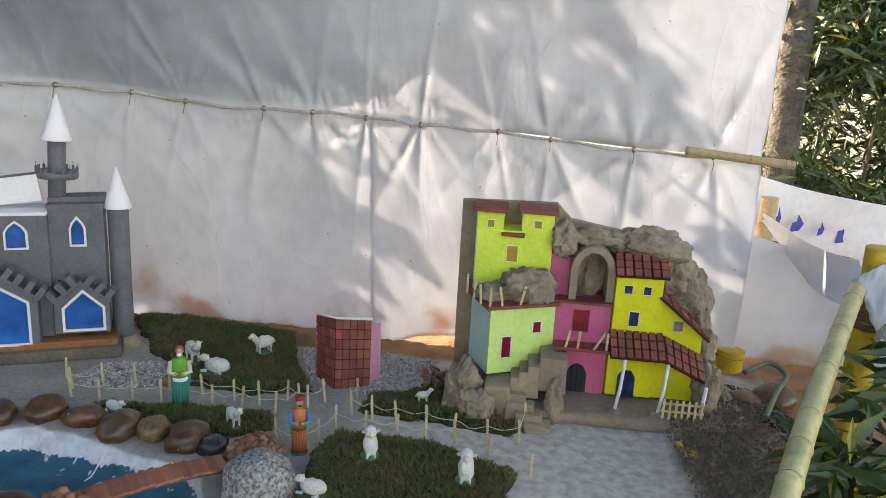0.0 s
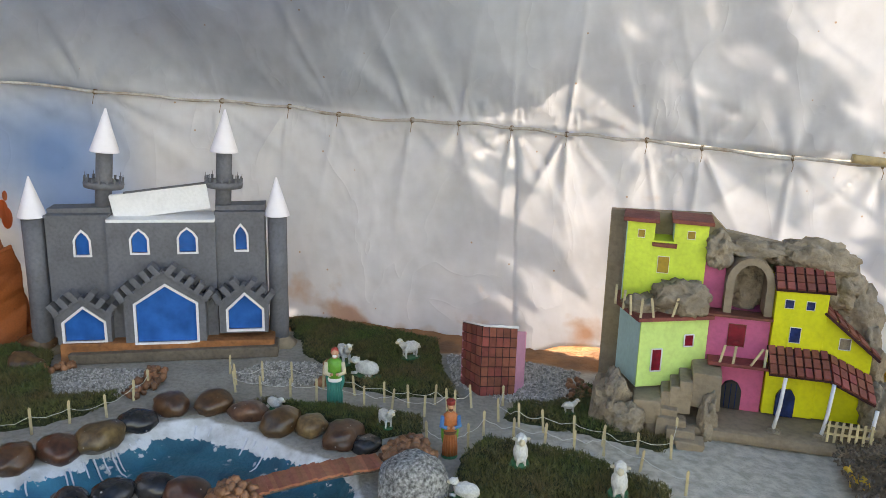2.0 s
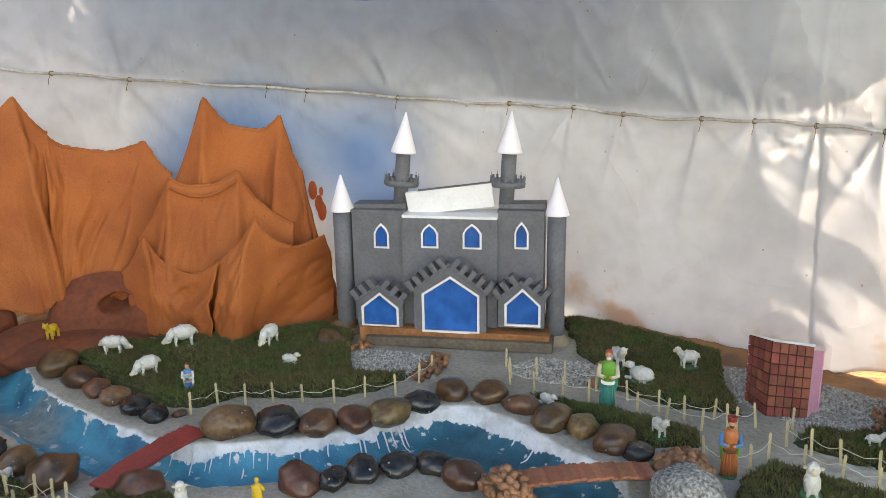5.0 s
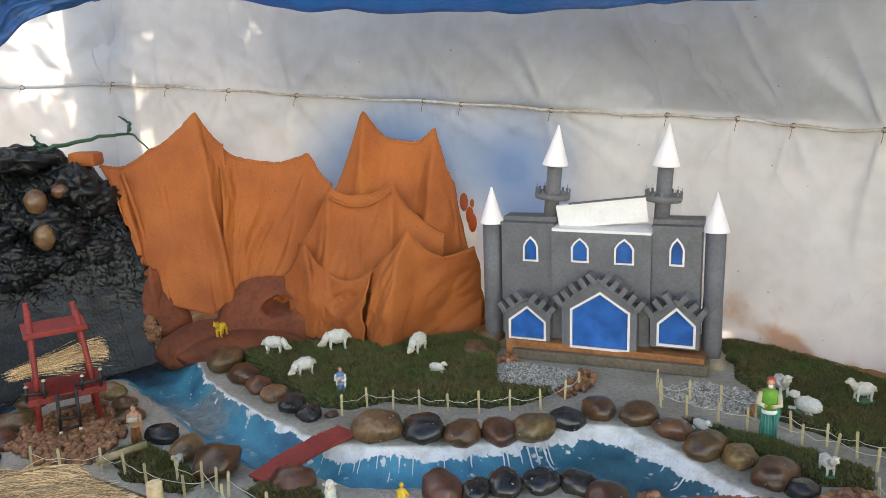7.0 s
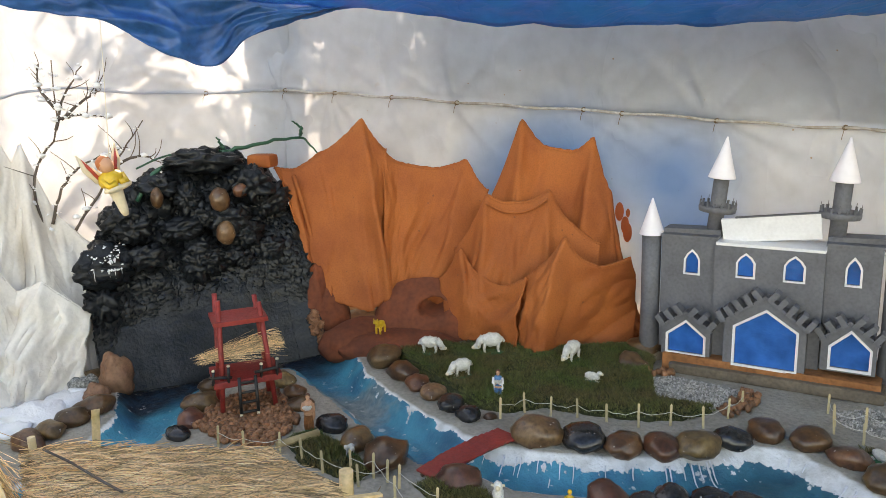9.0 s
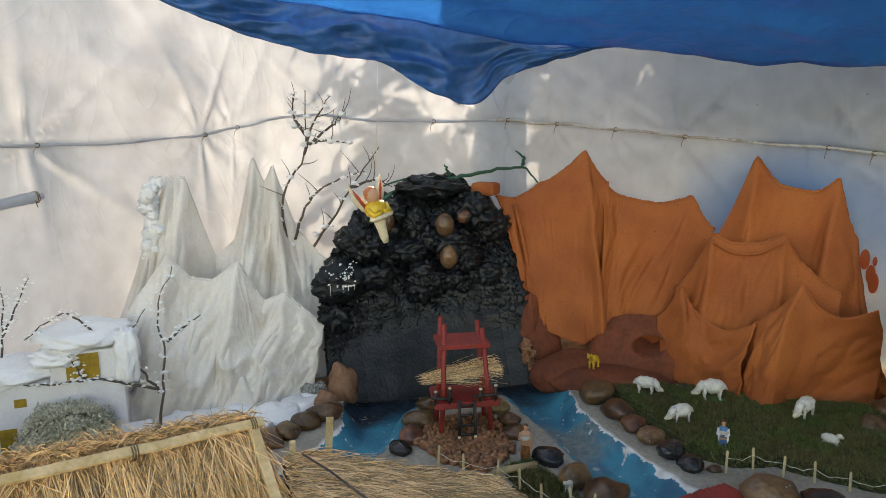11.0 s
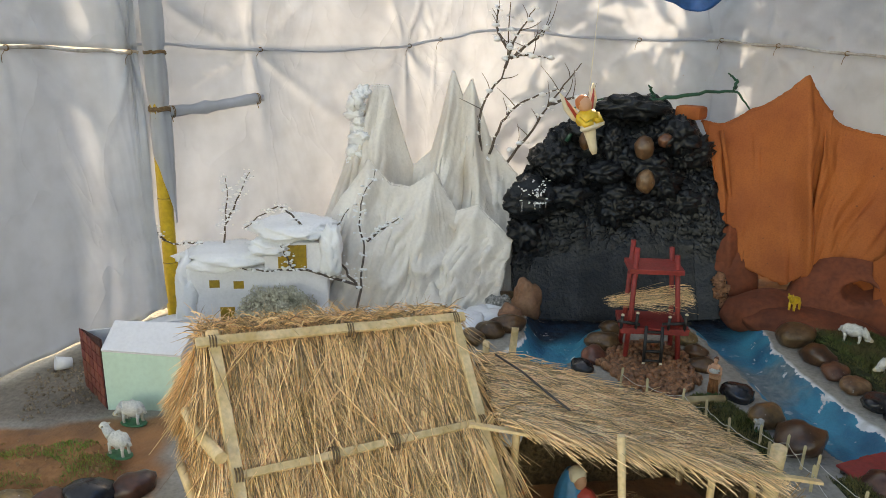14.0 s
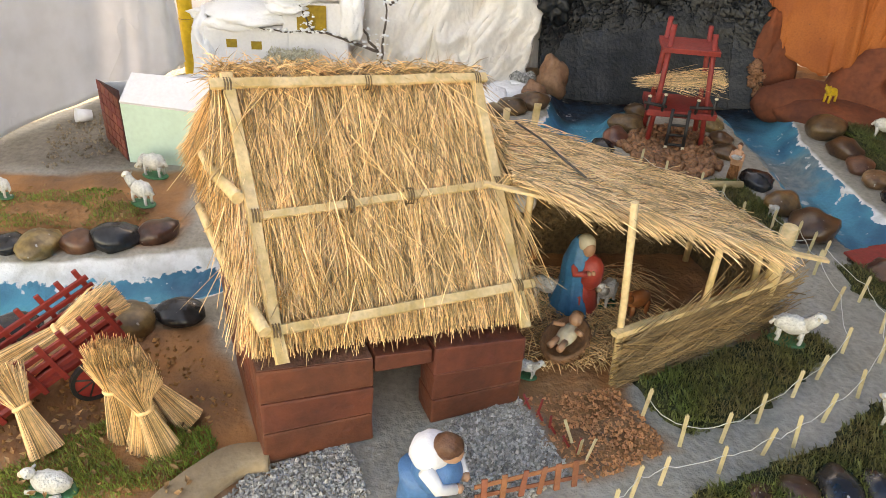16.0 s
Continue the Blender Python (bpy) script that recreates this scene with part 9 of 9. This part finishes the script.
for k, (x, y, rx, ry, h) in enumerate([(-1.62, -0.645, 4, -4, 0.24), (-1.59, -0.60, -4, -6, 0.2), (-1.575, -0.55, 16, -8, 0.21), (-1.67, -0.52, 38, -10, 0.2), (-1.65, -0.60, 8, 2, 0.23)]):
    sheaf(pose(x, y, 0.005, rx, ry, 0), h, "standing sheaf of golden straw tied at the waist", 40 + k)
sheaf(pose(-1.575, -0.79, 0.01, 28, -30, 0), 0.2, "sheaf of golden straw leaning on the cart", 50)


def cart():
    m = pose(-1.80, -0.825, 0.055, 22, 0, 35) @ Matrix.Scale(1.0, 4)
    e = empty("red_cart", m, "red painted toy hay cart with slatted sides loaded with straw", "cart")
    box("bed", (-0.07, -0.17, 0.03), (0.07, 0.15, 0.042), M_REDWOOD, e, "", 0.002)
    for sx in (-1, 1):
        for z in (0.06, 0.085, 0.11):
            box("side_slat", (sx * 0.075 - 0.004, -0.17, z), (sx * 0.075 + 0.004, 0.16, z + 0.012), M_REDWOOD, e, "", 0.001)
        for y in (-0.15, -0.1, -0.05, 0.0, 0.05, 0.1, 0.145):
            box("side_post", (sx * 0.082 - 0.004, y - 0.006, 0.03), (sx * 0.082 + 0.004, y + 0.006, 0.145), M_REDWOOD, e, "", 0.001)
        wm = pose(sx * 0.105, 0.04, 0.0, 0, 90, 0)
        bm = bmesh.new()
        ro, n = 0.052, 22
        for k in range(n):
            a, b = 2 * math.pi * k / n, 2 * math.pi * (k + 1) / n
            q = [(r * math.cos(t), r * math.sin(t), z) for z in (-0.006, 0.006) for r, t in ((ro - 0.009, a), (ro, a), (ro, b), (ro - 0.009, b))]
            v = [bm.verts.new(wm @ Vector(p)) for p in q]
            for f in ((0, 1, 2, 3), (7, 6, 5, 4), (1, 5, 6, 2), (0, 3, 7, 4)):
                bm.faces.new([v[i] for i in f])
        w = part("wheel", bm, M_BLACK, e, "black rimmed red wheel")
        for k in range(4):
            a = math.pi * k / 4
            tube("spoke", [wm @ Vector((-0.046 * math.cos(a), -0.046 * math.sin(a), 0)), wm @ Vector((0.046 * math.cos(a), 0.046 * math.sin(a), 0))], 0.0035, M_BLACK, w, n=5)
        lathe("wheel_disc", [(0.044, -0.002), (0.044, 0.002)], M_REDWOOD, w, "", 20, wm)
    tube("axle", [(-0.1, 0.04, 0), (0.1, 0.04, 0)], 0.006, M_REDWOOD, e)
    for sx in (-1, 1):
        tube("shaft", [(sx * 0.05, -0.16, 0.035), (sx * 0.04, -0.34, -0.02)], 0.007, M_REDWOOD, e)


cart()
sheaf(pose(-1.72, -0.91, 0.085, -64, 0, 35), 0.28, "straw sheaf lying across the red cart", 60)
sheaf(pose(-1.75, -0.94, 0.09, -66, 4, 30), 0.26, "straw sheaf lying across the red cart", 61)


# ---- little orange fence and kerb sticks before the hut ----
def orange_fence():
    e = empty("orange_fence", Matrix.Identity(4), "low orange painted paling fence by the gravel", "fence")
    a, b = Vector((-1.425, 0.09, 0.0)), Vector((-1.48, 0.325, 0.0))
    yaw = math.degrees(math.atan2(b.y - a.y, b.x - a.x))
    L = (b - a).length
    for z, tilt in ((0.022, 1.5), (0.05, -2.0)):
        box("rail", (0.0, -0.002, z), (L, 0.002, z + 0.011), M_BRIDGE, e, "", 0.001, 0.0008, pose(a.x, a.y, 0, 0, tilt, yaw))
    for k in range(6):
        box("paling", (-0.006, -0.006, 0.0), (0.006, -0.002, 0.078), M_BRIDGE, e, "", 0.001, 0.0008, pose(a.x + (b.x - a.x) * (k + 0.5) / 6, a.y + (b.y - a.y) * (k + 0.5) / 6, 0, 0, rnd(-5, 5), yaw))
    for k in range(3):
        p = Vector((-1.53, 0.34, 0)) + Vector((-0.03 * k, -0.006 * k, 0))
        lath("paling", p, p + Vector((rnd(-0.02, 0.02), rnd(-0.03, 0.03), 0.06)), 0.007, e, M_STICK, 0.003, up=(1, 0.4, 0))
    for k in range(9):
        p = Vector((-1.72, 0.24, 0)).lerp(Vector((-1.56, 0.33, 0)), k / 8)
        lath("edging_stick", p, p + Vector((rnd(-0.02, 0.02), rnd(-0.02, 0.02), rnd(0.02, 0.04))), 0.006, e, M_REDWOOD, 0.003, up=(1, 0.4, 0))


orange_fence()
tagged(tube("small_log", [(-2.84, 1.05, 0.03), (-2.83, 1.22, 0.035)], 0.014, M_DRYBAMBOO), "short dry log on the island turf", "log")
bm = bmesh.new()
add_ball(bm, (-2.12, 0.27, 0.33), 0.03, sub=3, rough=0.05)
tagged(part("hanging_bulb", bm, M_WHITE), "round white bulb hanging under the shelter roof", "bulb")
lath_e = empty("wooden_stake", Matrix.Identity(4), "pale wooden stake standing in the riverbank", "stake")
lath("post", (-3.26, 0.5, -0.05), (-3.26, 0.52, 0.17), 0.03, lath_e, M_SPLIT, 0.012, up=(1, 0, 0))
tagged(lathe("fallen_cup", [(0.022, 0), (0.028, 0.06), (0.026, 0.06), (0.02, 0.004)], M_WHITE, n=16, m=pose(-3.39, -1.27, 0.028, 80, 0, 30)), "white paper cup lying on the soil", "cup")


# ---- yellow corner post, tent edge, rail and plants ----
def bamboo_pole(name, pts, r, mt, label, step=0.28, cat="bamboo pole"):
    e = empty(name, Matrix.Identity(4), label, cat, "bamboo poles")
    line = smooth_line(pts, 40)
    tube("culm", line, r, mt, e, n=14)
    L = sum((b - a).length for a, b in zip(line, line[1:]))
    n = max(1, int(L / step))
    for k in range(1, n + 1):
        i = min(len(line) - 2, int(k / (n + 0.4) * (len(line) - 1)))
        d = (line[i + 1] - line[i]).normalized() * 0.004
        rr = r if not isinstance(r, list) else r[i]
        tube("node_ring", [line[i] - d, line[i], line[i] + d], [rr * 1.01, rr * 1.09, rr * 1.01], mt, e, n=14)
        tube("node_line", [line[i] + d, line[i] + d * 1.5], [rr * 1.02, rr * 1.02], M_BARK, e, "dark line below the node", n=14)
    return e


bamboo_pole("corner_post", [(-4.0, -1.0, -0.03), (-3.985, -0.995, 0.5), (-3.98, -0.99, 1.1)], 0.033, M_YELBAMBOO, "yellow bamboo corner post of the tent", 0.34)


def post_wrap():
    """Loose cloth wound round the upper post; its lower end narrows to a tongue on one side."""
    nu, nv, vs, fs = 28, 90, [], []
    for j in range(nv):
        z = 0.46 + 1.86 * j / (nv - 1)
        c = Vector((-3.985 + 0.005 * z, -0.995 + 0.012 * z, z))
        pinch = sum(math.exp(-((z - q) / 0.035) ** 2) for q in (0.99, 1.232))
        half = math.pi * (1 if z > 0.9 else 0.10 + 0.9 * ((z - 0.46) / 0.44) ** 1.3)
        for i in range(nu):
            a = 1.45 + half * (2 * i / (nu - 1) - 1)
            r = 0.043 + 0.014 * noise.noise(Vector((math.cos(a) * 1.6, math.sin(a) * 1.6, z * 2.2))) + 0.005 * (0.4 - abs(noise.noise(Vector((a * 2.2 + z * 3, z * 5, 4))))) - 0.008 * pinch
            vs.append(c + Vector((r * math.cos(a), r * math.sin(a), 0)))
    for j in range(nv - 1):
        for i in range(nu - 1):
            fs.append((j * nu + i, j * nu + i + 1, j * nu + nu + i + 1, j * nu + nu + i))
    ob = obj("post_wrap", vs, fs, M_CLOTH, smooth=True)
    ob.modifiers.new("thickness", "SOLIDIFY").thickness = 0.003
    tagged(ob, "loose white cloth wound round the upper corner post", "cloth")


post_wrap()
bind = empty("post_binding", Matrix.Identity(4), "brown cord wound round the wrapped corner post", "rope")
for zs in ((0.975, 0.985, 0.995), (1.225, 1.238)):
    bm = bmesh.new()
    add_tube(bm, [(-3.98 + 0.046 * math.cos(a), -0.983 + 0.046 * math.sin(a), zs[0] + (zs[-1] - zs[0]) * j / (14 * len(zs)) + 0.006 * math.sin(a * 2)) for j, a in enumerate([2 * math.pi * j / 14 for j in range(14 * len(zs) + 1)])], 0.004, 5, caps=False)
    part("cord", bm, M_ROPE, bind)
short = empty("short_rod", Matrix.Identity(4), "short cloth-wrapped rod tied across the white wall", "bamboo rod", "wall rods")
line_ = smooth_line([(-4.03, -0.965, 0.965), (-4.10, -0.925, 0.965), (-4.225, -0.785, 0.975), (-4.345, -0.64, 0.995), (-4.395, -0.575, 1.0)], 24)
tube("wrapped_pole", line_, [0.026 + 0.016 * noise.noise(Vector((k * 0.45, 4, 2))) - 0.012 * (k > 20) for k in range(24)], M_CLOTH, short, n=10)
for k_ in (3, 20):
    bm = bmesh.new()
    for o_ in (-0.008, 0.0, 0.008):
        add_tube(bm, [line_[k_] + Vector((o_ * 0.6, o_, 0)) + Vector((0.025 * math.cos(a), 0.017 * math.cos(a), 0.026 * math.sin(a))) for a in [2 * math.pi * j / 10 for j in range(11)]], 0.0025, 5, caps=False)
    add_tube(bm, [line_[k_], line_[k_] + Vector((0.03, 0.005, -0.015)), line_[k_] + Vector((0.034, 0.012, -0.045))], 0.0022, 5)
    part("tie_cord", bm, M_ROPE, short, "brown cord tie")
bamboo_pole("corner_stub", [(0.86, 3.66, -0.02), (0.865, 3.66, 0.09)], 0.06, M_YELBAMBOO, "thick yellow bamboo stub at the tent corner")
bamboo_pole("tent_edge_post", [(0.81, 3.77, 0.0), (0.81, 3.775, 0.5), (0.81, 3.78, 0.92)], 0.03, M_CLOTH, "cloth-wrapped bamboo post at the tent edge")
bamboo_pole("rod_end", [(0.55, 3.64, 0.955), (0.85, 3.62, 0.935), (0.985, 3.612, 0.927)], 0.018, M_DRYBAMBOO, "dry bamboo rod end sticking out past the cloth", 0.15)
bamboo_pole("rail_pole", [(0.1, 1.05, 0.4), (0.36, 1.57, 0.55), (0.555, 1.98, 0.6), (0.895, 2.65, 0.69)], 0.024, M_BAMBOO, "pale green bamboo barrier rail", 0.2)
bamboo_pole("barrier_post", [(0.98, 2.72, -0.02), (0.97, 2.71, 0.8)], 0.045, M_YELBAMBOO, "yellow bamboo barrier post")
bamboo_pole("barrier_post", [(0.8, 2.1, -0.02), (0.83, 2.12, 0.42)], 0.035, M_YELBAMBOO, "yellow bamboo barrier post")
bamboo_pole("short_post", [(1.05, 4.05, 0.0), (1.05, 4.05, 0.72)], 0.04, M_DRYBAMBOO, "sawn bamboo post behind the cloth")
bm = bmesh.new()
for k in range(10):
    z = 0.55 + k * 0.012
    add_tube(bm, [(0.975 + 0.05 * math.cos(a), 2.715 + 0.05 * math.sin(a), z + rnd(-0.004, 0.004)) for a in [2 * math.pi * j / 12 for j in range(13)]], 0.006, 5, caps=False)
tagged(part("coir_binding", bm, M_ROPE), "coir rope bound round the barrier post", "rope")


def hung_cloth(name, top, bottom, label, seed, amp=0.03, mt=None):
    n, m = 60, 34
    a, b = smooth_line(top, n), smooth_line(bottom, n)
    vs, fs = [], []
    for i in range(n):
        for j in range(m):
            s, v = i / (n - 1), j / (m - 1)
            p = a[i].lerp(b[i], v)
            p += Vector((0.3, -1, 0)) * amp * (noise.noise(Vector((s * 5 + seed, v * 2, seed))) + 0.5 * noise.noise(Vector((s * 14 + v * 4, v * 3, seed + 2))))
            vs.append(p)
    for i in range(n - 1):
        for j in range(m - 1):
            fs.append((i * m + j, (i + 1) * m + j, (i + 1) * m + j + 1, i * m + j + 1))
    ob = obj(name, vs, fs, mt or M_CLOTH, smooth=True)
    ob.modifiers.new("thickness", "SOLIDIFY").thickness = 0.002
    return tagged(ob, label, "cloth")


hung_cloth("side_cloth", [(0.78, 3.8, 0.62), (1.2, 3.76, 0.52), (1.5, 3.7, 0.45), (1.8, 3.6, 0.5)], [(0.78, 3.8, 0.02), (1.2, 3.76, 0.0), (1.5, 3.7, 0.0), (1.8, 3.6, 0.0)], "white cloth screen beside the tent, stained near the top", 1, 0.02)
hung_cloth("folded_cloth", [(1.0, 3.95, 0.66), (1.12, 3.6, 0.6), (1.2, 3.3, 0.62), (1.3, 2.9, 0.72)], [(1.0, 3.93, 0.62), (1.14, 3.58, 0.42), (1.2, 3.28, 0.45), (1.3, 2.88, 0.66)], "white cloth folded over the top of the screen", 3, 0.03)
hung_cloth("draped_cloth", [(0.88, 2.62, 0.71), (0.95, 2.66, 0.76), (1.05, 2.66, 0.77), (1.3, 2.7, 0.8)], [(0.9, 2.6, 0.66), (0.96, 2.6, 0.56), (1.08, 2.56, 0.5), (1.3, 2.55, 0.42)], "white cloth draped over the bamboo rail", 5, 0.02)
ban = hung_cloth("printed_banner", [(1.02, 4.2, 0.8), (1.3, 4.2, 0.74), (1.7, 4.1, 0.7), (2.2, 4.0, 0.66)], [(1.02, 4.2, 0.5), (1.3, 4.2, 0.46), (1.7, 4.1, 0.42), (2.2, 4.0, 0.4)], "white banner with broad blue printed shapes", 7, 0.02, M_BANNER)
for x, w, lo, hi in ((1.05, 0.05, 0.56, 0.7), (1.12, 0.03, 0.55, 0.66), (1.2, 0.06, 0.54, 0.63), (1.33, 0.03, 0.53, 0.6), (1.42, 0.06, 0.5, 0.62), (1.55, 0.04, 0.52, 0.58)):
    prism("ink_shape", [(x, lo), (x + w * 0.7, lo + 0.01), (x + w, (lo + hi) / 2), (x + w * 0.5, hi), (x + w * 0.45, (lo + hi) / 2 + 0.01), (x + w * 0.1, (lo + hi) / 2)], 4.155, 4.16, M_INK, ban, "blue printed shape")
tagged(tube("garden_hose", smooth_line([(0.86, 3.42, 0.08), (0.98, 3.5, 0.1), (1.02, 3.4, 0.09), (0.92, 3.2, 0.1), (0.83, 3.02, 0.07)], 24), 0.011, M_PALEHOSE), "faded green garden hose on the soil", "hose")


def leaf_mass(name, places, count, size, mt, label, cat, parent=None, seed=1, aspect=0.22, hang=0.4):
    """Many narrow leaves round given (centre, radius) clumps."""
    rn = random.Random(seed)
    vs, fs = [], []
    for _ in range(count):
        c, r = rn.choice(places)
        d = Vector((rn.gauss(0, 1), rn.gauss(0, 1), rn.gauss(0, 1))).normalized()
        p = Vector(c) + d * r * rn.random() ** 0.45
        a = (Vector((rn.gauss(0, 1), rn.gauss(0, 1), rn.gauss(0, 1) * 0.5 - hang))).normalized() * size * rn.uniform(0.5, 1.4)
        b = a.cross(Vector((rn.gauss(0, 1), rn.gauss(0, 1), rn.gauss(0, 1)))).normalized() * a.length * aspect * 0.5
        k = len(vs)
        vs += [p, p + a * 0.45 + b, p + a + Vector((0, 0, -0.12 * a.length)), p + a * 0.45 - b]
        fs += [(k, k + 1, k + 2), (k, k + 2, k + 3)]
    ob = obj(name, vs, fs, mt, parent)
    ob["kind"] = "stuff"
    return ob


def tree():
    e = empty("garden_tree", pose(0, 0, 0), "tall tree with a pale rough trunk behind the tent", "tree")
    tube("trunk", smooth_line([(1.3, 4.75, -0.1), (1.28, 4.7, 0.8), (1.26, 4.7, 1.7), (1.3, 4.75, 2.6), (1.2, 4.8, 3.6)], 30), [0.095 - 0.0013 * i for i in range(30)], M_TRUNK, e, n=14)
    rn = random.Random(4)
    clumps = []
    for k in range(12):
        a = rn.uniform(0, 6.28)
        tip = Vector((0.6 + rn.uniform(-2.6, 1.6), 5.4 + rn.uniform(-0.7, 1.3), 3.6 + rn.uniform(-0.4, 1.6)))
        tube("limb", smooth_line([(1.25, 4.78, 2.8 + 0.06 * k), Vector((1.25, 4.78, 3.0)).lerp(tip, 0.5) + Vector((0, 0, 0.2)), tip], 10), [0.035 - 0.003 * i for i in range(10)], M_TRUNK, e, n=7)
        clumps += [(tip + Vector((rn.gauss(0, 0.3), rn.gauss(0, 0.3), rn.gauss(0, 0.25))), rn.uniform(0.2, 0.45)) for _ in range(3)]
    leaf_mass("crown", clumps, 5200, 0.16, M_LEAF, "", "", e, 8, 0.35)


tree()
# Unseen trees, added sunward of the walls so their leaves shade the cloth.
e = empty("shade_trees", Matrix.Identity(4), "unseen leafy trees added behind the tent to break up the sun", "trees")
rn = random.Random(21)
clumps = []
line = [Vector((x, y, 0)) for x, y in ((0.93, 3.72), (0.3, 3.71), (-0.6, 3.7), (-1.4, 3.72), (-1.95, 3.7), (-2.5, 3.52), (-3.1, 3.16), (-3.7, 2.72), (-4.3, 2.3), (-4.75, 1.95))]
for k in range(560):
    u = rn.random() if k < 420 else rn.uniform(0.42, 0.85)
    p = lerp_line(line, 0.08 + 0.84 * u)
    if p.x > -1.3 and rn.random() < 0.88:
        continue
    r = rn.uniform(2.0, 3.3)
    clumps.append(((p.x - 0.848 * r + rn.gauss(0, 0.1), p.y + 0.53 * r, rn.uniform(0.3, 2.2) + 0.445 * r), rn.uniform(0.2, 0.34)))
for k in range(22):
    p = Vector((-4.75, 1.95, 0)).lerp(Vector((-5.0, 0.75, 0)), rn.random() ** 1.6)
    r = rn.uniform(2.2, 3.4)
    clumps.append(((p.x - 0.848 * r, p.y + 0.53 * r, rn.uniform(0.4, 2.2) + 0.445 * r), rn.uniform(0.2, 0.3)))
for k in range(26):
    r = rn.uniform(2.0, 3.2)
    clumps.append(((rn.uniform(0.95, 1.9) - 0.848 * r, 3.75 + 0.53 * r, rn.uniform(0.1, 0.9) + 0.445 * r), rn.uniform(0.2, 0.3)))
for k in range(40):
    p, r = Vector((rn.uniform(-2.9, -1.5), 3.6, 0)), rn.uniform(2.0, 3.2)
    clumps.append(((p.x - 0.848 * r, p.y + 0.53 * r, rn.uniform(1.15, 2.3) + 0.445 * r), rn.uniform(0.2, 0.32)))
for k in range(6):
    p = lerp_line(line, 0.1 + 0.15 * k)
    q = Vector((p.x - 2.9, p.y + 2.2, 0))
    tube("trunk", smooth_line([q + Vector((0, 0, -0.1)), q + Vector((0.05, 0, 1.6)), q + Vector((-0.05, 0.05, 3.4))], 12), [0.05 - 0.003 * i for i in range(12)], M_TRUNK, e, n=8)
leaf_mass("crown", clumps, 10500, 0.25, M_LEAF, "", "", e, 22, 0.5)
e = empty("hedge", Matrix.Identity(4), "dense garden shrubs with narrow green and yellow leaves", "hedge")
rn = random.Random(9)
clumps = [((1.35 + rn.random() * 2.2, 4.7 + rn.random() * 1.4, 0.3 + rn.random() * 2.2), rn.uniform(0.2, 0.4)) for _ in range(90)]
leaf_mass("green_leaves", clumps, 30000, 0.12, M_LEAF, "", "", e, 10, 0.2)
leaf_mass("yellow_leaves", [(c, r * 0.9) for c, r in clumps if c[0] > 1.5][::2], 1300, 0.12, M_YLEAF, "", "", e, 11, 0.16)
for c, r in clumps[::8]:
    tube("stem", [(c[0], c[1], 0), (c[0] + 0.05, c[1], c[2])], 0.012, M_BARK, e, n=6)
e = empty("barrier_plant", Matrix.Identity(4), "leafy cut branches tucked behind the bamboo rail", "plant")
clumps = [((0.8, 2.1, 0.42), 0.12), ((0.92, 2.35, 0.5), 0.12), ((0.95, 2.2, 0.3), 0.14), ((0.75, 1.95, 0.3), 0.12), ((0.66, 2.05, 0.42), 0.06), ((1.0, 2.3, 0.6), 0.1), ((0.85, 2.0, 0.15), 0.14)]
leaf_mass("leaves", clumps, 420, 0.16, M_LEAF, "", "", e, 12, 0.2, 0.1)
leaf_mass("pale_leaves", clumps, 110, 0.15, M_YLEAF, "", "", e, 13, 0.16, 0.1)
for c, r in clumps:
    tube("stem", [(0.85, 2.1, 0.0), c], 0.006, M_BARK, e, n=6)
